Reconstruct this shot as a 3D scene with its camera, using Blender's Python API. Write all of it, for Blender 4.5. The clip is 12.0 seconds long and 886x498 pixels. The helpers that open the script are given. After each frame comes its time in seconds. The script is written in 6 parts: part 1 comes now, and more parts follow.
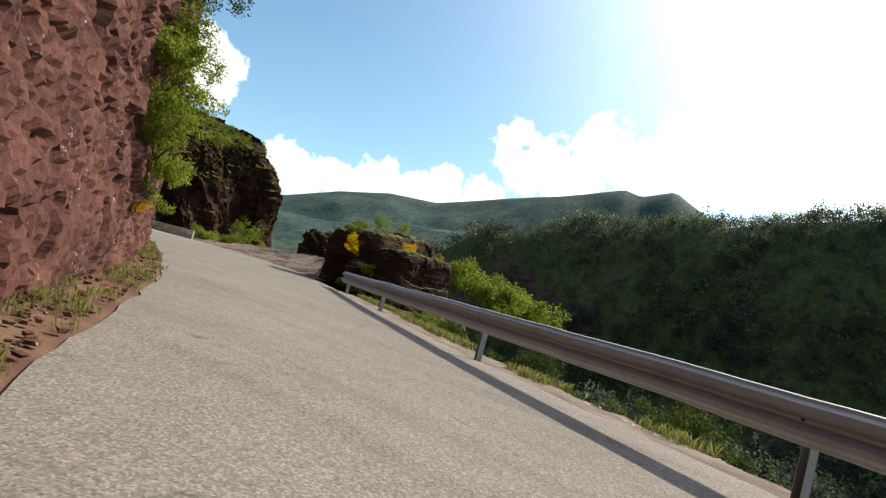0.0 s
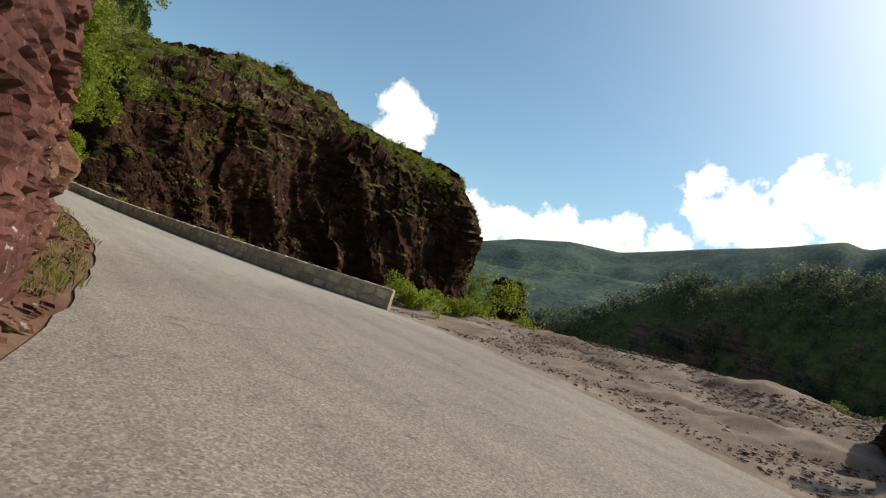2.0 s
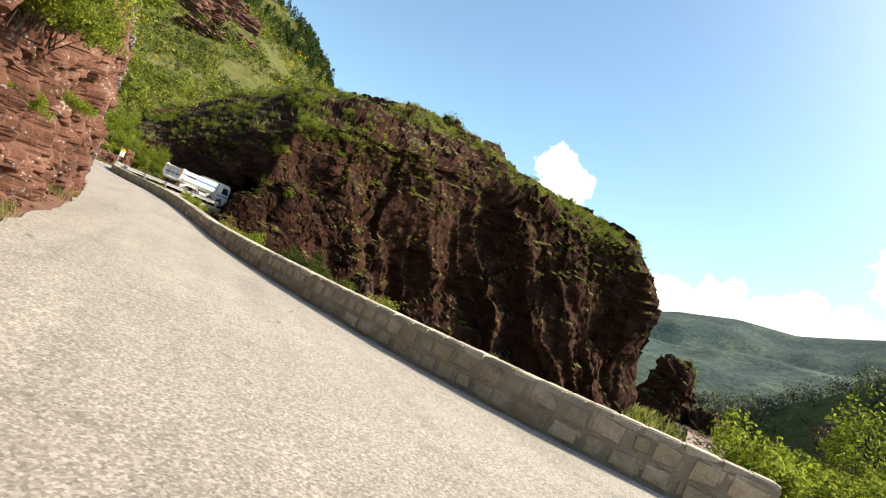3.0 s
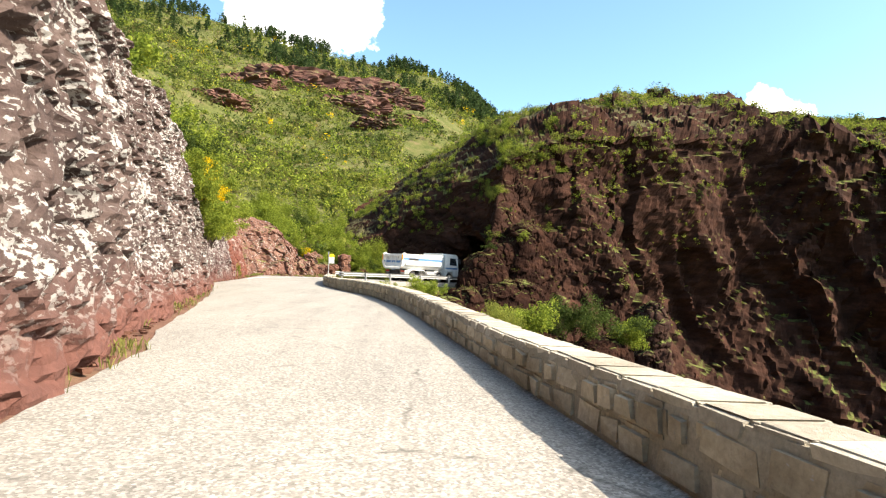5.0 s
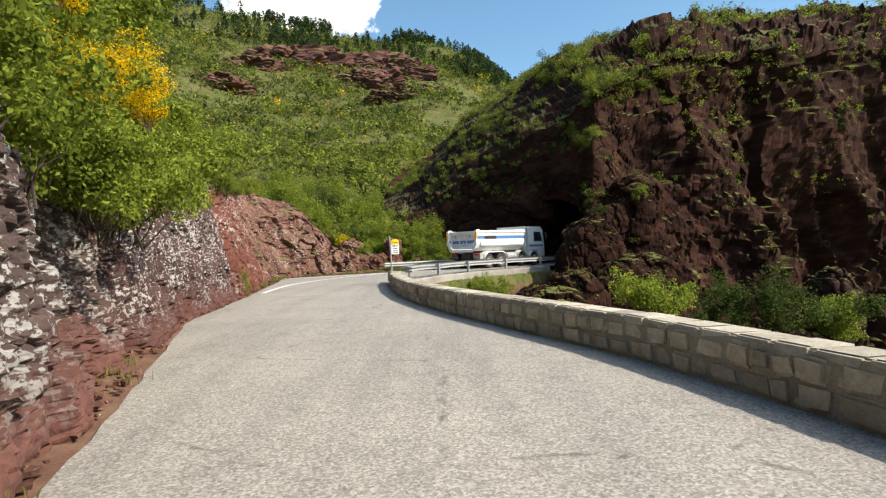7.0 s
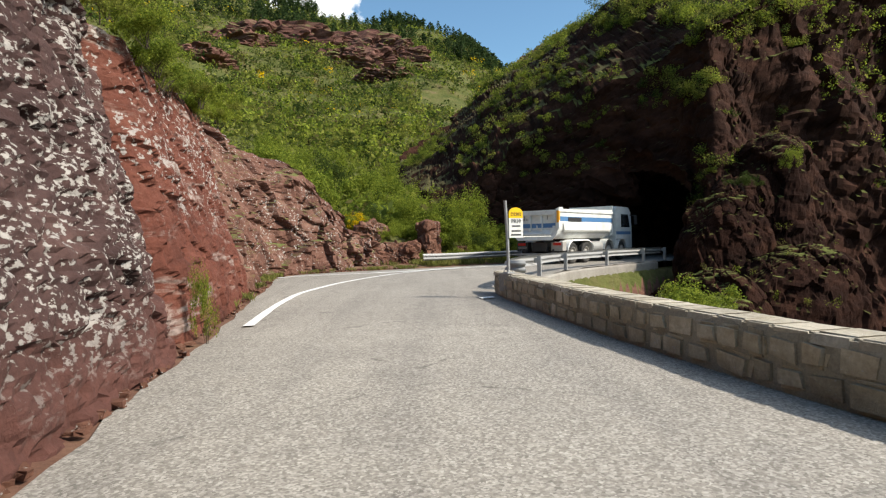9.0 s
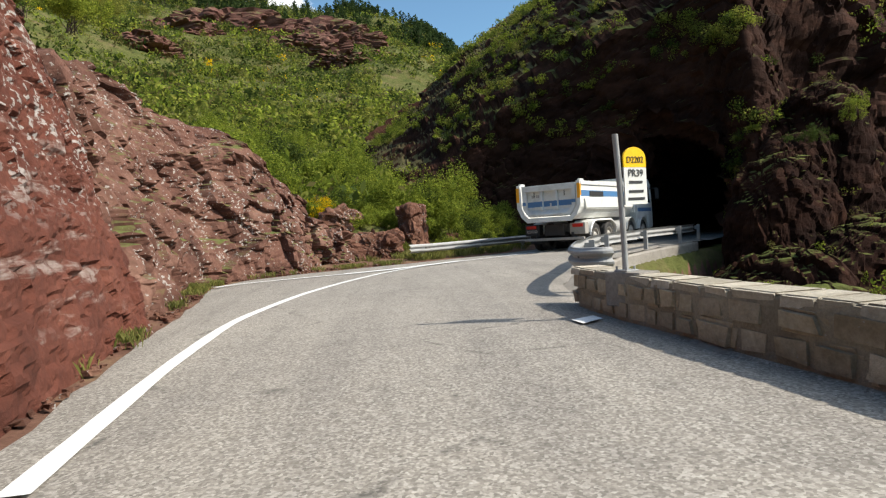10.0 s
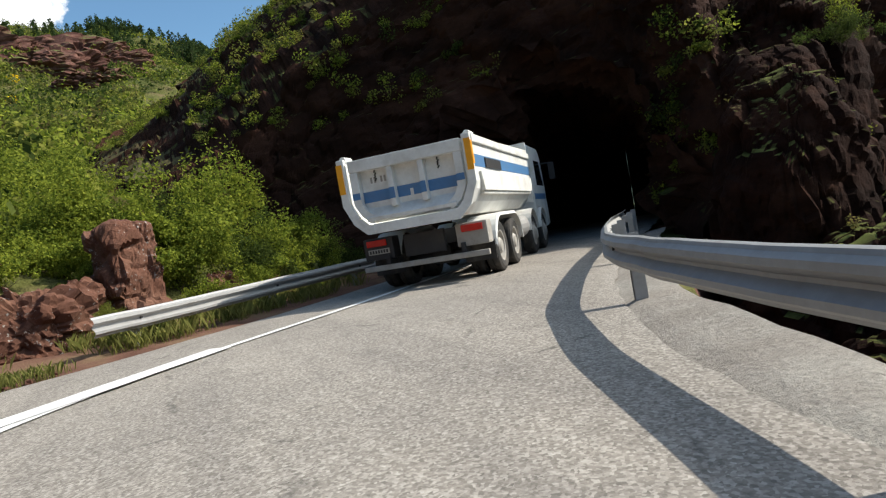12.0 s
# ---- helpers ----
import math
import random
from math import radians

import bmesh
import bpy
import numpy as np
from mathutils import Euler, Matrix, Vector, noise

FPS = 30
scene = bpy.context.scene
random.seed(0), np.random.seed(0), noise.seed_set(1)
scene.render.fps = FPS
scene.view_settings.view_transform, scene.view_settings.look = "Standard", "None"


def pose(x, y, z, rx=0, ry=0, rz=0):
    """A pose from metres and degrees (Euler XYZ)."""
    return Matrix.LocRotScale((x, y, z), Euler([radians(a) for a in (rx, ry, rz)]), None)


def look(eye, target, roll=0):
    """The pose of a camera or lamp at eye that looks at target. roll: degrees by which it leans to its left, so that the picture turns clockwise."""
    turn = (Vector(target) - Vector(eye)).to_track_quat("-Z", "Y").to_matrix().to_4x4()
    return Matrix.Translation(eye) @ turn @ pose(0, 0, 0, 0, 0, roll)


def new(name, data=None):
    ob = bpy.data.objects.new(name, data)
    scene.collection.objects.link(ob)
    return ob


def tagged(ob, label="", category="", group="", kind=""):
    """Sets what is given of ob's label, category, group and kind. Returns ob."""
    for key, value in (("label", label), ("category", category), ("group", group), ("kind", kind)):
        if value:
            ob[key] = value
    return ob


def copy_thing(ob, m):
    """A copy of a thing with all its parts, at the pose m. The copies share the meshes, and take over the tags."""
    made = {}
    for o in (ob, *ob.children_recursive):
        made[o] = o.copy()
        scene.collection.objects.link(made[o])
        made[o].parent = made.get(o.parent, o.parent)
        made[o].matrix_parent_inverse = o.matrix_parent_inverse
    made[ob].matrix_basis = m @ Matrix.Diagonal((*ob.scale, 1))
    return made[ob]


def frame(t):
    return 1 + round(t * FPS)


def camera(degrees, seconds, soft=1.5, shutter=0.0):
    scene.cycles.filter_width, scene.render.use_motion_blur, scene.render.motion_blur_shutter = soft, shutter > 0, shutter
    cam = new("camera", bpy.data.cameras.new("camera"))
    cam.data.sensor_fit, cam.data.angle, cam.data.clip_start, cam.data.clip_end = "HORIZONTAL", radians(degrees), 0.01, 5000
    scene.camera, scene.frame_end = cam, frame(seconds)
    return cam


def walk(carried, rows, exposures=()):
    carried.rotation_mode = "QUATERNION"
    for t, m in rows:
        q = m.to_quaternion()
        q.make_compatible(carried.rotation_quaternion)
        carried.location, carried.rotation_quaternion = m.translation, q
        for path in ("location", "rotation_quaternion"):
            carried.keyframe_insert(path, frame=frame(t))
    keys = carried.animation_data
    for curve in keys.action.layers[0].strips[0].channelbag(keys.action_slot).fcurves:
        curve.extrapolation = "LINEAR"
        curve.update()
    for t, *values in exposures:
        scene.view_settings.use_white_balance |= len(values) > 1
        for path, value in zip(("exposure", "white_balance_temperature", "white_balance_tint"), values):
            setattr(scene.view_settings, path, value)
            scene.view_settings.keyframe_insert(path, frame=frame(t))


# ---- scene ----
PATH = [
    (0.0, -18.04, -55.13, 1.18, -53.80, 3.56, 15.03),
    (0.5, -13.43, -49.22, 1.18, -50.25, 3.19, 14.89),
    (1.0, -9.63, -43.08, 1.17, -46.05, 2.86, 15.82),
    (1.5, -6.18, -36.97, 1.13, -41.64, 2.69, 15.25),
    (2.0, -3.14, -30.64, 1.17, -36.98, 3.21, 17.73),
    (2.5, -1.10, -24.45, 1.11, -31.61, 3.05, 21.69),
    (3.0, 0.69, -19.76, 1.12, -22.15, 3.65, 22.64),
    (3.3, 1.05, -17.69, 1.10, -17.10, 3.49, 19.80),
    (3.5, 1.03, -16.37, 1.09, -14.69, 3.19, 16.93),
    (3.7, 0.92, -15.04, 1.11, -12.72, 2.96, 14.65),
    (5.3, 0.37, -1.86, 0.96, -0.44, 1.96, 0.58),
    (5.5, -0.00, -0.00, 1.02, 0.00, 1.60, -0.75),
    (5.8, -0.64, 2.83, 1.11, -0.25, 1.17, -1.13),
    (6.0, -1.10, 4.56, 1.16, -0.16, 0.84, -2.06),
    (6.5, -2.19, 8.08, 1.31, -0.11, 0.63, -1.93),
    (6.7, -2.67, 9.40, 1.32, -0.16, 0.41, -2.19),
    (8.3, -6.35, 19.76, 1.22, -2.34, -0.22, 0.46),
    (8.5, -6.60, 21.12, 1.20, -2.13, -0.22, 0.45),
    (9.0, -7.20, 24.28, 1.18, -2.05, -0.74, -1.07),
    (9.5, -7.66, 27.36, 1.14, -3.36, -1.12, -1.80),
    (10.0, -7.99, 30.42, 1.07, -5.32, -1.76, -3.51),
    (10.5, -7.89, 33.54, 1.10, -8.36, -2.21, -6.21),
    (11.0, -7.23, 36.85, 1.08, -13.30, -2.27, -7.51),
    (11.5, -6.66, 39.78, 1.02, -18.26, -1.99, -7.93),
    (12.0, -5.80, 42.55, 1.00, -22.92, -1.83, -9.88),
]
cam = camera(71.0, 12.0, soft=1.25)
EXPOSURES = [(0.0, 0.32, 7100, 10), (1.0, -0.05, 7150, 10), (2.0, 0.0, 7350, 10), (2.6, 0.4, 7600, 11), (3.1, 1.0, 7700, 12), (3.7, 1.32, 7700, 12), (5.3, 1.35, 7250, 11), (5.9, 0.95, 7150, 10), (6.5, 0.68, 7000, 10), (8.5, 0.4, 6850, 10), (12.0, 0.32, 6750, 10)]


def aimed(x, y, z, yaw, pitch, roll):
    """The camera's pose from its place, its yaw to the left of +y, its pitch and its lean to the left."""
    a, b = radians(yaw), radians(pitch)
    return look((x, y, z), (x - math.sin(a) * math.cos(b), y + math.cos(a) * math.cos(b), z + math.sin(b)), roll)


walk(cam, [(t, aimed(*row)) for t, *row in PATH], EXPOSURES)

# ---------------------------------------------------------------- sky and sun
SUN_AZ, SUN_EL = 106.0, 41.0          # clockwise from +y, degrees
sun_way = Vector((math.sin(radians(SUN_AZ)) * math.cos(radians(SUN_EL)), math.cos(radians(SUN_AZ)) * math.cos(radians(SUN_EL)), math.sin(radians(SUN_EL))))
sun = new("sun", bpy.data.lights.new("sun", "SUN"))
sun.data.energy, sun.data.angle, sun.data.color = 5.0, radians(0.55), (1.0, 0.95, 0.86)
sun.matrix_world = look((0, 0, 80), Vector((0, 0, 80)) - sun_way)


def nodes_of(tree):
    """Short ways to add nodes and links to a node tree."""
    tree.nodes.clear()

    def add(kind, **values):
        node = tree.nodes.new(kind)
        for key, value in values.items():
            if key.startswith("in_"):
                slot = key[3:]
                node.inputs[int(slot) if slot.isdigit() else slot.replace("_", " ")].default_value = value
            elif key == "operation":
                node.operation = value
            elif key == "use_clamp":
                node.use_clamp = value
            elif key == "data_type":
                node.data_type = value
            elif key == "blend_type":
                node.blend_type = value
        return node

    def link(a, b):
        tree.links.new(a, b)
    return add, link


def make_world():
    world = bpy.data.worlds.new("sky")
    scene.world = world
    world.use_nodes = True
    add, link = nodes_of(world.node_tree)
    sky = add("ShaderNodeTexSky")
    sky.sky_type, sky.sun_disc = "NISHITA", False
    sky.sun_elevation, sky.sun_rotation = radians(SUN_EL), radians(SUN_AZ)
    sky.altitude, sky.air_density, sky.dust_density, sky.ozone_density = 700.0, 1.0, 1.1, 1.8
    co = add("ShaderNodeTexCoord")
    way = add("ShaderNodeVectorMath", operation="NORMALIZE")
    link(co.outputs["Generated"], way.inputs[0])
    split = add("ShaderNodeSeparateXYZ")
    link(way.outputs[0], split.inputs[0])

    def math_node(op, a, b=None, clamp=False):
        n = add("ShaderNodeMath", operation=op, use_clamp=clamp)
        for i, v in enumerate((a, b)):
            if v is None:
                continue
            if isinstance(v, (int, float)):
                n.inputs[i].default_value = v
            else:
                link(v, n.inputs[i])
        return n.outputs[0]
    # cumulus clouds: round heaps (az, el, radius in degrees) whose edges are broken up by noise
    puff = add("ShaderNodeTexNoise", in_Scale=11.0, in_Detail=7.0, in_Roughness=0.62)
    link(way.outputs[0], puff.inputs["Vector"])
    fine = add("ShaderNodeTexNoise", in_Scale=34.0, in_Detail=5.0, in_Roughness=0.6)
    link(way.outputs[0], fine.inputs["Vector"])
    total = None
    heaps = [(30, 12.2, 2.5), (29.2, 14.3, 1.8), (31.2, 13.6, 1.6), (37.6, 7.6, 2.4), (40, 6.4, 2.2), (43, 7.0, 2.2), (46.2, 8.2, 2.6), (49, 7.4, 2.2), (52.5, 8.4, 2.4), (56, 8.8, 2.4), (57.6, 15.6, 2.0), (61, 13.4, 2.6), (59, 12.4, 2.4), (66, 15.6, 2.8), (64, 12.6, 2.6), (69.5, 14.2, 3.0), (74, 17, 4.0), (-9, 22.5, 4.2), (-14, 23.5, 5.0), (84, 20, 6.0), (95, 17, 7.0)]
    for az, el, rad in heaps:
        v = Vector((math.sin(radians(az)) * math.cos(radians(el)), math.cos(radians(az)) * math.cos(radians(el)), math.sin(radians(el))))
        dist = add("ShaderNodeVectorMath", operation="DISTANCE", in_1=v)
        link(way.outputs[0], dist.inputs[0])
        heap = math_node("SUBTRACT", 1.0, math_node("DIVIDE", dist.outputs["Value"], radians(rad)))
        total = heap if total is None else math_node("MAXIMUM", total, heap)
    edge = math_node("ADD", total, math_node("MULTIPLY", math_node("SUBTRACT", puff.outputs["Fac"], 0.5), 1.9))
    edge = math_node("ADD", edge, math_node("MULTIPLY", math_node("SUBTRACT", fine.outputs["Fac"], 0.5), 1.5))
    cover = math_node("MULTIPLY", edge, 3.2, True)
    body = add("ShaderNodeMapRange", in_1=0.1, in_2=1.4, in_3=1.0, in_4=0.55)
    link(edge, body.inputs[0])
    white = add("ShaderNodeMix", data_type="RGBA", in_6=(3.4, 3.9, 4.9, 1), in_7=(8.4, 8.7, 9.0, 1))
    link(body.outputs[0], white.inputs[0])
    # thin bright haze round the sun
    near = add("ShaderNodeVectorMath", operation="DOT_PRODUCT", in_1=sun_way)
    link(way.outputs[0], near.inputs[0])
    halo = math_node("POWER", math_node("MAXIMUM", near.outputs["Value"], 0.0), 8.0)
    glow = add("ShaderNodeMix", data_type="RGBA", blend_type="ADD", in_0=1.0)
    haze = add("ShaderNodeMix", data_type="RGBA", in_6=(0, 0, 0, 1), in_7=(15.0, 15.0, 14.6, 1))
    link(halo, haze.inputs[0])
    mixed = add("ShaderNodeMix", data_type="RGBA")
    link(cover, mixed.inputs[0])
    clear = add("ShaderNodeMix", data_type="RGBA", blend_type="MULTIPLY", in_0=1.0, in_7=(0.8, 1.03, 1.06, 1))
    link(sky.outputs[0], clear.inputs[6])
    link(clear.outputs[2], mixed.inputs[6])
    link(white.outputs[2], mixed.inputs[7])
    link(mixed.outputs[2], glow.inputs[6])
    link(haze.outputs[2], glow.inputs[7])
    back = add("ShaderNodeBackground", in_Strength=0.14)
    link(glow.outputs[2], back.inputs["Color"])
    link(back.outputs[0], add("ShaderNodeOutputWorld").inputs[0])


make_world()

# ---------------------------------------------------------------- noise in numpy


def hash01(i, j, k, seed=0):
    h = (i.astype(np.int64) * 374761393 + j.astype(np.int64) * 668265263 + k.astype(np.int64) * 2147483647 + seed * 974634777) & 0xFFFFFFFF
    h = ((h ^ (h >> 13)) * 1274126177) & 0xFFFFFFFF
    h = ((h ^ (h >> 16)) * 2246822519) & 0xFFFFFFFF
    return ((h ^ (h >> 15)) & 0xFFFFFF) / float(0xFFFFFF)


def vnoise(p, seed=0):
    """Smooth value noise, -1 to 1, at the rows of p."""
    f = np.floor(p)
    t = p - f
    t = t * t * (3 - 2 * t)
    i, j, k = (f[:, c].astype(np.int64) for c in range(3))
    out = np.zeros(len(p))
    for a in (0, 1):
        for b in (0, 1):
            for c in (0, 1):
                w = (t[:, 0] if a else 1 - t[:, 0]) * (t[:, 1] if b else 1 - t[:, 1]) * (t[:, 2] if c else 1 - t[:, 2])
                out += w * hash01(i + a, j + b, k + c, seed)
    return out * 2 - 1


def fbm(p, octaves=4, seed=0, gain=0.5):
    out, amp = np.zeros(len(p)), 1.0
    for o in range(octaves):
        out += amp * vnoise(p * 2.0 ** o, seed + o)
        amp *= gain
    return out


def blocks(p, seed=0):
    """Cells of broken rock: a random height for each cell, and the distance to the crack."""
    f = np.floor(p)
    best, second, value = np.full(len(p), 9.0), np.full(len(p), 9.0), np.zeros(len(p))
    for a in (-1, 0, 1):
        for b in (-1, 0, 1):
            for c in (-1, 0, 1):
                i, j, k = ((f[:, n] + m).astype(np.int64) for n, m in enumerate((a, b, c)))
                q = np.stack([i + hash01(i, j, k, seed + 1), j + hash01(i, j, k, seed + 2), k + hash01(i, j, k, seed + 3)], 1)
                d = np.abs(p - q).max(1) * 0.6 + np.linalg.norm(p - q, axis=1) * 0.4
                v = hash01(i, j, k, seed + 4)
                near = d < best
                second = np.where(near, best, np.minimum(second, d))
                value = np.where(near, v, value)
                best = np.where(near, d, best)
    return value, second - best


def smooth(x, a=0.0, b=1.0):
    t = np.clip((x - a) / (b - a), 0, 1)
    return t * t * (3 - 2 * t)


def along(line, step):
    """A polyline's points at even steps, with its tangents."""
    line = np.array(line, float)
    s = np.concatenate([[0], np.cumsum(np.linalg.norm(np.diff(line, axis=0), axis=1))])
    n = max(2, int(s[-1] / step) + 1)
    q = np.linspace(0, s[-1], n)
    pts = np.stack([np.interp(q, s, line[:, c]) for c in range(line.shape[1])], 1)
    for _ in range(int(2.5 / step) + 1):
        pts[1:-1] = (pts[:-2] + 2 * pts[1:-1] + pts[2:]) / 4
    tan = np.gradient(pts[:, :2], axis=0)
    tan /= np.linalg.norm(tan, axis=1)[:, None] + 1e-9
    return pts, tan, q


def mesh_object(name, verts, faces, material, shade_smooth=False, parent=None, label=""):
    """One mesh object from arrays of corners and of faces."""
    me = bpy.data.meshes.new(name)
    verts, faces = np.asarray(verts, np.float32), np.asarray(faces, np.int32)
    me.vertices.add(len(verts))
    me.vertices.foreach_set("co", verts.ravel())
    k = faces.shape[1]
    me.loops.add(faces.size)
    me.loops.foreach_set("vertex_index", faces.ravel())
    me.polygons.add(len(faces))
    me.polygons.foreach_set("loop_start", np.arange(0, faces.size, k, dtype=np.int32))
    me.polygons.foreach_set("use_smooth", np.full(len(faces), shade_smooth))
    me.materials.append(material)
    me.update(calc_edges=True)
    ob = new(name, me)
    if parent:
        ob.parent = parent
        if label:
            ob["label"] = label
    return ob


def grid_faces(nu, nv):
    i, j = np.meshgrid(np.arange(nu - 1), np.arange(nv - 1), indexing="ij")
    a = (i * nv + j).ravel()
    return np.stack([a, a + nv, a + nv + 1, a + 1], 1)


def part(name, bm, material, parent, label=""):
    """Links a bmesh as one mesh object under a thing."""
    me = bpy.data.meshes.new(name)
    bm.to_mesh(me)
    bm.free()
    me.materials.append(material)
    ob = new(name, me)
    ob.parent = parent
    if label:
        ob["label"] = label
    return ob


def thing(name, m, label, category, group=""):
    ob = new(name)
    ob.empty_display_size = 0.2
    ob.matrix_world = m
    return tagged(ob, label, category, group)


def box(bm, x0, x1, y0, y1, z0, z1, bevel=0.0):
    made = bmesh.ops.create_cube(bm, size=1.0)["verts"]
    bmesh.ops.transform(bm, verts=made, matrix=Matrix.LocRotScale(((x0 + x1) / 2, (y0 + y1) / 2, (z0 + z1) / 2), None, (abs(x1 - x0), abs(y1 - y0), abs(z1 - z0))))
    if bevel:
        edges = list({e for v in made for e in v.link_edges})
        bmesh.ops.bevel(bm, geom=edges, offset=bevel, segments=2, affect="EDGES", profile=0.6)
    return bm


def a_box(*dims, bevel=0.0):
    return box(bmesh.new(), *dims, bevel=bevel)


def tube(bm, a, b, r0, r1=None, sides=12):
    a, b = Vector(a), Vector(b)
    way = b - a
    m = Matrix.Translation((a + b) / 2) @ way.to_track_quat("Z", "Y").to_matrix().to_4x4()
    bmesh.ops.create_cone(bm, cap_ends=True, segments=sides, radius1=r0, radius2=r0 if r1 is None else r1, depth=way.length, matrix=m)
    return bm


def extrude_outline(outline, x0, x1):
    """A solid from an outline in y, z, from x0 to x1."""
    bm = bmesh.new()
    a = [bm.verts.new((x0, y, z)) for y, z in outline]
    b = [bm.verts.new((x1, y, z)) for y, z in outline]
    bm.faces.new(a[::-1])
    bm.faces.new(b)
    for i in range(len(a)):
        j = (i + 1) % len(a)
        bm.faces.new((a[i], a[j], b[j], b[i]))
    bmesh.ops.recalc_face_normals(bm, faces=bm.faces)
    return bm


# ---------------------------------------------------------------- materials


def ramp(add, link, fac, stops):
    n = add("ShaderNodeValToRGB")
    els = n.color_ramp.elements
    while len(els) < len(stops):
        els.new(0.5)
    for el, (pos, col) in zip(els, stops):
        el.position, el.color = pos, (*col, 1) if len(col) == 3 else col
    link(fac, n.inputs[0])
    return n.outputs[0]


def surface(name, roughness=0.8, metallic=0.0, specular=0.3):
    mat = bpy.data.materials.new(name)
    mat.use_nodes = True
    add, link = nodes_of(mat.node_tree)
    bsdf = add("ShaderNodeBsdfPrincipled", in_Roughness=roughness, in_Metallic=metallic)
    bsdf.inputs["Specular IOR Level"].default_value = specular
    link(bsdf.outputs[0], add("ShaderNodeOutputMaterial").inputs[0])
    place = add("ShaderNodeNewGeometry").outputs["Position"]
    return mat, add, link, bsdf, place


def tex(add, link, place, scale, detail=4.0, rough=0.55, stretch=None, distortion=0.0):
    n = add("ShaderNodeTexNoise", in_Scale=scale, in_Detail=detail, in_Roughness=rough, in_Distortion=distortion)
    if stretch:
        m = add("ShaderNodeMapping", in_Scale=stretch)
        link(place, m.inputs[0])
        place = m.outputs[0]
    link(place, n.inputs["Vector"])
    return n.outputs["Fac"]


def mix(add, link, fac, a, b, mode="MIX"):
    n = add("ShaderNodeMix", data_type="RGBA", blend_type=mode)
    for slot, v in ((0, fac), (6, a), (7, b)):
        if isinstance(v, (int, float)):
            n.inputs[slot].default_value = v
        elif isinstance(v, tuple):
            n.inputs[slot].default_value = (*v, 1)
        else:
            link(v, n.inputs[slot])
    return n.outputs[2]


def bump(add, link, bsdf, height, strength, distance):
    n = add("ShaderNodeBump", in_Strength=strength, in_Distance=distance)
    link(height, n.inputs["Height"])
    link(n.outputs[0], bsdf.inputs["Normal"])


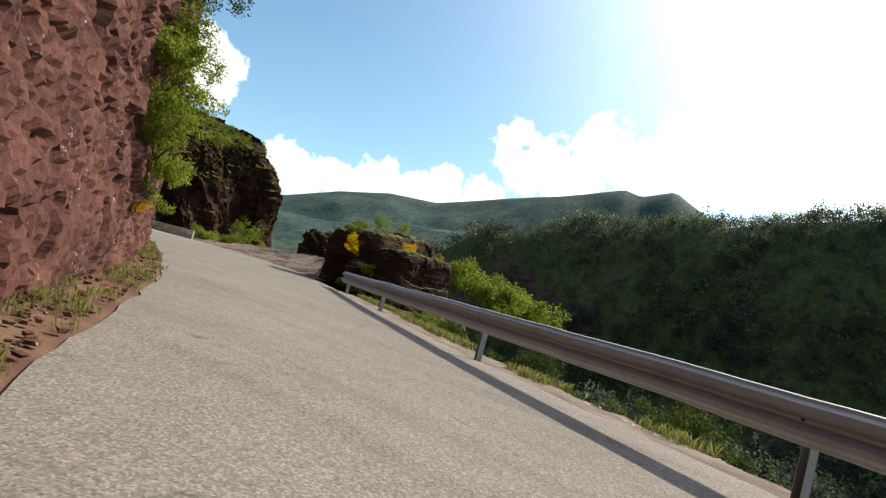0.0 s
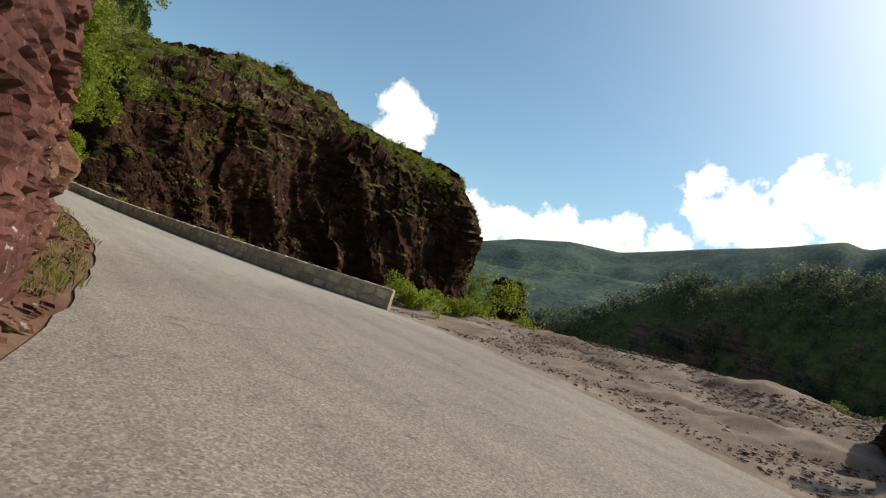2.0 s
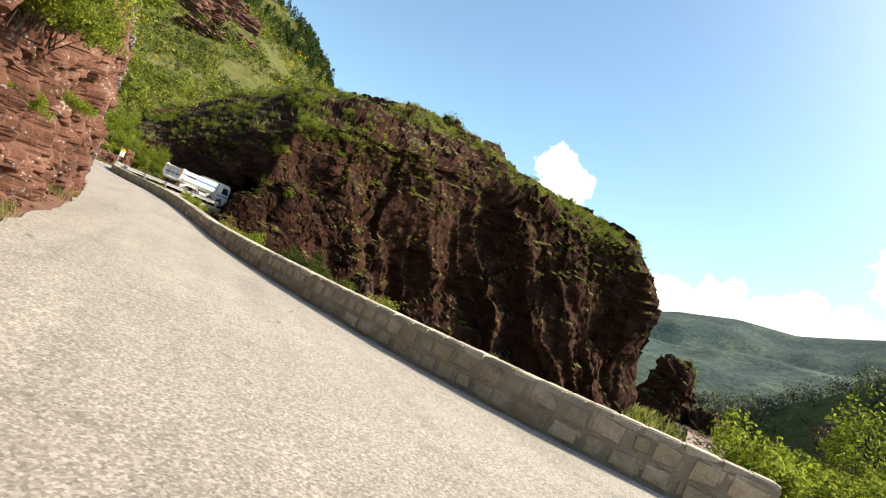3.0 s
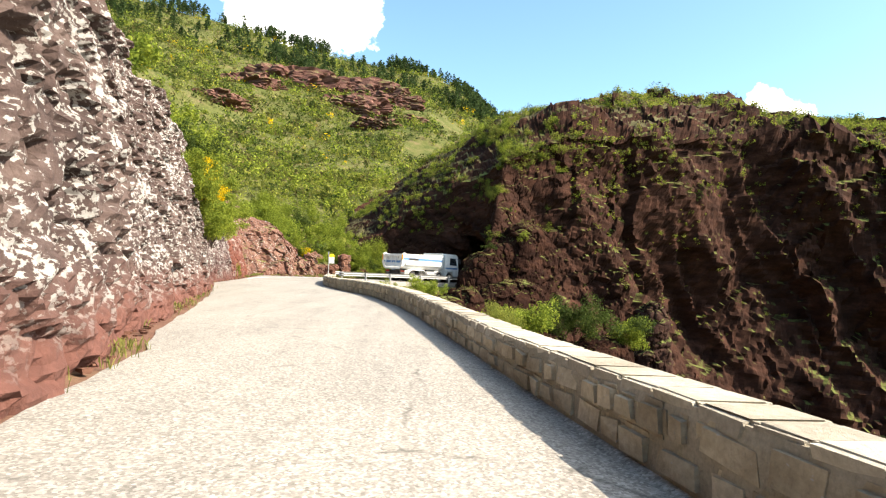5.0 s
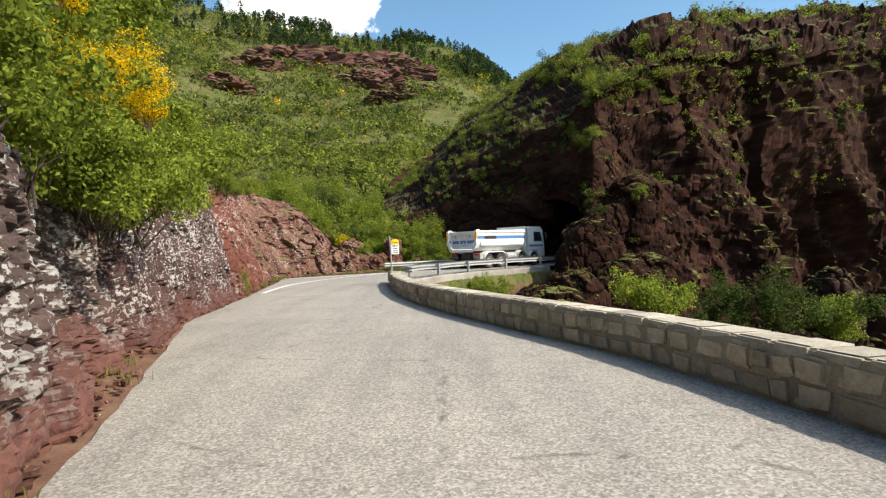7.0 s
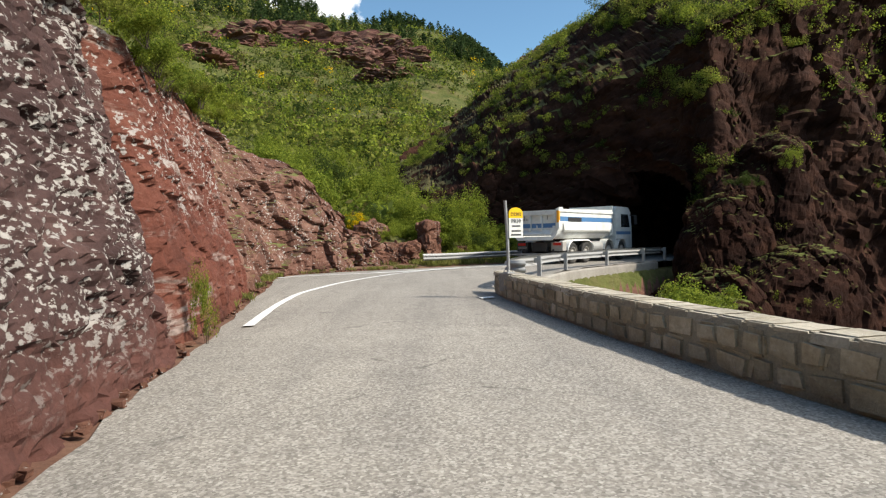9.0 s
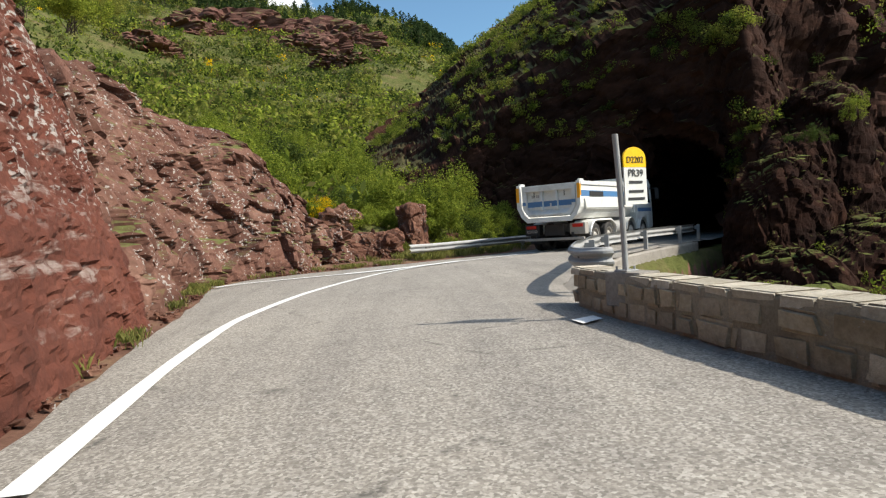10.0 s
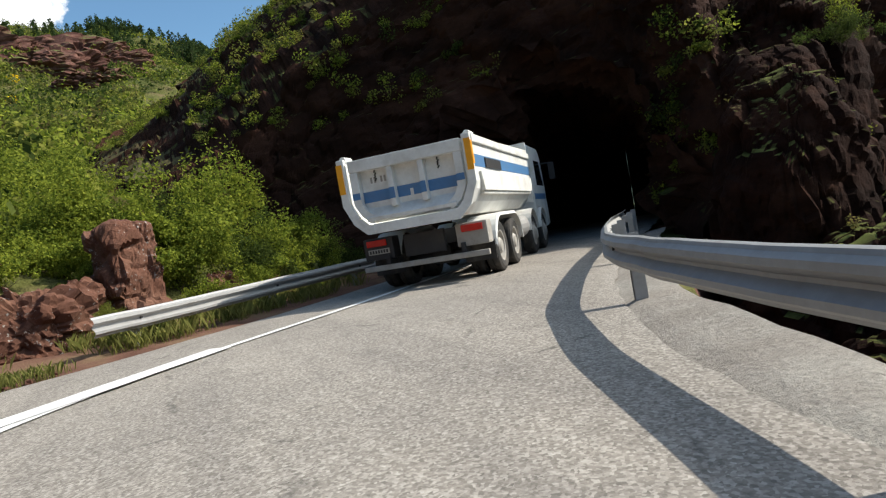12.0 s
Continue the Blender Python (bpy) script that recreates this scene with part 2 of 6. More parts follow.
def rock_material(name, dark, mid, light, lichen=0.0, lichen_colour=(0.55, 0.53, 0.5), moss=0.0, scale=1.0, strata=3.0, vary=False, clean=0.0, foot=None, speck=17.0, streak=0.0, gloss=0.2):
    mat, add, link, bsdf, place = surface(name, 0.92, 0, gloss)
    big = tex(add, link, place, 0.35 * scale, 5, 0.6)
    layer = tex(add, link, place, 1.2 * scale, 7, 0.66, (0.6, 0.6, strata))
    grain = tex(add, link, place, 9.0 * scale, 8, 0.7)
    col = ramp(add, link, layer, [(0.3, dark), (0.5, mid), (0.72, light)])
    col = mix(add, link, ramp(add, link, big, [(0.35, (0, 0, 0)), (0.7, (0.5, 0.5, 0.5))]), col, mid)
    col = mix(add, link, 0.55, col, ramp(add, link, grain, [(0.25, (0.45, 0.45, 0.45)), (0.75, (1.35, 1.35, 1.35))]), "MULTIPLY")
    if lichen:
        spots = tex(add, link, place, speck * scale, 6, 0.6, (1.0, 0.5, 1.0))
        zone = tex(add, link, place, 1.1 * scale, 4, 0.65)
        both = add("ShaderNodeMath", operation="MULTIPLY_ADD", in_1=0.45)
        link(zone, both.inputs[0])
        link(spots, both.inputs[2])
        cut = ramp(add, link, both.outputs[0], [(0.92 - 0.24 * lichen, (0, 0, 0)), (0.95 - 0.24 * lichen, (1, 1, 1))])
        if clean:
            # washed bare near the road
            height = add("ShaderNodeSeparateXYZ")
            link(place, height.inputs[0])
            sway = add("ShaderNodeMath", operation="MULTIPLY_ADD", in_1=1.2)
            link(zone, sway.inputs[0])
            link(height.outputs[2], sway.inputs[2])
            above = add("ShaderNodeMapRange", in_1=clean + 0.3, in_2=clean + 1.0)
            link(sway.outputs[0], above.inputs[0])
            cut = mix(add, link, above.outputs[0], (0, 0, 0), cut)
            if foot:
                low = mix(add, link, 0.55, foot, ramp(add, link, grain, [(0.25, (0.45, 0.45, 0.45)), (0.75, (1.5, 1.5, 1.5))]), "MULTIPLY")
                col = mix(add, link, above.outputs[0], low, col)
        col = mix(add, link, cut, col, mix(add, link, grain, (0.16, 0.145, 0.135), lichen_colour))
    if streak:
        # pale veins and washed bands that slant across the face
        slant = add("ShaderNodeMapping", in_Rotation=(radians(38), 0, 0), in_Scale=(0.5, 0.35, 2.6))
        link(place, slant.inputs[0])
        band = tex(add, link, slant.outputs[0], 0.9, 7, 0.68, distortion=0.5)
        broken = tex(add, link, place, 3.2, 6, 0.7)
        vein = mix(add, link, 1.0, ramp(add, link, band, [(0.56, (0, 0, 0)), (0.62, (streak, streak, streak))]), ramp(add, link, broken, [(0.4, (0, 0, 0)), (0.55, (1, 1, 1))]), "MULTIPLY")
        col = mix(add, link, vein, col, mix(add, link, grain, (0.2, 0.14, 0.11), lichen_colour))
    if moss:
        nrm = add("ShaderNodeSeparateXYZ")
        link(add("ShaderNodeNewGeometry").outputs["Normal"], nrm.inputs[0])
        patch = tex(add, link, place, 0.8 * scale, 6, 0.65)
        both = add("ShaderNodeMath", operation="MULTIPLY")
        link(nrm.outputs[2], both.inputs[0])
        link(patch, both.inputs[1])
        cut = ramp(add, link, both.outputs[0], [(0.42 - 0.2 * moss, (0, 0, 0)), (0.55 - 0.2 * moss, (1, 1, 1))])
        col = mix(add, link, cut, col, mix(add, link, grain, (0.05, 0.065, 0.018), (0.16, 0.17, 0.05)))
    tone = add("ShaderNodeObjectInfo").outputs["Random"]
    if vary:
        col = mix(add, link, 1.0, col, ramp(add, link, tone, [(0.0, (0.78, 0.75, 0.72)), (0.5, (1, 0.99, 0.97)), (1.0, (1.22, 1.2, 1.18))]), "MULTIPLY")
    link(col, bsdf.inputs["Base Color"])
    bump(add, link, bsdf, grain, 0.9, 0.05 / scale)
    return mat


def plain_material(name, colour, roughness=0.6, metallic=0.0, wear=0.25, scale=6.0, dirt=(0.12, 0.1, 0.08), relief=0.0, specular=0.4):
    """Paint, metal, rubber and the like: a base colour with grime at two scales."""
    mat, add, link, bsdf, place = surface(name, roughness, metallic, specular)
    co = add("ShaderNodeTexCoord").outputs["Object"]
    a, b = tex(add, link, co, scale, 6, 0.6), tex(add, link, co, scale * 7, 4, 0.6)
    col = mix(add, link, ramp(add, link, a, [(0.45, (0, 0, 0)), (0.8, (wear, wear, wear))]), colour, dirt)
    col = mix(add, link, 0.25, col, ramp(add, link, b, [(0.3, (0.75, 0.75, 0.75)), (0.7, (1.15, 1.15, 1.15))]), "MULTIPLY")
    link(col, bsdf.inputs["Base Color"])
    if relief:
        bump(add, link, bsdf, b, 0.5, relief)
    return mat


def asphalt_material():
    mat, add, link, bsdf, place = surface("asphalt", 0.88, 0, 0.2)
    flat = add("ShaderNodeMapping", in_Scale=(1, 1, 0))
    link(place, flat.inputs[0])
    place = flat.outputs[0]
    stones = add("ShaderNodeTexVoronoi", in_Scale=58.0)
    link(place, stones.inputs["Vector"])
    wide = tex(add, link, place, 0.35, 5, 0.6)
    patch = tex(add, link, place, 2.2, 6, 0.65)
    tracks = tex(add, link, place, 1.0, 4, 0.6, (1.6, 0.12, 1))
    grit = tex(add, link, place, 28.0, 4, 0.75)
    col = ramp(add, link, stones.outputs["Color"], [(0.05, (0.158, 0.144, 0.127)), (0.5, (0.258, 0.235, 0.207)), (0.95, (0.41, 0.382, 0.345))])
    col = mix(add, link, 0.6, col, ramp(add, link, grit, [(0.3, (0.62, 0.62, 0.62)), (0.7, (1.3, 1.3, 1.3))]), "MULTIPLY")
    col = mix(add, link, 0.5, col, ramp(add, link, wide, [(0.3, (0.78, 0.77, 0.77)), (0.7, (1.16, 1.15, 1.12))]), "MULTIPLY")
    col = mix(add, link, 0.5, col, ramp(add, link, patch, [(0.3, (0.68, 0.68, 0.69)), (0.46, (1, 1, 1)), (0.75, (1.08, 1.07, 1.05))]), "MULTIPLY")
    col = mix(add, link, 0.5, col, ramp(add, link, tracks, [(0.35, (0.76, 0.76, 0.77)), (0.55, (1.06, 1.06, 1.05))]), "MULTIPLY")
    # lower brightness put into the colour: darker, browner asphalt south of the parapet
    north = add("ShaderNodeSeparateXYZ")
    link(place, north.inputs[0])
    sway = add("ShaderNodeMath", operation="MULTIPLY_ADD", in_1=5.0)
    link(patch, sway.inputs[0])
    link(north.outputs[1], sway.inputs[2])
    undimmed = add("ShaderNodeMapRange", in_1=-17.0, in_2=-13.0)
    link(sway.outputs[0], undimmed.inputs[0])
    col = mix(add, link, undimmed.outputs[0], mix(add, link, 1.0, col, (0.77, 0.74, 0.72), "MULTIPLY"), col)
    # a few meandering cracks
    bent = add("ShaderNodeMix", data_type="RGBA", blend_type="ADD", in_0=0.35)
    wave = add("ShaderNodeTexNoise", in_Scale=1.6, in_Detail=5.0, in_Roughness=0.7)
    link(place, wave.inputs["Vector"])
    link(place, bent.inputs[6])
    link(wave.outputs["Color"], bent.inputs[7])
    plates = add("ShaderNodeTexVoronoi", in_Scale=0.3)
    plates.feature = "DISTANCE_TO_EDGE"
    link(bent.outputs[2], plates.inputs["Vector"])
    line = ramp(add, link, plates.outputs["Distance"], [(0.0, (1, 1, 1)), (0.012, (0, 0, 0))])
    some = ramp(add, link, patch, [(0.5, (0, 0, 0)), (0.62, (0.75, 0.75, 0.75))])
    col = mix(add, link, mix(add, link, 1.0, line, some, "MULTIPLY"), col, (0.07, 0.066, 0.06))
    link(col, bsdf.inputs["Base Color"])
    bump(add, link, bsdf, grit, 0.35, 0.012)
    return mat


def soil_material(name, a, b, c, scale=1.0):
    mat, add, link, bsdf, place = surface(name, 0.95, 0, 0.1)
    big, fine = tex(add, link, place, 0.4 * scale, 6, 0.65), tex(add, link, place, 14 * scale, 6, 0.7)
    col = ramp(add, link, big, [(0.3, a), (0.5, b), (0.7, c)])
    col = mix(add, link, 0.6, col, ramp(add, link, fine, [(0.25, (0.5, 0.5, 0.5)), (0.75, (1.4, 1.4, 1.4))]), "MULTIPLY")
    link(col, bsdf.inputs["Base Color"])
    bump(add, link, bsdf, fine, 0.8, 0.04 / scale)
    return mat


def leaf_material(name, dark, light, flower=None, share=0.0):
    mat, add, link, bsdf, place = surface(name, 0.75, 0, 0.06)
    rnd = add("ShaderNodeNewGeometry").outputs["Random Per Island"]
    patch = tex(add, link, place, 0.4, 5, 0.65)
    col = mix(add, link, rnd, dark, light)
    col = mix(add, link, 0.5, col, ramp(add, link, patch, [(0.32, (0.42, 0.5, 0.45)), (0.68, (1.5, 1.36, 1.1))]), "MULTIPLY")
    if flower:
        some = tex(add, link, place, 1.3, 3, 0.6)
        both = add("ShaderNodeMath", operation="ADD")
        link(some, both.inputs[0])
        link(rnd, both.inputs[1])
        cut = ramp(add, link, both.outputs[0], [(1.5 - 1.1 * share, (0, 0, 0)), (1.52 - 1.1 * share, (1, 1, 1))])
        col = mix(add, link, cut, col, flower)
    link(col, bsdf.inputs["Base Color"])
    bsdf.inputs["Subsurface Weight"].default_value = 0.0
    clear = add("ShaderNodeBsdfTranslucent")
    link(col, clear.inputs[0])
    blend = add("ShaderNodeMixShader", in_0=0.5)
    link(bsdf.outputs[0], blend.inputs[1])
    link(clear.outputs[0], blend.inputs[2])
    out = [n for n in mat.node_tree.nodes if n.type == "OUTPUT_MATERIAL"][0]
    link(blend.outputs[0], out.inputs[0])
    return mat


def terrain_material():
    """Scrub, grass, bare red ledges and, far off, woods with haze painted in as blue-green."""
    mat, add, link, bsdf, place = surface("hillside", 0.95, 0, 0.1)
    big, mid_, fine = tex(add, link, place, 0.03, 6, 0.65), tex(add, link, place, 0.22, 6, 0.65), tex(add, link, place, 2.5, 5, 0.7)
    layer = tex(add, link, place, 0.12, 5, 0.6, (0.25, 0.25, 3.0))
    col = ramp(add, link, mid_, [(0.3, (0.048, 0.062, 0.015)), (0.52, (0.09, 0.095, 0.028)), (0.7, (0.15, 0.115, 0.058))])
    rock = ramp(add, link, layer, [(0.35, (0.06, 0.03, 0.024)), (0.65, (0.2, 0.1, 0.075))])
    nrm = add("ShaderNodeSeparateXYZ")
    link(add("ShaderNodeNewGeometry").outputs["Normal"], nrm.inputs[0])
    steep = add("ShaderNodeMath", operation="SUBTRACT")
    link(big, steep.inputs[0])
    link(nrm.outputs[2], steep.inputs[1])
    col = mix(add, link, ramp(add, link, steep.outputs[0], [(0.0, (0, 0, 0)), (0.06, (1, 1, 1))]), col, rock)
    # painted haze: the base colour goes over to blue-green with distance
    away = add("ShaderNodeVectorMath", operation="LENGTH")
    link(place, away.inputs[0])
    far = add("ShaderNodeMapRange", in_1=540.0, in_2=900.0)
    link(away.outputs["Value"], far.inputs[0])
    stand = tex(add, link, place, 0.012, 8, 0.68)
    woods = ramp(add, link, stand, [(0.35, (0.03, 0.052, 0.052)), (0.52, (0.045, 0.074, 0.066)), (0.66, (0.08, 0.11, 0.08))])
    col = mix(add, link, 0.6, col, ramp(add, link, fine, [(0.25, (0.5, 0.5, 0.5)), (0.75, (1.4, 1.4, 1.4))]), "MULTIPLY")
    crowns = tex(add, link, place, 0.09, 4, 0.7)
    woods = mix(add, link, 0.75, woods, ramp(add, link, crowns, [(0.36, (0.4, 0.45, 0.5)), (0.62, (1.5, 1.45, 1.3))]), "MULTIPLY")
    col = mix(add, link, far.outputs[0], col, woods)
    link(col, bsdf.inputs["Base Color"])
    bump(add, link, bsdf, fine, 0.8, 0.25)
    return mat


M = {
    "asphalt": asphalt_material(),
    "gravel": soil_material("gravel", (0.12, 0.088, 0.07), (0.19, 0.145, 0.118), (0.28, 0.23, 0.19), 2.0),
    "verge": soil_material("verge_soil", (0.09, 0.045, 0.032), (0.15, 0.08, 0.056), (0.19, 0.13, 0.075), 2.0),
    "terrain": terrain_material(),
    "red": rock_material("red_rock", (0.034, 0.0135, 0.011), (0.105, 0.04, 0.03), (0.19, 0.082, 0.06), 0.14, (0.48, 0.43, 0.4), strata=1.2),
    "lichen": rock_material("lichen_rock", (0.034, 0.022, 0.02), (0.08, 0.053, 0.046), (0.14, 0.1, 0.086), 0.64, (0.46, 0.435, 0.4), strata=2.0, clean=0.55, foot=(0.12, 0.052, 0.04), speck=17.0),
    "smooth_red": rock_material("smooth_red_rock", (0.05, 0.017, 0.0115), (0.115, 0.038, 0.025), (0.175, 0.066, 0.044), 0.52, (0.46, 0.42, 0.39), strata=1.2, clean=1.7, streak=0.65, speck=14.0),
    "dark_lichen": rock_material("dark_lichen_rock", (0.024, 0.0135, 0.012), (0.06, 0.033, 0.03), (0.11, 0.062, 0.054), 0.6, (0.5, 0.47, 0.43), strata=1.5, clean=0.45, foot=(0.09, 0.038, 0.03), speck=19.0),
    "broken_red": rock_material("broken_red_rock", (0.045, 0.02, 0.014), (0.135, 0.061, 0.04), (0.25, 0.138, 0.095), 0.26, (0.44, 0.4, 0.36), strata=1.0),
    "bank_rock": rock_material("bank_rock", (0.04, 0.02, 0.015), (0.12, 0.056, 0.04), (0.24, 0.135, 0.1), 0.38, (0.46, 0.42, 0.38), moss=0.12, strata=1.0, speck=13.0),
    # shade of the spur's face put into the colour, darker than the rock itself
    "dark": rock_material("shade_dark_rock", (0.011, 0.0055, 0.0042), (0.034, 0.0155, 0.0105), (0.085, 0.038, 0.025), 0.0, moss=0.2, scale=0.45, strata=1.6, gloss=0.06),
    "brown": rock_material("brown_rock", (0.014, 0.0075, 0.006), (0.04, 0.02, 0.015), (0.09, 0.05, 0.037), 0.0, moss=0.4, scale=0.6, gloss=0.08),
    # the crags' shade put into the base colour, well below bare rock
    "crag": rock_material("shaded_crag_rock", (0.007, 0.0034, 0.0024), (0.021, 0.009, 0.0062), (0.06, 0.027, 0.017), 0.0, moss=0.15, scale=0.6, strata=1.6, gloss=0.05),
    "outcrop": rock_material("outcrop_rock", (0.05, 0.022, 0.018), (0.13, 0.058, 0.044), (0.24, 0.13, 0.1), 0.0, moss=0.35, scale=0.25, strata=2.0),
    "wall_stone": rock_material("wall_stone", (0.24, 0.19, 0.125), (0.39, 0.325, 0.23), (0.55, 0.48, 0.37), 0.1, scale=2.5, strata=1.0, vary=True),
    "coping": rock_material("coping_stone", (0.28, 0.245, 0.19), (0.41, 0.37, 0.3), (0.54, 0.49, 0.41), 0.1, scale=2.5, strata=1.0, vary=True),
    "slope": soil_material("slope_soil", (0.04, 0.026, 0.018), (0.08, 0.068, 0.03), (0.12, 0.11, 0.05), 0.5),
    "mortar": soil_material("mortar", (0.22, 0.185, 0.135), (0.29, 0.25, 0.185), (0.36, 0.315, 0.245), 3.0),
    "concrete": soil_material("concrete", (0.19, 0.17, 0.145), (0.27, 0.245, 0.215), (0.35, 0.33, 0.29), 1.5),
    "steel": plain_material("galvanised_steel", (0.34, 0.34, 0.335), 0.62, 0.4, 0.45, 2.5, (0.2, 0.18, 0.16)),
    "white": plain_material("white_paint", (0.7, 0.7, 0.67), 0.5, 0, 0.55, 2.2, (0.36, 0.33, 0.28)),
    "road_paint": plain_material("road_paint", (0.72, 0.72, 0.7), 0.8, 0, 0.45, 5.0, (0.3, 0.29, 0.27)),
    "blue": plain_material("blue_paint", (0.07, 0.19, 0.38), 0.4, 0, 0.4, 2.5, (0.16, 0.18, 0.2)),
    "amber": plain_material("amber_paint", (0.85, 0.36, 0.02), 0.4, 0, 0.2, 3.0),
    "black": plain_material("black_paint", (0.022, 0.022, 0.024), 0.6, 0, 0.5, 3.0, (0.07, 0.06, 0.05)),
    "rubber": plain_material("rubber", (0.028, 0.027, 0.026), 0.85, 0, 0.8, 4.0, (0.12, 0.105, 0.09)),
    "rim": plain_material("dusty_rim", (0.35, 0.33, 0.3), 0.7, 0.2, 0.7, 5.0, (0.2, 0.175, 0.14)),
    "red_lens": plain_material("red_lens", (0.5, 0.02, 0.015), 0.25, 0, 0.2, 5.0),
    "yellow": plain_material("yellow_paint", (0.85, 0.5, 0.01), 0.4, 0, 0.1, 4.0),
    "glass": plain_material("dark_glass", (0.02, 0.025, 0.03), 0.08, 0, 0.1, 4.0, specular=0.6),
    "leaf": leaf_material("fresh_leaves", (0.08, 0.125, 0.02), (0.31, 0.36, 0.055)),
    "leaf_dark": leaf_material("dark_leaves", (0.028, 0.05, 0.012), (0.09, 0.12, 0.03)),
    "broom": leaf_material("broom_leaves", (0.06, 0.1, 0.015), (0.18, 0.22, 0.03), (0.8, 0.52, 0.01), 0.75),
    "conifer": leaf_material("conifer_needles", (0.018, 0.038, 0.014), (0.06, 0.09, 0.03)),
    "grass": leaf_material("grass_blades", (0.1, 0.125, 0.03), (0.3, 0.29, 0.1)),
    "leaf_hill": leaf_material("hill_leaves", (0.088, 0.115, 0.026), (0.3, 0.31, 0.07)),
    # haze put into the leaf colour of the woods across the gorge
    "leaf_woods_hazed": leaf_material("wood_leaves", (0.028, 0.042, 0.04), (0.1, 0.12, 0.09)),
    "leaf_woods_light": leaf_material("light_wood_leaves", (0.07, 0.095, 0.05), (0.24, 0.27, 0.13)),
    "heath": leaf_material("heath_leaves", (0.06, 0.062, 0.022), (0.17, 0.15, 0.055)),
    "lay_by_stone": rock_material("lay_by_stone", (0.12, 0.082, 0.068), (0.21, 0.155, 0.13), (0.34, 0.27, 0.23), 0, scale=2.5),
    "bark": rock_material("bark", (0.03, 0.022, 0.016), (0.06, 0.045, 0.033), (0.1, 0.08, 0.06), 0, scale=6.0),
}

# ---------------------------------------------------------------- the road's two edges, seen from above
LEFT = [(-27, -66), (-20.5, -57), (-16.6, -51.4), (-14.7, -48.7), (-11.0, -43.4), (-8.1, -38.2), (-5.3, -32.9), (-3.9, -29.9), (-2.5, -25.8), (-1.7, -21.8), (-1.1, -18), (-0.95, -13), (-1.05, -9), (-1.4, -4), (-2.2, 2), (-3.25, 5.0), (-4.05, 8.5), (-5.1, 12.3), (-6.05, 16), (-8.05, 22), (-8.85, 24.5), (-9.05, 26.3), (-9.7, 30.6), (-10.2, 34), (-11.0, 38.5), (-11.5, 42), (-12.2, 45.5), (-12.4, 47.6), (-11.6, 49.2), (-9.9, 50.4), (-8.0, 51.6), (-6.3, 52.6), (-4.4, 54.1), (-2.3, 56.1), (0.0, 58.4), (4.0, 62.4), (12.0, 70.4)]
RIGHT = [(-17, -66), (-12.0, -58), (-9.4, -53), (-7.2, -48.7), (-3.0, -42.4), (0.3, -37.5), (3.0, -33.5), (5.2, -29), (7.0, -24), (7.9, -19), (7.3, -15.4), (5.9, -14.4), (4.9, -13.0), (3.9, -11), (3.05, -8), (2.2, -4), (1.65, 0), (1.15, 4.3), (0.6, 9), (0.0, 13), (-1.2, 18.5), (-3.5, 25), (-4.4, 28.5), (-5.0, 32), (-5.6, 36.5), (-5.45, 38.2), (-5.25, 39.6), (-4.95, 40.9), (-4.5, 42.3), (-3.85, 43.7), (-3.3, 44.9), (-2.8, 46.0), (-2.1, 47.3), (-1.1, 48.6), (0.4, 50.4), (3.2, 53.4), (8.0, 58), (17.0, 67.0)]


def line_distance(p, line):
    """Distance of the rows of p from a polyline, and on which side they lie (positive to the right)."""
    line = np.array(line, float)
    best, side = np.full(len(p), 1e9), np.zeros(len(p))
    for a, b in zip(line[:-1], line[1:]):
        d = b - a
        t = np.clip(((p - a) @ d) / (d @ d), 0, 1)
        q = a + t[:, None] * d
        r = np.linalg.norm(p - q, axis=1)
        cross = (p[:, 0] - a[0]) * d[1] - (p[:, 1] - a[1]) * d[0]
        near = r < best
        best = np.where(near, r, best)
        side = np.where(near, np.sign(cross), side)
    return best, side


def table(x, rows):
    return np.interp(x, [r[0] for r in rows], [r[1] for r in rows])


CUT_HEIGHT = [(-70, 14), (-35, 14), (-29, 13), (-25, 10), (-20, 6.5), (-17, 4.4), (-14, 3.0), (-9, 2.5), (-6.5, 3.0), (-4, 4.4), (1, 5.8), (5, 5.8), (9, 5.2), (11.5, 4.9), (13.5, 4.2), (16, 3.1), (18.5, 2.4), (20.5, 2.4), (23, 3.2), (27, 3.9), (33, 3.8), (38, 4.1), (43, 5.0), (47.5, 5.7), (49.2, 4.6), (50.4, 3.0), (51.4, 1.9), (52.5, 1.3), (60, 1.0)]
CREST = [(-180, 190), (-60, 186), (-24, 180), (-17.3, 174), (-11.4, 169), (-7, 166), (-3, 163), (0.6, 157), (3.7, 145), (6.8, 124), (8.5, 100), (12, 70), (25, 20), (40, -30)]
FOREST = [(20, -4), (44, -1.5), (49.5, 0.5), (53.5, 3.0), (57, 6.0), (62, 7.5), (69, 9.6), (78, 11.4), (84, 13.0), (90, 14.0), (120, 14), (160, 10), (200, 6)]
RANGE = [(20, 2.5), (36, 3.6), (38.4, 4.2), (43.2, 6.1), (47.8, 7.2), (52.3, 7.5), (58.5, 9.5), (63.4, 10.8), (68.7, 12.5), (70.2, 12.2), (73, 13.2), (76.5, 11.4), (84, 9), (120, 8), (200, 6)]
HUB = np.array([-8.0, -40.0])


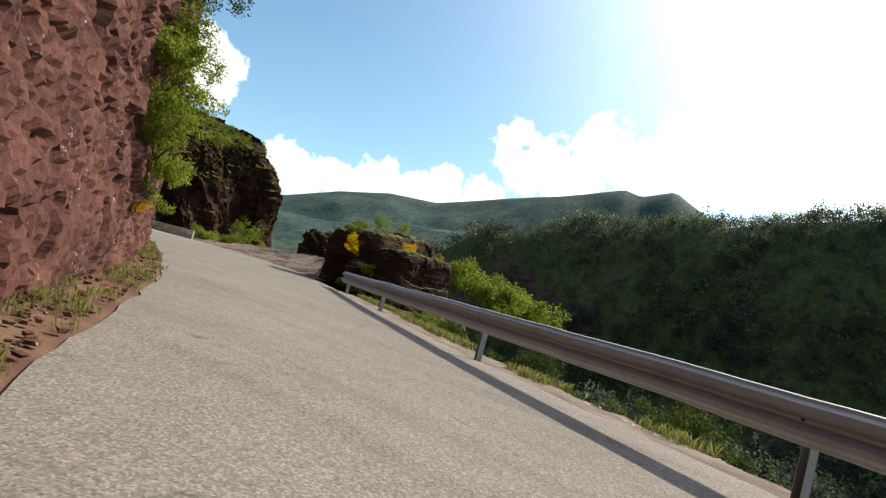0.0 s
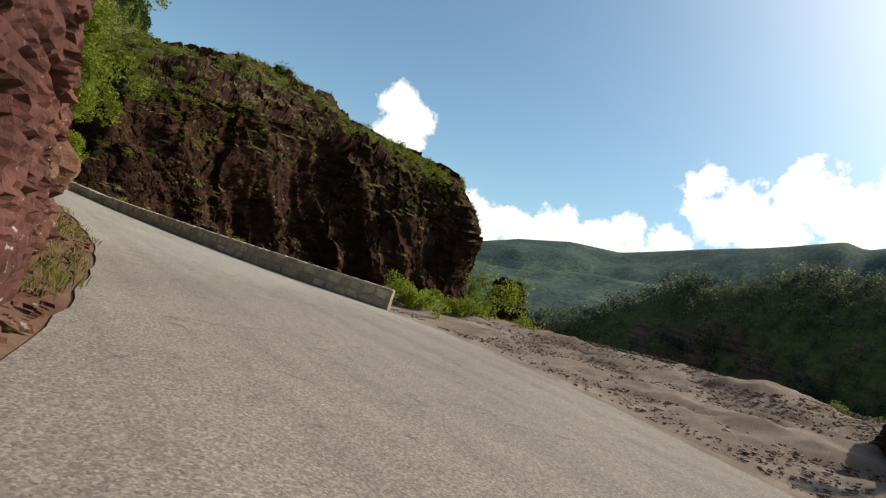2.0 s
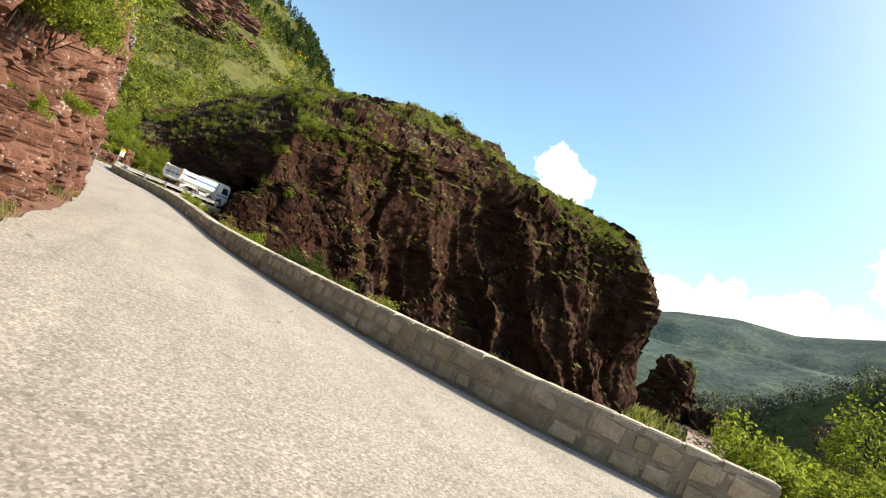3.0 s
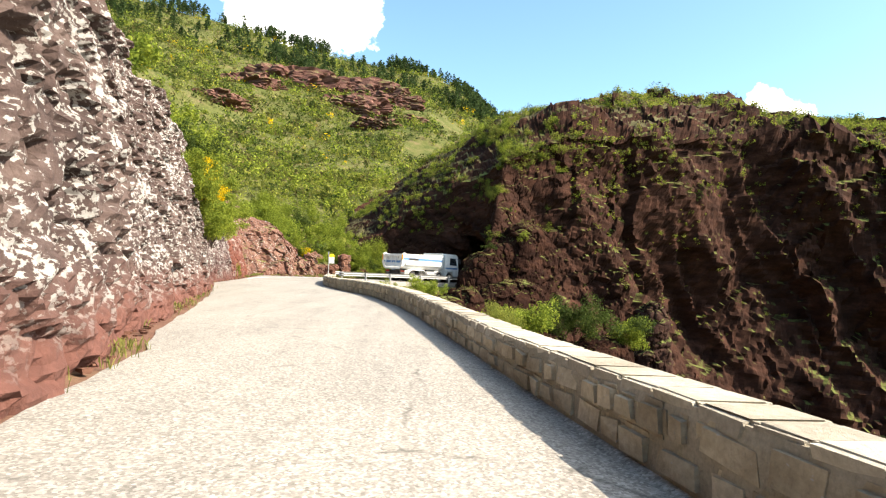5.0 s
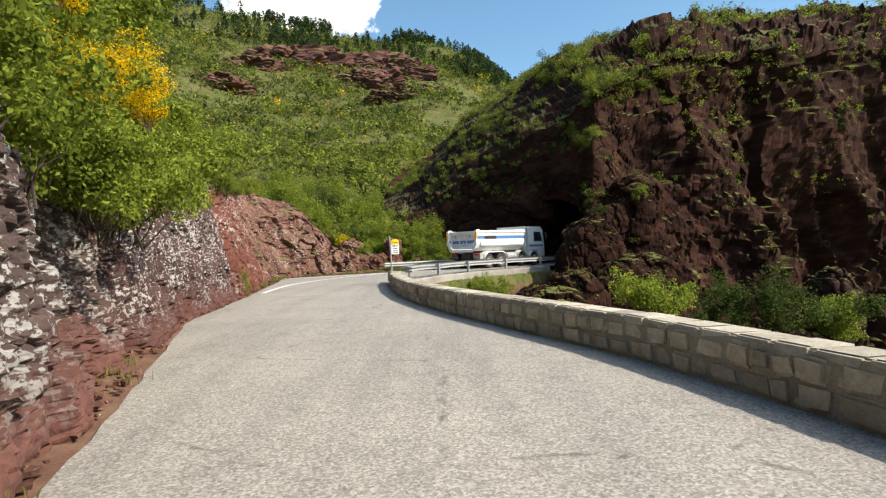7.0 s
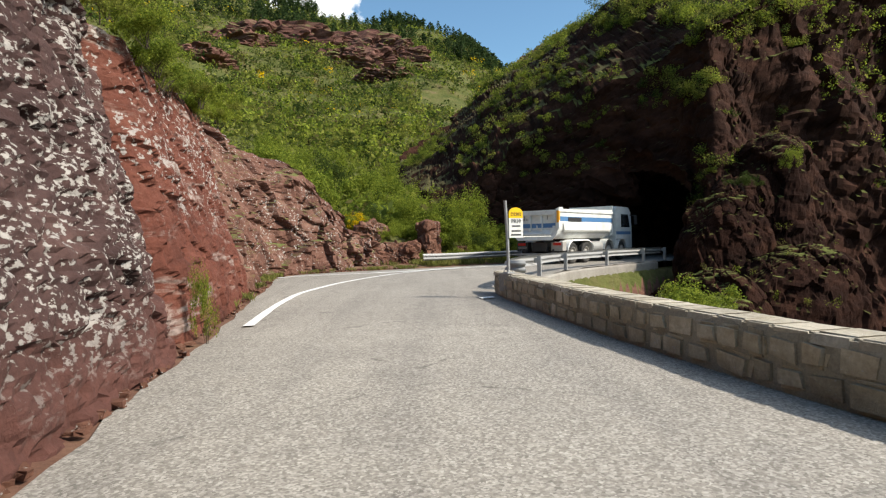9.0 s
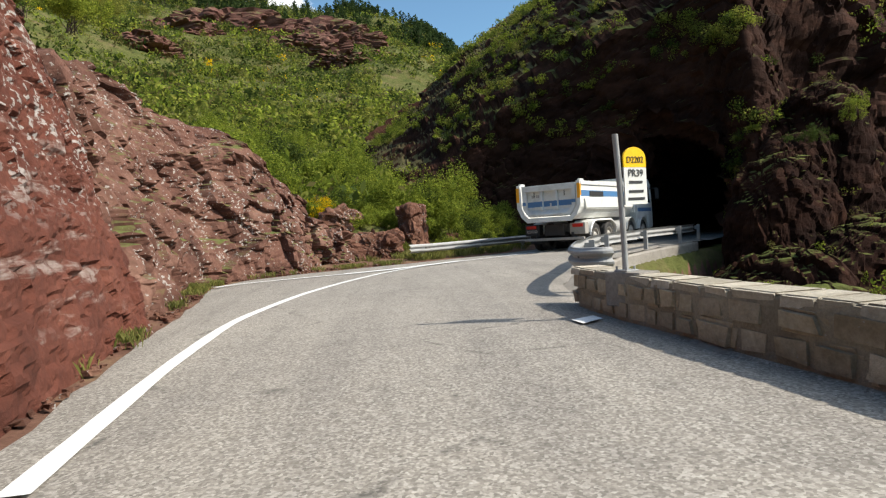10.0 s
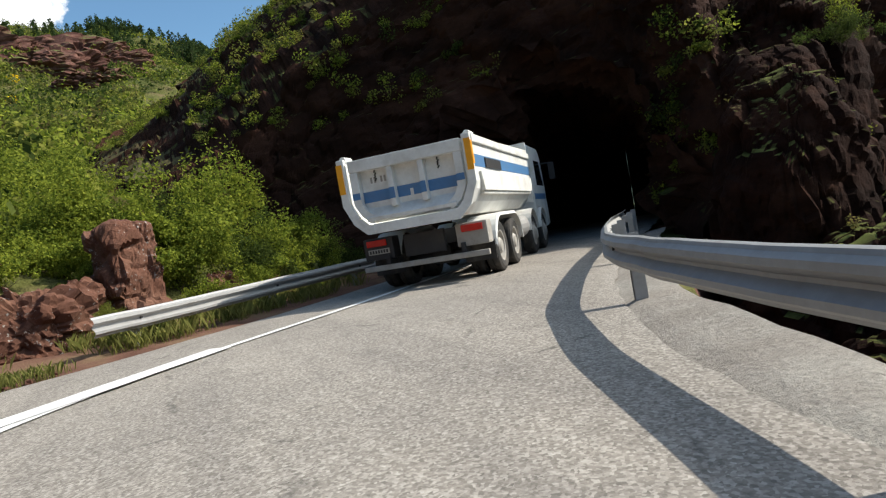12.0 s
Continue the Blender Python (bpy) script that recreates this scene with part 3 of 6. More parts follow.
def ground_height(xy):
    dr, side_r = line_distance(xy, RIGHT)
    dl, side_l = line_distance(xy, LEFT)
    p3 = np.column_stack([xy, np.zeros(len(xy))])
    z = np.full(len(xy), -0.35)
    az0 = np.degrees(np.arctan2(xy[:, 0], xy[:, 1]))
    beyond = (az0 > 9) & (np.hypot(xy[:, 0], xy[:, 1]) > 150)
    out_r = ((side_r > 0) & (dr <= dl)) | beyond
    out_l = (side_l < 0) & (dl < dr) & ~beyond
    # the gorge, its far wooded side and the far ranges
    v = xy - HUB
    az, far = np.degrees(np.arctan2(v[:, 0], v[:, 1])), np.hypot(v[:, 0], v[:, 1])
    ledge = 0.9 + table(xy[:, 1], [(-60, 0.1), (-42, 0.2), (-38, 4.0), (-35, 9.0), (-28, 10.0), (-24, 8.0), (-17, 4.0), (-13, 0.6), (30, 0.5), (37, 0.1), (40, 0.02), (52, 0.02), (60, 0.4)])
    fall = smooth(dr, ledge, ledge + table(xy[:, 1], [(30, 34), (38, 8), (56, 8), (62, 24)]))
    gorge = -0.3 - 0.5 * smooth(dr, ledge - 0.4, ledge + 1.5) - 62 * fall ** 0.8 + 1.2 * fbm(p3 * 0.09, 4, 3) * smooth(dr, ledge, ledge + 8)
    wood = np.tan(np.radians(table(az, FOREST))) * 620
    rise = smooth(far, table(az, [(40, 500), (58, 530), (66, 450), (80, 400)]), 620)
    gorge = gorge + (wood + 62) * np.where(far > 620, 1 - 0.8 * smooth(far, 640, 1000), rise) + 14 * fbm(p3 * 0.008, 4, 11) * smooth(far, 130, 350) * (1 - smooth(far, 520, 620))
    peaks = np.tan(np.radians(table(az, RANGE))) * 2600
    mid = np.tan(np.radians(table(az, [(20, -0.4), (38, 2.4), (44, 3.0), (50, 4.4), (56, 5.6), (60, 6.0)]))) * 1300
    gorge = np.maximum(gorge, mid * smooth(far, 700, 1300) + 18 * fbm(p3 * 0.004, 5, 5) * smooth(far, 800, 1100) * (1 - smooth(far, 1100, 1300)) - 40 * (1 - smooth(far, 700, 1000)) - 62 * (far < 700))
    gorge = np.where(far > 1300, np.maximum(gorge, mid - 90 * smooth(far, 1300, 1600)), gorge)
    gorge = np.maximum(gorge, np.where(far > 1300, peaks * smooth(far, 1500, 2600) + 40 * fbm(p3 * 0.002, 5, 8) * smooth(far, 1500, 1900) * (1 - smooth(far, 2200, 2600)), -999))
    z = np.where(out_r, gorge, z)
    # the hillside above the cut
    crest = table(az0, CREST)
    cut = table(xy[:, 1], CUT_HEIGHT)
    rise = smooth(dl, 2.0, 5.0)
    slope = crest * np.clip((dl - 2) / 425, 0, 1) ** 1.16
    ledges = 4.2 * fbm(p3 * 0.022, 5, 21) * smooth(dl, 8, 70) * np.where(dl < 425, 1, 0.4)
    hill = -0.25 + (cut * 0.97) * rise + slope + ledges + 0.25 * fbm(p3 * 0.5, 3, 4) * smooth(dl, 0.6, 3)
    hill = np.where(dl > 430, crest * (1 - 0.7 * smooth(dl, 430, 1200)) + cut, hill)
    return np.where(out_l, hill, z)


def build_ground():
    rings = np.concatenate([np.linspace(0.5, 90, 200), np.geomspace(91, 4600, 190)])
    turn = np.radians(np.linspace(-180, 180, 641))
    r, a = np.meshgrid(rings, turn, indexing="ij")
    xy = np.stack([(-3 + r * np.sin(a)).ravel(), (5 + r * np.cos(a)).ravel()], 1)
    z = ground_height(xy)
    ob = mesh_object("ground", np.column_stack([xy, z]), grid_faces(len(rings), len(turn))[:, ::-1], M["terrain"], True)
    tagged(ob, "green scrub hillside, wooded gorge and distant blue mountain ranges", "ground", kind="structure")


def build_road():
    lp, _, _ = along(LEFT, 0.5)
    rp, _, _ = along(RIGHT, 0.5)
    n = 320
    q = np.linspace(0, 1, n)
    l2 = np.stack([np.interp(q, np.linspace(0, 1, len(lp)), lp[:, c]) for c in (0, 1)], 1)
    # match each left station with the nearest right one, so that cross lines stay square
    k = np.maximum.accumulate([int(np.argmin(np.linalg.norm(rp[:, :2] - p, axis=1))) for p in l2])
    k = np.convolve(np.pad(k.astype(float), 8, mode="edge"), np.ones(17) / 17, "valid")
    r2 = np.stack([np.interp(k, np.arange(len(rp)), rp[:, c]) for c in (0, 1)], 1)
    cols = 9
    w = np.linspace(0, 1, cols)
    pts = l2[:, None, :] * (1 - w)[None, :, None] + r2[:, None, :] * w[None, :, None]
    flat = pts.reshape(-1, 2)
    z = 0.006 * fbm(np.column_stack([flat, 0 * flat[:, 0]]) * 0.6, 3, 9)
    edge = np.tile((w < 0.01) | (w > 0.99), n)
    z = np.where(edge, z - 0.03, z)
    jag = 0.06 * fbm(np.column_stack([flat, 0 * flat[:, 0]]) * 1.7, 3, 31)
    flat = flat + np.where(edge, jag, 0)[:, None] * np.array([1.0, -0.3])
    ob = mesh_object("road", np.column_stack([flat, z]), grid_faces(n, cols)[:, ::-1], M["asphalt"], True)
    tagged(ob, "narrow worn grey asphalt mountain road with coarse chippings", "road", kind="structure")


def strip(name, line, width, z0, material, label, category, lift=0.0, inward=0.15, step=0.4, seed=0):
    """A verge or shoulder beside a line: width to its right, negative to its left."""
    p, t, _ = along(line, step)
    nrm = np.stack([t[:, 1], -t[:, 0]], 1) * np.sign(width)
    w = np.linspace(-inward, abs(width), 7)
    pts = p[:, None, :2] + nrm[:, None, :] * w[None, :, None]
    flat = pts.reshape(-1, 2)
    p3 = np.column_stack([flat, 0 * flat[:, 0]])
    rise = np.tile(smooth(w, 0, abs(width)), len(p))
    z = z0 + lift * rise + 0.035 * fbm(p3 * 2.2, 4, seed) * np.tile(smooth(w, 0.1, 0.6), len(p)) - np.tile(np.where(w < 0, 0.05, 0.01), len(p))
    faces = grid_faces(len(p), len(w))
    ob = mesh_object(name, np.column_stack([flat, z]), faces[:, ::-1] if width > 0 else faces, material, True)
    return tagged(ob, label, category, kind="structure")


OFFSET = [(-70, 0.75), (-46, 0.7), (-36, 0.5), (-24, 0.45), (-18, 1.0), (-8, 0.75), (-4, 0.25), (0, 0.15), (6, 0.25), (9, 0.12), (12, 0.15), (16, 0.25), (18, 0.5), (20, 0.3), (23, 0.14), (38, 0.12), (41, 0.3), (52, 0.5)]
LEAN = [(-70, 0.04), (-36, 0.06), (-24, 0.08), (-19, 0.3), (-8, 0.2), (-4, 0.06), (0, 0.08), (3, 0.18), (8, 0.24), (12, 0.22), (15, 0.16), (18, 0.24), (20, 0.18), (23, 0.2), (38, 0.25), (41, 0.38), (46, 0.45), (52, 0.4)]


def rock_sheet(name, line, height, material, label, step=0.16, rows=46, rough=0.35, cell=(0.9, 0.9, 0.55), seed=0, bottom=-0.15, back=3.0, side=-1, cracks=0.12, tuck=(1, 1), category="rock face", broad=1.3):
    """A cut rock face beside a line: columns along it, rows up it, broken into blocks and ledges."""
    p, t, s = along(line, step)
    nrm = np.stack([t[:, 1], -t[:, 0]], 1) * side
    h = height(p)
    v = np.linspace(0, 1, rows)
    up = np.concatenate([v, np.full(4, 1.0)])
    into = np.concatenate([v ** 1.3, np.full(4, 1.0)])
    extra = np.concatenate([0 * v, np.linspace(0.3, 1, 4) * back])
    z = bottom + (h[:, None] - bottom) * up[None, :]
    o = table(p[:, 1], OFFSET)[:, None] + table(p[:, 1], LEAN)[:, None] * h[:, None] * into[None, :] + extra[None, :]
    ends = np.minimum(s, s[-1] - s)
    o = o + 1.3 * (1 - smooth(ends, 0.0, 2.0))[:, None] * np.array(tuck)[(s > s[-1] / 2).astype(int)][:, None]
    x = p[:, None, 0] + nrm[:, None, 0] * o
    y = p[:, None, 1] + nrm[:, None, 1] * o
    q = np.stack([x.ravel(), y.ravel(), z.ravel()], 1)
    val, crack = blocks(q / np.array(cell), seed)
    val2, crack2 = blocks(q / np.array(cell) * 2.7 + 7.3, seed + 9)
    val3, _ = blocks(q / np.array(cell) * 0.38 + 3.7, seed + 19)
    d = rough * (val - 0.5) + rough * 0.45 * (val2 - 0.5) + rough * broad * (val3 - 0.5) + rough * 1.1 * fbm(q * 0.35, 4, seed + 5)
    d -= cracks * np.exp(-crack / 0.07) + 0.4 * cracks * np.exp(-crack2 / 0.08)
    d = -d * np.tile(np.concatenate([smooth(v, -0.15, 0.12), np.full(4, 0.7)]), len(p))
    nn = np.repeat(nrm, rows + 4, axis=0)
    q[:, :2] += nn * d[:, None]
    q[:, 2] += (0.35 * rough * fbm(q * 0.8, 3, seed + 3) + 0.12 * rough * (val - 0.5)) * np.tile(smooth(up, 0.3, 1.0), len(p))
    faces = grid_faces(len(p), rows + 4)
    ob = mesh_object(name, q, faces if side < 0 else faces[:, ::-1], material, False)
    return tagged(ob, label, category, kind="structure")


def cut_height(p):
    base = table(p[:, 1], CUT_HEIGHT)
    return base * (1 + 0.12 * fbm(np.column_stack([p[:, :2] * 0.25, 0 * p[:, 0]]), 3, 77))


def piece_of(line, y0, y1):
    p, _, _ = along(line, 0.4)
    return [tuple(r) for r in p if y0 <= r[1] <= y1]


build_ground()
build_road()
rock_sheet("rock_wall_1", piece_of(LEFT, -70, -21.5), cut_height, M["red"], "tall dark red cliff of blocky fractured rock beside the road", rough=0.11, cell=(0.42, 0.42, 0.22), rows=210, step=0.08, seed=1, cracks=0.06, broad=1.5)
rock_sheet("rock_wall_2", piece_of(LEFT, -24.5, -1.0), cut_height, M["broken_red"], "red rock outcrop with greenery on its ledges", rough=0.34, cell=(0.42, 0.42, 0.5), rows=90, step=0.08, seed=2, cracks=0.08)
rock_sheet("rock_wall_3", piece_of(LEFT, -4.0, 21.5), cut_height, M["lichen"], "rock face blotched with pale grey lichen", rough=0.17, cell=(0.55, 0.55, 0.32), rows=110, step=0.07, seed=3, cracks=0.055)
rock_sheet("rock_wall_4", piece_of(LEFT, 18.6, 33.2), cut_height, M["dark_lichen"], "dark purplish rock face speckled with white lichen", rough=0.12, cell=(0.55, 0.55, 0.32), rows=100, step=0.07, seed=4, cracks=0.045)
rock_sheet("rock_wall_5", piece_of(LEFT, 30.2, 42.0), cut_height, M["smooth_red"], "smooth deep red rock face with pale streaks", rough=0.085, cell=(0.7, 0.7, 0.3), rows=110, step=0.06, seed=6, cracks=0.02)
rock_sheet("rock_wall_6", piece_of(LEFT, 39.0, 51.0), cut_height, M["bank_rock"], "broken red rock bank blotched with lichen beside the bend", rough=0.36, cell=(1.1, 1.1, 0.9), rows=90, step=0.08, seed=5, cracks=0.09)
rock_sheet("rock_wall_7", [(-13.3, 46.2), (-13.1, 47.8), (-12.3, 49.6), (-11.0, 50.7), (-9.5, 51.9), (-8.2, 53.2), (-7.3, 54.7), (-6.9, 56.2)], lambda p: table(p[:, 1], [(47.6, 5.8), (49.2, 4.8), (50, 3.7), (50.7, 2.6), (52, 1.6), (54, 1.1)]) + 0.5 * fbm(np.column_stack([p[:, :2] * 0.8, 0 * p[:, 0]]), 3, 6), M["bank_rock"], "low bank of broken red rocks behind the verge", rough=0.42, cell=(0.8, 0.8, 0.6), rows=60, step=0.07, seed=8, tuck=(0, 0))
# the rock spur with the tunnel: foot line, crest line


def build_spur():
    foot = np.array([(-9, 64, 0.5), (-5, 62.5, 0.0), (-1.5, 62, 0), (8, 55.5, 0), (6.2, 51.5, -2), (9.5, 52.2, -6), (15, 53, -9), (22, 53, -14), (32, 62, -22), (46, 64, -30), (66, 60, -32), (84, 61, -32), (97, 74, -32), (102, 95, -30)])
    shoulder = np.array([(-9, 66, 2.5), (-5, 65, 4), (-0.5, 65.5, 7.5), (7, 60.5, 12), (8.5, 57.5, 13), (10.5, 58, 14), (15, 60, 16.5), (23, 63, 17.5), (33, 69, 19.5), (47, 76, 21), (62, 72, 21.5), (74, 72, 21.5), (80.5, 78, 22.5), (85, 96, 23)])
    crest = np.array([(-9, 84, 9), (-4, 88, 13), (1.5, 98, 20), (9, 108, 27), (14, 114, 31), (17.5, 117, 32), (26, 114, 33), (34, 111, 35.5), (42, 108, 35.5), (48, 103, 33.8), (55, 95, 28.2), (66, 86, 27.5), (79, 79, 25), (84.5, 97, 25)])
    n = 640
    q = np.linspace(0, len(foot) - 1, n)
    lines = []
    for line in (foot, shoulder, crest):
        c = np.stack([np.interp(q, np.arange(len(foot)), line[:, k]) for k in range(3)], 1)
        for _ in range(22):
            c[1:-1] = (c[:-2] + 2 * c[1:-1] + c[2:]) / 4
        lines.append(c)
    f, s, c = lines
    rows = []
    for v in np.linspace(0, 1, 100):
        rows.append(f + (s - f) * v)
    for v in np.linspace(0.02, 1, 70):
        rows.append(s + (c - s) * np.array([v, v, v ** 0.85]))
    for v in np.linspace(0.1, 1, 8):
        rows.append(c + np.array([0.25, 1.0, -0.5]) * v * 30)
    g = np.stack(rows, 1)
    nu, nv = g.shape[:2]
    tu, tv = np.gradient(g, axis=0), np.gradient(g, axis=1)
    nrm = np.cross(tu, tv)
    nrm /= np.linalg.norm(nrm, axis=2)[..., None] + 1e-9
    p, nn = g.reshape(-1, 3), nrm.reshape(-1, 3)
    size = smooth(p[:, 0], 5, 25)
    warp = 1.6 * fbm(p * 0.11, 3, 66)
    # steep ribs that run down to the right, tilted beds that climb to the right, and broken blocks
    rib = np.column_stack([(0.86 * p[:, 0] + 0.5 * p[:, 2] + warp) * 0.15, p[:, 1] * 0.03, p[:, 2] * 0.02])
    ribs = 1 - np.abs(vnoise(rib, 61)) * 1.5 + 0.45 * (1 - np.abs(vnoise(rib * 2.6, 62)) * 1.6)
    bed = (p[:, 2] - 0.34 * p[:, 0] + 0.2 * p[:, 1] + 1.5 * warp) / 1.9
    layer = np.floor(bed)
    ledge_ = (hash01(layer, layer * 0, layer * 0, 5) - 0.5) + 0.8 * (bed - layer) ** 2
    val, crack = blocks(p / np.array([2.2, 2.2, 1.7]), 41)
    val2, crack2 = blocks(p / np.array([0.9, 0.9, 0.65]), 51)
    val3, _ = blocks((p + 0.8 * fbm(p * 0.4, 3, 23)[:, None]) / np.array([5.0, 5.0, 7.5]), 71)
    patchy = smooth(fbm(p * 0.1, 3, 75), -0.5, 0.5)
    face = np.tile(np.concatenate([np.ones(100), 1 - 0.35 * smooth(np.linspace(0, 1, 70), 0.0, 0.5), np.full(nv - 170, 0.1)]), nu)
    low = np.tile(np.concatenate([1 - 0.5 * smooth(np.linspace(0, 1, 100), 0.7, 1.0), 0.5 * (1 - smooth(np.linspace(0, 1, 70), 0.0, 0.4)), np.zeros(nv - 170)]), nu)
    d = face * ((0.3 + 0.35 * size) * (val - 0.5) + 1.5 * size * (val3 - 0.5) + 0.22 * (val2 - 0.5) - 0.16 * np.exp(-crack / 0.08) - 0.06 * np.exp(-crack2 / 0.1)) + low * (0.5 + 2.2 * size) * (ribs - 0.75) + face * (patchy + 1.6 * (1 - low)) * (0.35 + 0.3 * size) * ledge_ + (0.7 + 1.7 * size) * fbm(p * 0.08, 3, 81)
    keep = np.repeat(np.ones(nu), nv) * np.tile(np.concatenate([np.ones(170), np.full(nv - 170, 0.3)]), nu)
    keep = keep * np.repeat(1 - 0.75 * smooth(np.linspace(0, 1, nu), 0.86, 0.97), nv)
    p = p - nn * (d * keep)[:, None] * np.sign(nn[:, 1] + 1e-9)[:, None] * 1.0
    faces = grid_faces(nu, nv)
    # open the tunnel's mouth
    centre = p[faces].mean(1)
    way = np.array([0.7, 0.714])
    rel = centre[:, :2] - np.array([4.0, 57.7])
    across = rel @ np.array([way[1], -way[0]])
    ahead = rel @ way
    inside = (np.abs(across) < 2.9) & (centre[:, 2] < 5.0 - 0.2 * across ** 2) & (np.abs(ahead) < 6)
    ledge = np.abs(np.cross(p[faces[:, 2]] - p[faces[:, 0]], p[faces[:, 3]] - p[faces[:, 1]]))
    flat_ = ledge[:, 2] / (np.linalg.norm(ledge, axis=1) + 1e-9)
    upper = np.tile(np.arange(nv - 1) >= 106, nu - 1) & (flat_ > 0.76)
    top = mesh_object("spur_slope", p, faces[upper & ~inside], M["slope"], True)
    tagged(top, "scrubby brown slope on top of the rock spur", "slope", kind="structure")
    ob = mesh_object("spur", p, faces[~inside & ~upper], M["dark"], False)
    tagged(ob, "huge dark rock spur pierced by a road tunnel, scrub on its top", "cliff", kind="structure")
    # the bore
    prof = np.array([(-3.2, -0.4), (-3.3, 1.2), (-3.1, 2.6), (-2.5, 3.9), (-1.5, 4.8), (0, 5.2), (1.5, 4.8), (2.5, 3.9), (3.1, 2.6), (3.3, 1.2), (3.2, -0.4)])
    prof = np.stack([np.interp(np.linspace(0, 10, 71), np.arange(11), prof[:, c]) for c in (0, 1)], 1)
    dist = np.concatenate([np.linspace(-0.6, 3.0, 26), np.linspace(3.25, 34, 90)])
    pinch = 1.0 + 0.22 * (1 - smooth(dist, -0.6, 2.4)) ** 1.5
    ax = prof[None, :, 0] * pinch[:, None]
    az = 2.0 + (prof[None, :, 1] - 2.0) * pinch[:, None]
    ax[-1] *= 0.01
    deep = dist[:, None] + 0.4 * np.maximum(az, 0) * (1 - smooth(dist, -0.6, 7.0))[:, None]
    vs = np.stack([4.0 + way[0] * deep + way[1] * ax, 57.7 + way[1] * deep - way[0] * ax, az], 2).reshape(-1, 3)
    val, crack = blocks(vs / np.array([0.9, 0.9, 0.7]), 91)
    val2, _ = blocks(vs / np.array([2.2, 2.2, 1.6]), 95)
    d = 0.45 * (val - 0.5) + 0.9 * (val2 - 0.5) + 0.5 * fbm(vs * 0.5, 4, 93) - 0.2 * np.exp(-crack / 0.08)
    arm = np.stack([way[1] * np.sign(ax) * np.minimum(np.abs(ax), 1), -way[0] * np.sign(ax) * np.minimum(np.abs(ax), 1), np.clip(az - 2.5, 0, 1)], 2).reshape(-1, 3)
    vs = vs + arm * (d * smooth(vs[:, 2], -0.2, 0.8))[:, None]
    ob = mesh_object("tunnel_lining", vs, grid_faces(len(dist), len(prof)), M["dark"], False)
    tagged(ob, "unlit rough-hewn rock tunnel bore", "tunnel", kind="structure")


build_spur()

# ---------------------------------------------------------------- verges, shoulders and road paint
strip("verge", piece_of(LEFT, -70, 19), -2.6, -0.02, M["verge"], "red earth verge with grass at the foot of the rock", "verge", lift=0.22, seed=3)
strip("verge_2", piece_of(LEFT, 18.5, 53), -2.0, -0.02, M["verge"], "narrow red earth verge under the rock", "verge", lift=0.12, seed=4)
strip("verge_3", [(-11.6, 49.2), (-9.9, 50.4), (-8.0, 51.6), (-6.3, 52.6), (-4.4, 54.1), (-2.3, 56.1), (0.0, 58.4), (3.0, 61.4)], -3.0, -0.02, M["verge"], "earth verge behind the guard rail", "verge", lift=0.1, seed=5)
strip("shoulder", piece_of(RIGHT, -66, -36), 1.5, -0.02, M["gravel"], "narrow gravel shoulder under the guard rail", "shoulder", lift=-0.12, seed=6)


def bank_height(y, w):
    crest = table(y, [(-34, 1.0), (-30, 1.2), (-27, 1.3), (-20, 1.1), (-16, 0.75), (-12, 0.45)])
    return crest * (0.35 * smooth(w, 0.3, 4.0) + 0.65 * smooth(w, 3.2, 6.6)) * (1 - 1.9 * smooth(w, 7.2, 10.5))


def build_lay_by():
    """Gravel that climbs from the road to a rough bank before the drop."""
    p, t, s = along(piece_of(RIGHT, -31.5, -14.6), 0.22)
    nrm = np.stack([t[:, 1], -t[:, 0]], 1)
    w = np.concatenate([np.linspace(-0.15, 7.4, 60), np.linspace(7.7, 10.5, 9)])
    flat = (p[:, None, :2] + nrm[:, None, :] * w[None, :, None]).reshape(-1, 2)
    p3 = np.column_stack([flat, 0 * flat[:, 0]])
    ww = np.tile(w, len(p))
    lumps = (0.16 * fbm(p3 * 0.6, 4, 17) + 0.07 * fbm(p3 * 2.4, 4, 18)) * smooth(ww, 0.2, 3.0)
    z = bank_height(flat[:, 1], ww) + lumps - np.where(ww < 0, 0.05, 0.03)
    ob = mesh_object("lay_by", np.column_stack([flat, z]), grid_faces(len(p), len(w))[:, ::-1], M["gravel"], True)
    tagged(ob, "reddish gravel lay-by climbing to a rough bank", "lay-by", kind="structure")


build_lay_by()
strip("shoulder_2", piece_of(RIGHT, 35.0, 56), 0.56, 0.0, M["concrete"], "weathered concrete shoulder of the bend", "shoulder", lift=0.05, seed=8)


def retaining_edge():
    p, t, _ = along(piece_of(RIGHT, 38.4, 54), 0.5)
    nrm = np.stack([t[:, 1], -t[:, 0]], 1)
    vs = []
    for q, n in zip(p, nrm):
        for o, z in ((0.42, 0.0), (0.45, 0.03), (0.56, 0.02), (0.6, -0.04), (0.75, -9.0)):
            vs.append((q[0] + n[0] * o, q[1] + n[1] * o, z))
    ob = mesh_object("retaining_wall", vs, grid_faces(len(p), 5)[:, ::-1], M["concrete"], False)
    tagged(ob, "rough concrete retaining wall below the bend", "retaining wall", kind="structure")


retaining_edge()
strip("shoulder_3", piece_of(RIGHT, -15, 36), 0.35, -0.014, M["asphalt"], "asphalt edge at the foot of the parapet", "shoulder", inward=0.25, seed=12)


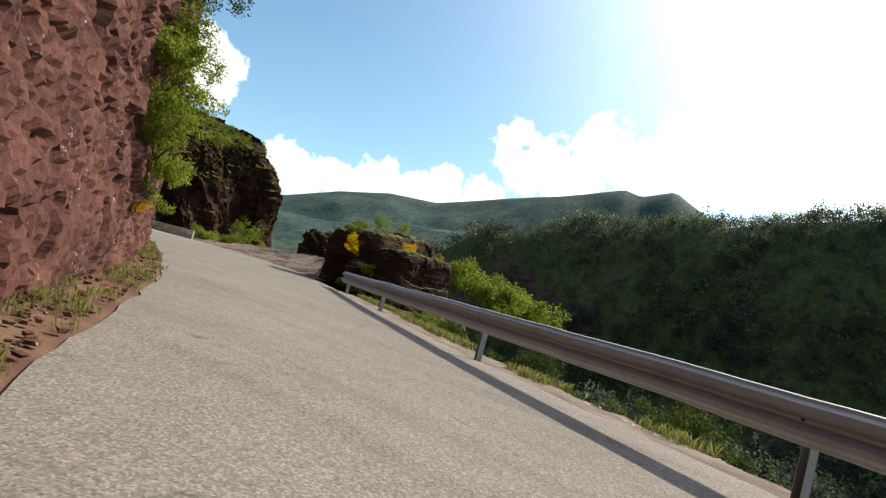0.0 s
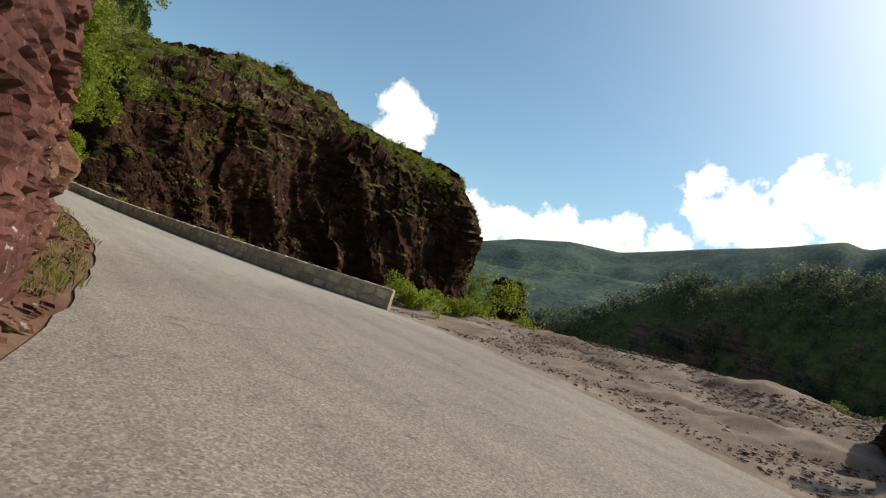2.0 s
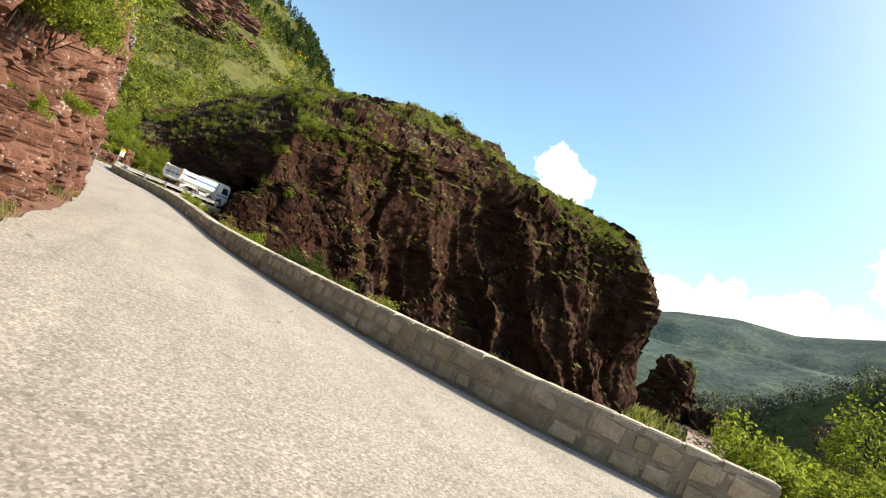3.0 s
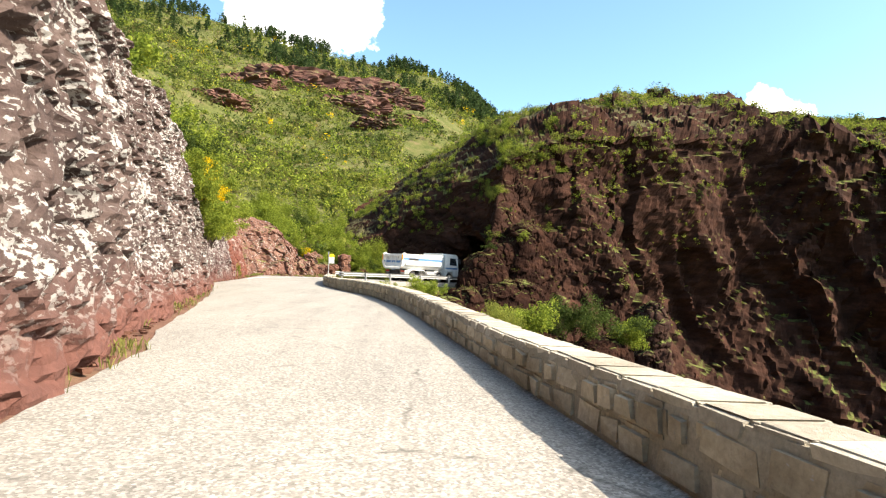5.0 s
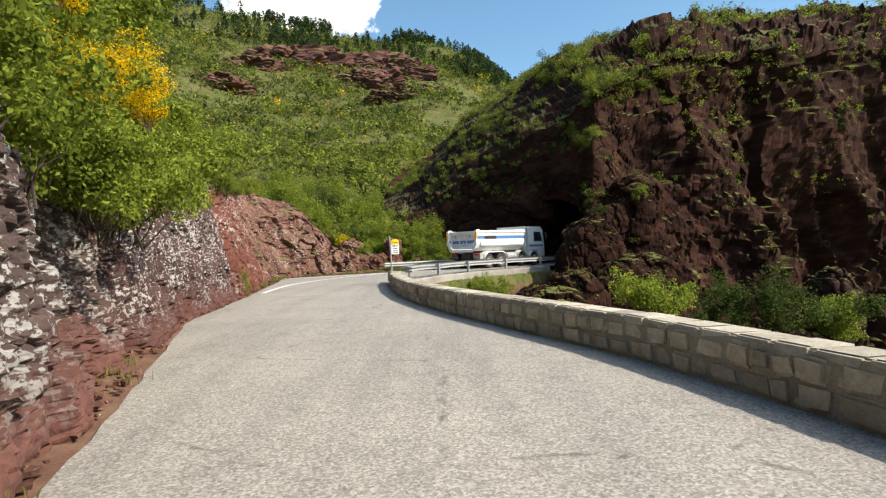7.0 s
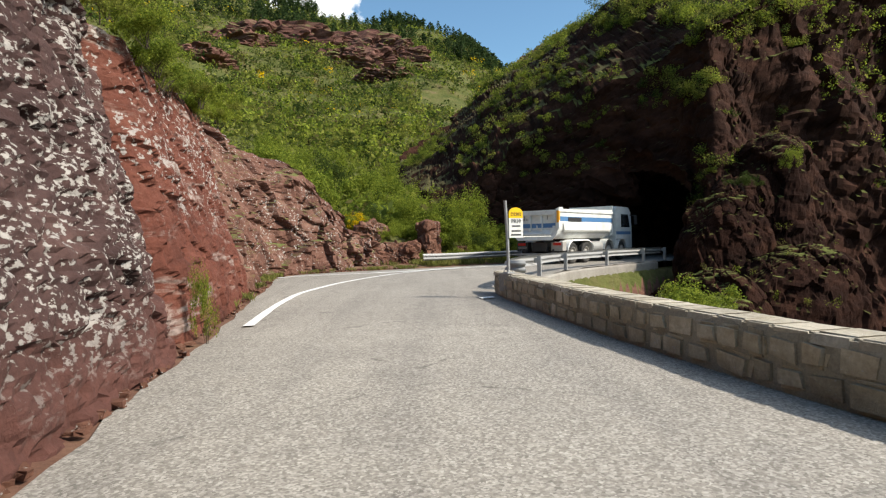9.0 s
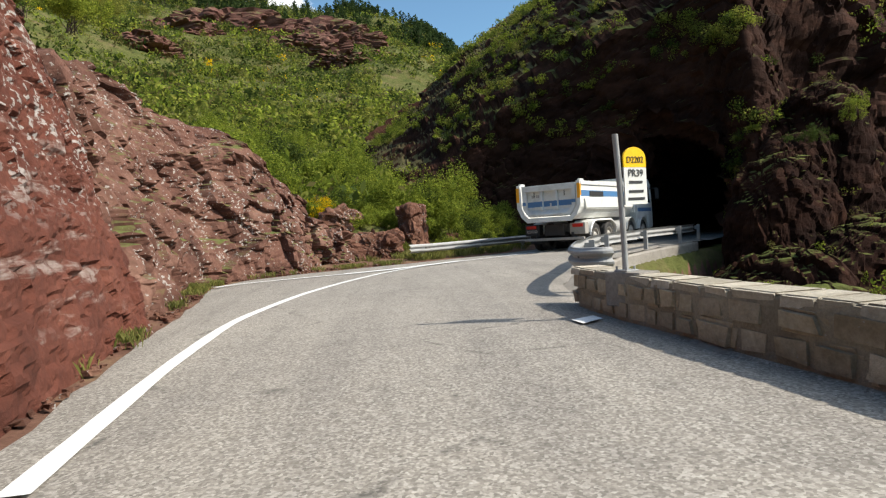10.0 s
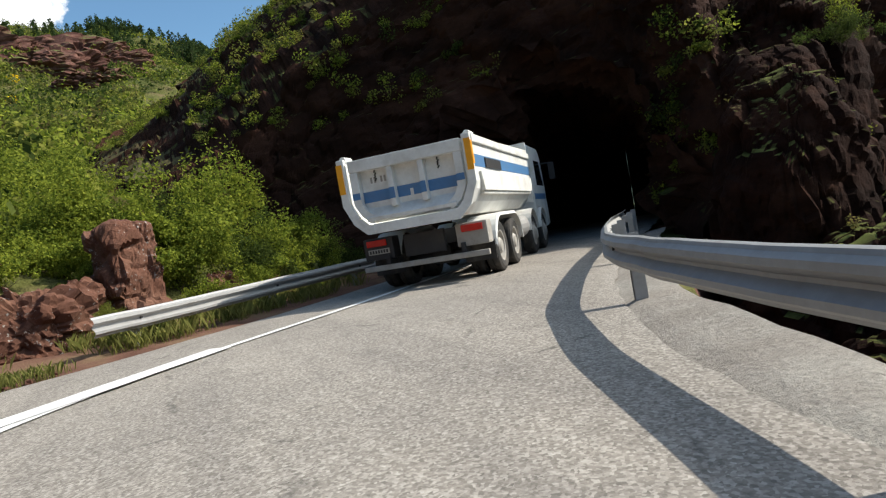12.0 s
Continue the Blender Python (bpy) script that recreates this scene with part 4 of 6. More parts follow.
def paint_line(line, width, name="road_marking", z=0.014):
    p, t, s = along(line, 0.3)
    nrm = np.stack([t[:, 1], -t[:, 0]], 1)
    w = np.full(len(p), width) * (1 + 0.08 * fbm(np.column_stack([p[:, :2] * 3, 0 * s]), 3, 2))
    a, b = p[:, :2] - nrm * w[:, None] / 2, p[:, :2] + nrm * w[:, None] / 2
    v = np.stack([np.column_stack([a, 0 * s + z]), np.column_stack([b, 0 * s + z])], 1).reshape(-1, 3)
    ob = mesh_object(name, v, grid_faces(len(p), 2)[:, ::-1], M["road_paint"], True)
    return tagged(ob, "worn white painted line on the asphalt", "road marking", kind="structure")


paint_line([(-9.7, 33.3), (-9.97, 36), (-10.1, 39), (-9.65, 42.3), (-9.05, 44.6), (-8.2, 47.0), (-7.2, 48.9), (-6.0, 50.3), (-4.6, 51.5), (-3.3, 52.6), (1.2, 56.8)], 0.15)
paint_line([(-12.15, 45.9), (-12.0, 46.6), (-11.3, 46.9), (-10.3, 47.3), (-8.9, 47.9)], 0.18, z=0.018)
paint_line([(-9.1, 47.8), (-8.3, 48.15), (-7.5, 48.75), (-6.6, 49.7), (-5.5, 50.75)], 0.36, z=0.022)
tagged(mesh_object("road_marking", [(-6.03, 36.98, 0.012), (-5.99, 36.69, 0.012), (-5.7, 36.92, 0.012), (-5.72, 37.17, 0.012)], np.array([(0, 1, 2, 3)]), M["road_paint"]), "worn white painted patch on the asphalt beside the parapet", "road marking", kind="structure")

# ---------------------------------------------------------------- stone parapet wall


def stone_mesh(name, seed, material="wall_stone", skew=0.1, chamfer=0.14):
    """A roughly squared stone, one metre each way, with worn edges."""
    rnd = random.Random(seed)
    bm = bmesh.new()
    bmesh.ops.create_cube(bm, size=1.0)
    for v in bm.verts:
        v.co += Vector([rnd.uniform(-skew, skew) for _ in range(3)])
    bmesh.ops.bevel(bm, geom=list(bm.edges), offset=chamfer, segments=2, affect="EDGES")
    for v in bm.verts:
        v.co += Vector([rnd.uniform(-0.025, 0.025) for _ in range(3)])
    me = bpy.data.meshes.new(name)
    bm.to_mesh(me)
    bm.free()
    me.materials.append(M[material])
    return me


WALL = [(7.3, -15.1), (6.5, -14.35), (5.6, -13.2), (4.5, -11.1), (3.45, -8), (2.5, -4), (1.92, 0), (1.42, 4.3), (0.85, 9), (0.25, 13), (-0.95, 18.5), (-3.25, 25), (-4.15, 28.5), (-4.75, 32), (-5.25, 36.3), (-5.3, 37.3), (-5.33, 38.25)]


def wall_top(y):
    return float(np.interp(y, [-15, -10, 2, 14], [0.58, 0.5, 0.36, 0.46]))


def build_parapet():
    rnd = random.Random(5)
    p, t, s = along(WALL, 0.25)
    wall = thing("parapet_wall", Matrix.Identity(4), "low parapet of squared tan stones along the drop", "parapet wall")
    wall["kind"] = "structure"
    nrm = np.stack([t[:, 1], -t[:, 0]], 1)
    vs = []
    for q, n in zip(p, nrm):
        top = wall_top(q[1]) - 0.01
        for o, z in ((-0.206, -0.3), (-0.206, top - 0.07), (-0.19, top), (0.2, top), (0.24, -0.6)):
            vs.append((q[0] + n[0] * o, q[1] + n[1] * o, z))
    last = (len(p) - 1) * 5
    ends = np.array([(0, 1, 3, 4), (last + 4, last + 3, last + 1, last)])
    mesh_object("mortar_core", vs, np.concatenate([grid_faces(len(p), 5)[:, ::-1], ends]), M["mortar"], False, wall)
    stones = [stone_mesh("stone", k, skew=0.1, chamfer=0.15) for k in range(12)]
    caps = [stone_mesh("coping", 20 + k, "coping", 0.03, 0.1) for k in range(8)]

    def put(kind, meshes, at, size, across, z, wild=1.0):
        i = min(int(at / 0.25), len(p) - 2)
        q, n, tt = p[i, :2] + t[i] * (at - i * 0.25), nrm[i], t[i]
        ob = new(kind, rnd.choice(meshes))
        ob.parent = wall
        ob.matrix_world = pose(q[0] + n[0] * across, q[1] + n[1] * across, z, rnd.uniform(-1.2, 1.2) * wild, rnd.uniform(-1.5, 1.5) * wild, math.degrees(math.atan2(tt[1], tt[0])) + rnd.uniform(-1.5, 1.5) * wild) @ Matrix.Diagonal((*size, 1))
    for course in range(2):
        at = 0.1
        while at < s[-1] - 0.3:
            top = wall_top(float(np.interp(at, s, p[:, 1])))
            h = (top - 0.04) / 2
            w = rnd.uniform(0.22, 0.52)
            put("stone", stones, at + w / 2, (w * rnd.uniform(0.95, 1.02), 0.25, h * rnd.uniform(0.93, 1.05)), -0.104 + rnd.uniform(-0.016, 0.006), h * (course + 0.5) - 0.01, 2.2)
            at += w
    for z in (0.08, 0.28):
        put("stone", stones, s[-1] - 0.02, (0.22, 0.42, 0.2), 0.02, z)
    at = 0.0
    while at < s[-1] - 0.05:
        w = rnd.uniform(0.28, 0.52)
        top = wall_top(float(np.interp(at, s, p[:, 1])))
        put("coping", caps, at + w / 2, (w + 0.012, 0.44 + rnd.uniform(-0.02, 0.02), 0.1), 0.02, top - 0.035 + rnd.uniform(-0.004, 0.004), 0.25)
        at += w


# ---------------------------------------------------------------- guard rails
PROFILE = [(0.0, 0.155), (-0.028, 0.148), (-0.04, 0.125), (-0.078, 0.1), (-0.082, 0.062), (-0.04, 0.03), (-0.012, 0.012), (-0.012, -0.012), (-0.04, -0.03), (-0.082, -0.062), (-0.078, -0.1), (-0.04, -0.125), (-0.028, -0.148), (0.0, -0.155)]


def guard_rail(line, posts, label, side=1, tops=((0, 0.7),), big=1.0):
    """A W-beam on steel posts; side: on which hand of the line the posts stand; tops: the beam's height along y."""
    rail = thing("guard_rail", Matrix.Identity(4), label, "guard rail", "guard rails")
    p, t, s = along(line, 0.08)
    nrm = np.stack([t[:, 1], -t[:, 0]], 1) * side
    high = table(p[:, 1], tops)
    dent = 0.012 * fbm(np.column_stack([p[:, :2] * 0.7, 0 * s]), 3, 14)
    prof = PROFILE + [(x + 0.006, z) for x, z in PROFILE[::-1]]
    vs = []
    for q, n, top, d in zip(p, nrm, high, dent):
        for o, z in prof:
            vs.append((q[0] + n[0] * (o * big + d), q[1] + n[1] * (o * big + d), top + d + (z - 0.155) * big))
    k = len(prof)
    faces = []
    for i in range(len(p) - 1):
        for j in range(k):
            a, b = i * k + j, i * k + (j + 1) % k
            faces.append((a, b, b + k, a + k) if side > 0 else (a, a + k, b + k, b))
    mesh_object("beam", vs, np.array(faces), M["steel"], False, rail)
    for at in posts:
        i = int(np.argmin(np.abs(s - at)))
        q, n, top = p[i, :2], nrm[i], high[i]
        turn = math.degrees(math.atan2(t[i][1], t[i][0]))
        bm = bmesh.new()
        for dims in ((-0.05, 0.05, -0.06, -0.054, -0.6, top - 0.03), (-0.05, -0.044, -0.054, 0.06, -0.6, top - 0.03), (0.044, 0.05, -0.054, 0.06, -0.6, top - 0.03)):
            box(bm, *dims)
        post = part("post", bm, M["steel"], rail)
        post.matrix_world = pose(q[0] + n[0] * 0.16, q[1] + n[1] * 0.16, 0, 0, 0, turn)
        bm = bmesh.new()
        box(bm, -0.04, 0.04, -0.05, 0.05, top - 0.24 * big, top - 0.08 * big, 0.01)
        block = part("spacer", bm, M["steel"], rail)
        block.matrix_world = pose(q[0] + n[0] * 0.055, q[1] + n[1] * 0.055, 0, 0, 0, turn)
        bolt = part("bolt", tube(bmesh.new(), (0, -0.03, 0), (0, 0.01, 0), 0.018, sides=8), M["black"], rail)
        bolt.matrix_world = pose(q[0] - n[0] * 0.03, q[1] - n[1] * 0.03, top - 0.155 * big, 0, 0, turn)
    return rail


# ---------------------------------------------------------------- road sign on the wall's end


def text_mesh(body, size, m, material, parent, name="lettering"):
    cu = bpy.data.curves.new(name, "FONT")
    cu.body, cu.size, cu.align_x, cu.align_y, cu.extrude = body, size, "CENTER", "CENTER", 0.0015
    tmp = bpy.data.objects.new(name, cu)
    scene.collection.objects.link(tmp)
    bpy.context.view_layer.update()
    me = bpy.data.meshes.new_from_object(tmp.evaluated_get(bpy.context.evaluated_depsgraph_get()))
    bpy.data.objects.remove(tmp)
    me.materials.clear()
    me.materials.append(material)
    ob = new(name, me)
    ob.parent = parent
    ob.matrix_basis = m
    return ob


def road_sign(m):
    sign = thing("road_sign", m, "white kilometre sign with yellow top on a curved steel post", "road sign")
    part("base_block", a_box(-0.16, 0.16, -0.28, 0.22, 0.12, 0.5, bevel=0.02), M["concrete"], sign, "pale concrete block")
    bm = bmesh.new()
    pts = [Vector((-0.06 - 0.06 * ((z - 0.5) / 1.5) ** 2, 0, z)) for z in np.linspace(0.5, 1.98, 12)]
    rings = [[bm.verts.new(q + Vector((0.032 * math.cos(a), 0.032 * math.sin(a), 0))) for a in np.linspace(0, 2 * math.pi, 15)[:-1]] for q in pts]
    for a, b in zip(rings[:-1], rings[1:]):
        for i in range(14):
            bm.faces.new((a[i], a[(i + 1) % 14], b[(i + 1) % 14], b[i]))
    bm.faces.new(rings[-1])
    part("post", bm, M["steel"], sign)
    bm = bmesh.new()
    box(bm, -0.14, 0.04, -0.09, 0.09, 0.5, 0.52, 0.004)
    for x in (-0.12, 0.0):
        for y in (-0.07, 0.07):
            tube(bm, (x, y, 0.5), (x, y, 0.56), 0.012, sides=8)
    part("foot_plate", bm, M["steel"], sign, "bolted steel foot plate")

    def panel(z0, z1, rounded, y0, y1):
        out = [(0.17, z0), (0.17, z1)]
        if rounded:
            out = [(0.17, z0)] + [(0.17 * math.cos(a), z1 + 0.12 * math.sin(a)) for a in np.linspace(0, math.pi, 15)] + [(-0.17, z0)]
        else:
            out = [(0.17, z0), (0.17, z1), (-0.17, z1), (-0.17, z0)]
        bm = bmesh.new()
        a = [bm.verts.new((x, y0, z)) for x, z in out]
        b = [bm.verts.new((x, y1, z)) for x, z in out]
        bm.faces.new(a), bm.faces.new(b[::-1])
        for i in range(len(a)):
            j = (i + 1) % len(a)
            bm.faces.new((a[j], a[i], b[i], b[j]))
        bmesh.ops.recalc_face_normals(bm, faces=bm.faces)
        return bm
    turn = Matrix.Translation((0.11, -0.05, 0))
    white = part("panel", panel(1.22, 1.62, False, 0, 0.02), M["white"], sign)
    white.matrix_basis = turn
    head = part("yellow_head", panel(1.622, 1.72, True, 0, 0.02), M["yellow"], sign, "yellow rounded head")
    head.matrix_basis = turn
    flat = Matrix.Rotation(radians(90), 4, "X")
    text_mesh("D2202", 0.095, Matrix.Translation((0.11, -0.055, 1.7)) @ flat, M["black"], sign, "road_number")
    text_mesh("PR39", 0.11, Matrix.Translation((0.11, -0.055, 1.555)) @ flat, M["black"], sign, "distance_number")
    for k, (w, z) in enumerate(((0.2, 1.46), (0.22, 1.36), (0.25, 1.28))):
        part("text_bar", a_box(0.11 - w / 2, 0.11 + w / 2, -0.056, -0.05, z - 0.014, z + 0.014), M["black"], sign)
    return sign


build_parapet()
guard_rail([(-19.4, -66), (-15.2, -60.6), (-11.1, -54.9), (-7.5, -49.0), (-2.6, -41.7), (0.6, -37.3), (1.2, -36.4)], (1.5, 7.6, 14.2, 21.3, 29.2, 35.6), "galvanised steel guard rail along the gravel shoulder", tops=((-66, 1.2), (-55, 1.1), (-49, 1.02), (-42, 0.9), (-36, 0.82)), big=1.5)
guard_rail([(-4.68, 39.3), (-4.74, 39.18), (-4.86, 39.12), (-4.96, 39.2), (-5.02, 39.4), (-5.03, 39.7), (-4.98, 40.2), (-4.7, 41.1), (-4.3, 42.2), (-3.5, 44.0), (-2.75, 45.9), (-1.8, 47.7), (-0.4, 49.5), (1.2, 51.4), (3.4, 53.8), (5.2, 55.8)], (0.95, 5.1, 9.3, 13.5, 17.5, 20.2), "galvanised steel guard rail with a curled end rounding the bend", tops=((39, 0.68),))
guard_rail([(-7.12, 52.95), (-6.75, 53.25), (-4.25, 55.4), (-1.5, 57.95), (1.2, 60.5)], (0.8, 4.0, 7.2, 10.4), "galvanised steel guard rail at the tunnel's approach", side=-1, tops=((53, 0.6),))
road_sign(pose(-5.36, 36.95, 0, 0, 0, 25))

# ---------------------------------------------------------------- tipper truck


def wheel(parent, y, x, dual):
    """One wheel: tyre with tread, rim and hub, the axle across x."""
    w = 0.29
    r = 0.5
    hub = new("wheel")
    hub.parent = parent
    hub.matrix_basis = Matrix.Translation((x, y, r))
    side = 1 if x > 0 else -1
    n = 36

    def lathe(outline):
        bm = bmesh.new()
        rings = []
        for i in range(n):
            a = 2 * math.pi * i / n
            rings.append([bm.verts.new((px * side, pr * math.cos(a), pr * math.sin(a))) for px, pr in outline])
        for i in range(n):
            for j in range(len(outline) - 1):
                bm.faces.new((rings[i][j], rings[i][j + 1], rings[(i + 1) % n][j + 1], rings[(i + 1) % n][j]))
        bmesh.ops.recalc_face_normals(bm, faces=bm.faces)
        return bm
    for k in range(2 if dual else 1):
        o = -0.32 * k
        tyre = part("tyre", lathe([(o - w + 0.02, 0.3), (o - w, 0.42), (o - w + 0.03, 0.485), (o - w + 0.07, 0.5), (o - 0.16, 0.5), (o - 0.155, 0.487), (o - 0.145, 0.487), (o - 0.14, 0.5), (o - 0.07, 0.5), (o - 0.03, 0.485), (o, 0.42), (o - 0.02, 0.3)]), M["rubber"], hub, "dusty black tyre")
    rim = lathe([(-0.02, 0.3), (-0.03, 0.275), (-0.13 if dual else -0.03, 0.24), (-0.15 if dual else 0.0, 0.17), (-0.06 if dual else 0.02, 0.16), (-0.02 if dual else 0.05, 0.12), (-0.02 if dual else 0.05, 0.0)])
    part("rim", rim, M["rim"], hub, "dusty steel rim")


def tipper_truck(m):
    truck = thing("tipper_truck", m, "white four-axle tipper truck with blue stripe, dusty", "truck")
    # chassis
    bm = bmesh.new()
    for x in (-0.42, 0.34):
        box(bm, x, x + 0.08, 0.15, 7.9, 0.72, 1.0, 0.01)
    for y in (0.2, 1.8, 3.6, 5.4):
        box(bm, -0.34, 0.34, y, y + 0.12, 0.76, 0.96)
    for y in (1.15, 2.55, 5.1, 6.75):
        tube(bm, (-1.0, y, 0.5), (1.0, y, 0.5), 0.09, sides=10)
        box(bm, -0.22, 0.22, y - 0.2, y + 0.2, 0.32, 0.7, 0.08)
    part("chassis", bm, M["black"], truck)
    # body: a tapered half-pipe tub, built as one shell with thickness
    top, low = 2.52, 1.18
    bend = [(1.25, 1.74), (1.22, 1.6), (1.1, 1.38), (0.92, 1.2), (0.86, 1.18)]
    outline = [(-1.25, top)] + [(-x, z) for x, z in bend] + [(x, z) for x, z in bend[::-1]] + [(1.25, top)]
    inner = [(x * 0.95, max(z, low + 0.07)) for x, z in outline]
    bm = bmesh.new()
    rings = []
    for y, lift in ((-0.25, 0.0), (0.0, 0.0), (5.55, 0.12)):
        rings.append([bm.verts.new((x, y, z + (lift if z > 2.45 else 0))) for x, z in outline])
    rings_in = []
    for y, lift in ((-0.25, 0.0), (0.0, 0.0), (5.47, 0.12)):
        rings_in.append([bm.verts.new((x, y, z + (lift if z > 2.45 else 0))) for x, z in inner])
    for rr in (rings, rings_in):
        for a, b in zip(rr[:-1], rr[1:]):
            for i in range(len(a) - 1):
                bm.faces.new((a[i], a[i + 1], b[i + 1], b[i]))
    for rr in range(3):
        if rr in (0, 2):
            for i in range(len(outline) - 1):
                bm.faces.new((rings[rr][i], rings[rr][i + 1], rings_in[rr][i + 1], rings_in[rr][i]))
    for a, b in zip(range(2), range(1, 3)):
        for e in (0, len(outline) - 1):
            bm.faces.new((rings[a][e], rings[b][e], rings_in[b][e], rings_in[a][e]))
    bm.faces.new(rings[2])
    bmesh.ops.recalc_face_normals(bm, faces=bm.faces)
    part("tub", bm, M["white"], truck, "white dented steel tub")
    # rear posts and amber strips
    for sx in (-1, 1):
        bm = bmesh.new()
        outl = [(1.1, low - 0.0), (1.27, top + 0.05)]
        box(bm, sx * 1.13, sx * 1.28, -0.34, -0.24, 1.95, top + 0.03, 0.02)
        part("rear_post", bm, M["white"], truck)
        part("amber_strip", a_box(sx * 1.17, sx * 1.285, -0.354, -0.338, 1.92, top - 0.06, bevel=0.003), M["amber"], truck, "amber reflective strip")
        part("amber_side_strip", a_box(sx * 1.281, sx * 1.288, -0.33, -0.245, 2.02, top - 0.1), M["amber"], truck, "amber reflective strip")
        bm = bmesh.new()
        a = [(1.28, 1.96), (1.28, 1.7), (1.12, 1.34), (0.88, 1.12), (0.74, 1.12), (0.74, 1.28), (0.86, 1.3), (1.0, 1.44), (1.13, 1.72), (1.13, 1.96)]
        f = [bm.verts.new((sx * x, -0.34, z)) for x, z in a]
        g = [bm.verts.new((sx * x, -0.24, z)) for x, z in a]
        bm.faces.new(f), bm.faces.new(g[::-1])
        for i in range(len(a)):
            j = (i + 1) % len(a)
            bm.faces.new((f[i], f[j], g[j], g[i]))
        bmesh.ops.recalc_face_normals(bm, faces=bm.faces)
        part("corner_frame", bm, M["white"], truck)
    part("rear_sill", a_box(-0.76, 0.76, -0.33, -0.23, 1.12, 1.3, bevel=0.015), M["white"], truck)
    # tailgate: frame, recessed plates, ribs, lower chamfer
    gate = new("tailgate")
    gate.parent = truck
    curve = [(1.08, 1.78), (1.06, 1.66), (0.95, 1.46), (0.8, 1.33), (0.74, 1.32)]
    shape = [(-1.08, top - 0.02)] + [(-x, z) for x, z in curve] + [(x, z) for x, z in curve[::-1]] + [(1.08, top - 0.02)]
    bm = bmesh.new()
    f = [bm.verts.new((x, -0.14, z)) for x, z in shape]
    g = [bm.verts.new((x, -0.09, z)) for x, z in shape]
    bm.faces.new(f), bm.faces.new(g[::-1])
    for i in range(len(shape)):
        j = (i + 1) % len(shape)
        bm.faces.new((f[i], f[j], g[j], g[i]))
    bmesh.ops.recalc_face_normals(bm, faces=bm.faces)
    part("plate", bm, M["white"], gate)
    part("top_beam", a_box(-1.08, 1.08, -0.3, -0.12, top - 0.24, top - 0.02, bevel=0.02), M["white"], gate)
    for sx in (-1, 1):
        part("side_beam", a_box(sx * 0.92, sx * 1.08, -0.29, -0.12, 1.76, top - 0.24, bevel=0.02), M["white"], gate)
        bm = bmesh.new()
        rim_line = [(sx * x, z) for x, z in curve] + [(sx * 0.7, 1.46), (sx * 0.76, 1.48), (sx * 0.86, 1.58), (sx * 0.92, 1.7), (sx * 0.92, 1.78)]
        f = [bm.verts.new((x, -0.285, z)) for x, z in rim_line]
        g = [bm.verts.new((x, -0.18, z)) for x, z in rim_line]
        bm.faces.new(f), bm.faces.new(g[::-1])
        for i in range(len(f)):
            k = (i + 1) % len(f)
            bm.faces.new((f[i], f[k], g[k], g[i]))
        bmesh.ops.recalc_face_normals(bm, faces=bm.faces)
        part("corner_beam", bm, M["white"], gate)
        part("rib", a_box(sx * 0.3 - 0.055, sx * 0.3 + 0.055, -0.28, -0.12, 1.56, top - 0.24, bevel=0.02), M["white"], gate)
    part("bottom_beam", extrude_outline([(-0.12, 1.32), (-0.3, 1.36), (-0.31, 1.42), (-0.14, 1.6)], -0.86, 0.86), M["white"], gate)
    part("blue_stripe", a_box(-0.92, 0.92, -0.147, -0.139, 1.7, 1.9), M["blue"], gate, "blue painted stripe")
    for x0, x1 in ((-1.075, -0.925), (0.925, 1.075), (-0.35, -0.25), (0.25, 0.35)):
        part("blue_band", a_box(x0, x1, -0.295 if max(abs(x0), abs(x1)) > 0.9 else -0.285, -0.27, 1.7 if abs(x0) < 0.9 else 1.78, 1.9), M["blue"], gate)
    for x in (-0.62, 0.6):
        bm = bmesh.new()
        for k in range(4):
            tube(bm, (x + 0.02 * (k % 2), -0.165, 2.27 - 0.05 * k), (x - 0.015, -0.165, 2.22 - 0.05 * k), 0.013, sides=6)
        part("chain", bm, M["black"], gate, "hanging rusty chain")
    for x in (-0.72, -0.65, -0.52, -0.45):
        part("faded_character", a_box(x - 0.02, x + 0.02, -0.144, -0.139, 2.04, 2.15), M["rim"], gate, "faded grey lettering")
    part("notch_plate", a_box(0.0, 0.06, -0.15, -0.14, 1.66, 1.82), M["white"], gate)
    # side ribs and stripe of the tub
    for sx in (-1, 1):
        part("top_rail", a_box(sx * 1.2, sx * 1.3, -0.24, 5.55, top - 0.12, top + 0.02, bevel=0.02), M["white"], truck)
        part("side_stripe", a_box(sx * 1.25, sx * 1.256, -0.2, 5.5, 1.98, 2.2), M["blue"], truck, "blue painted stripe")
        part("side_bar", a_box(sx * 1.25, sx * 1.285, 0.6, 1.9, 1.98, 2.17, bevel=0.008), M["black"], truck, "dark side plate")
        part("side_flap", extrude_outline([(0.15, 1.56), (5.1, 1.56), (5.3, 1.72), (5.3, 1.9), (0.05, 1.9)], sx * 1.22, sx * 1.3), M["white"], truck)
        part("side_skirt", a_box(sx * 0.9, sx * 1.26, 0.2, 5.2, 1.5, 1.58, bevel=0.02), M["white"], truck)
        part("hinge", tube(bmesh.new(), (sx * 1.2, -0.2, top + 0.04), (sx * 1.2, 0.1, top + 0.04), 0.06, sides=10), M["white"], truck)
    bm = bmesh.new()
    box(bm, -1.25, 1.25, 5.5, 5.6, 1.3, 2.85, 0.02)
    for x in (-0.8, 0.0, 0.8):
        box(bm, x - 0.05, x + 0.05, 5.6, 5.68, 1.4, 2.8)
    part("headboard", bm, M["white"], truck)
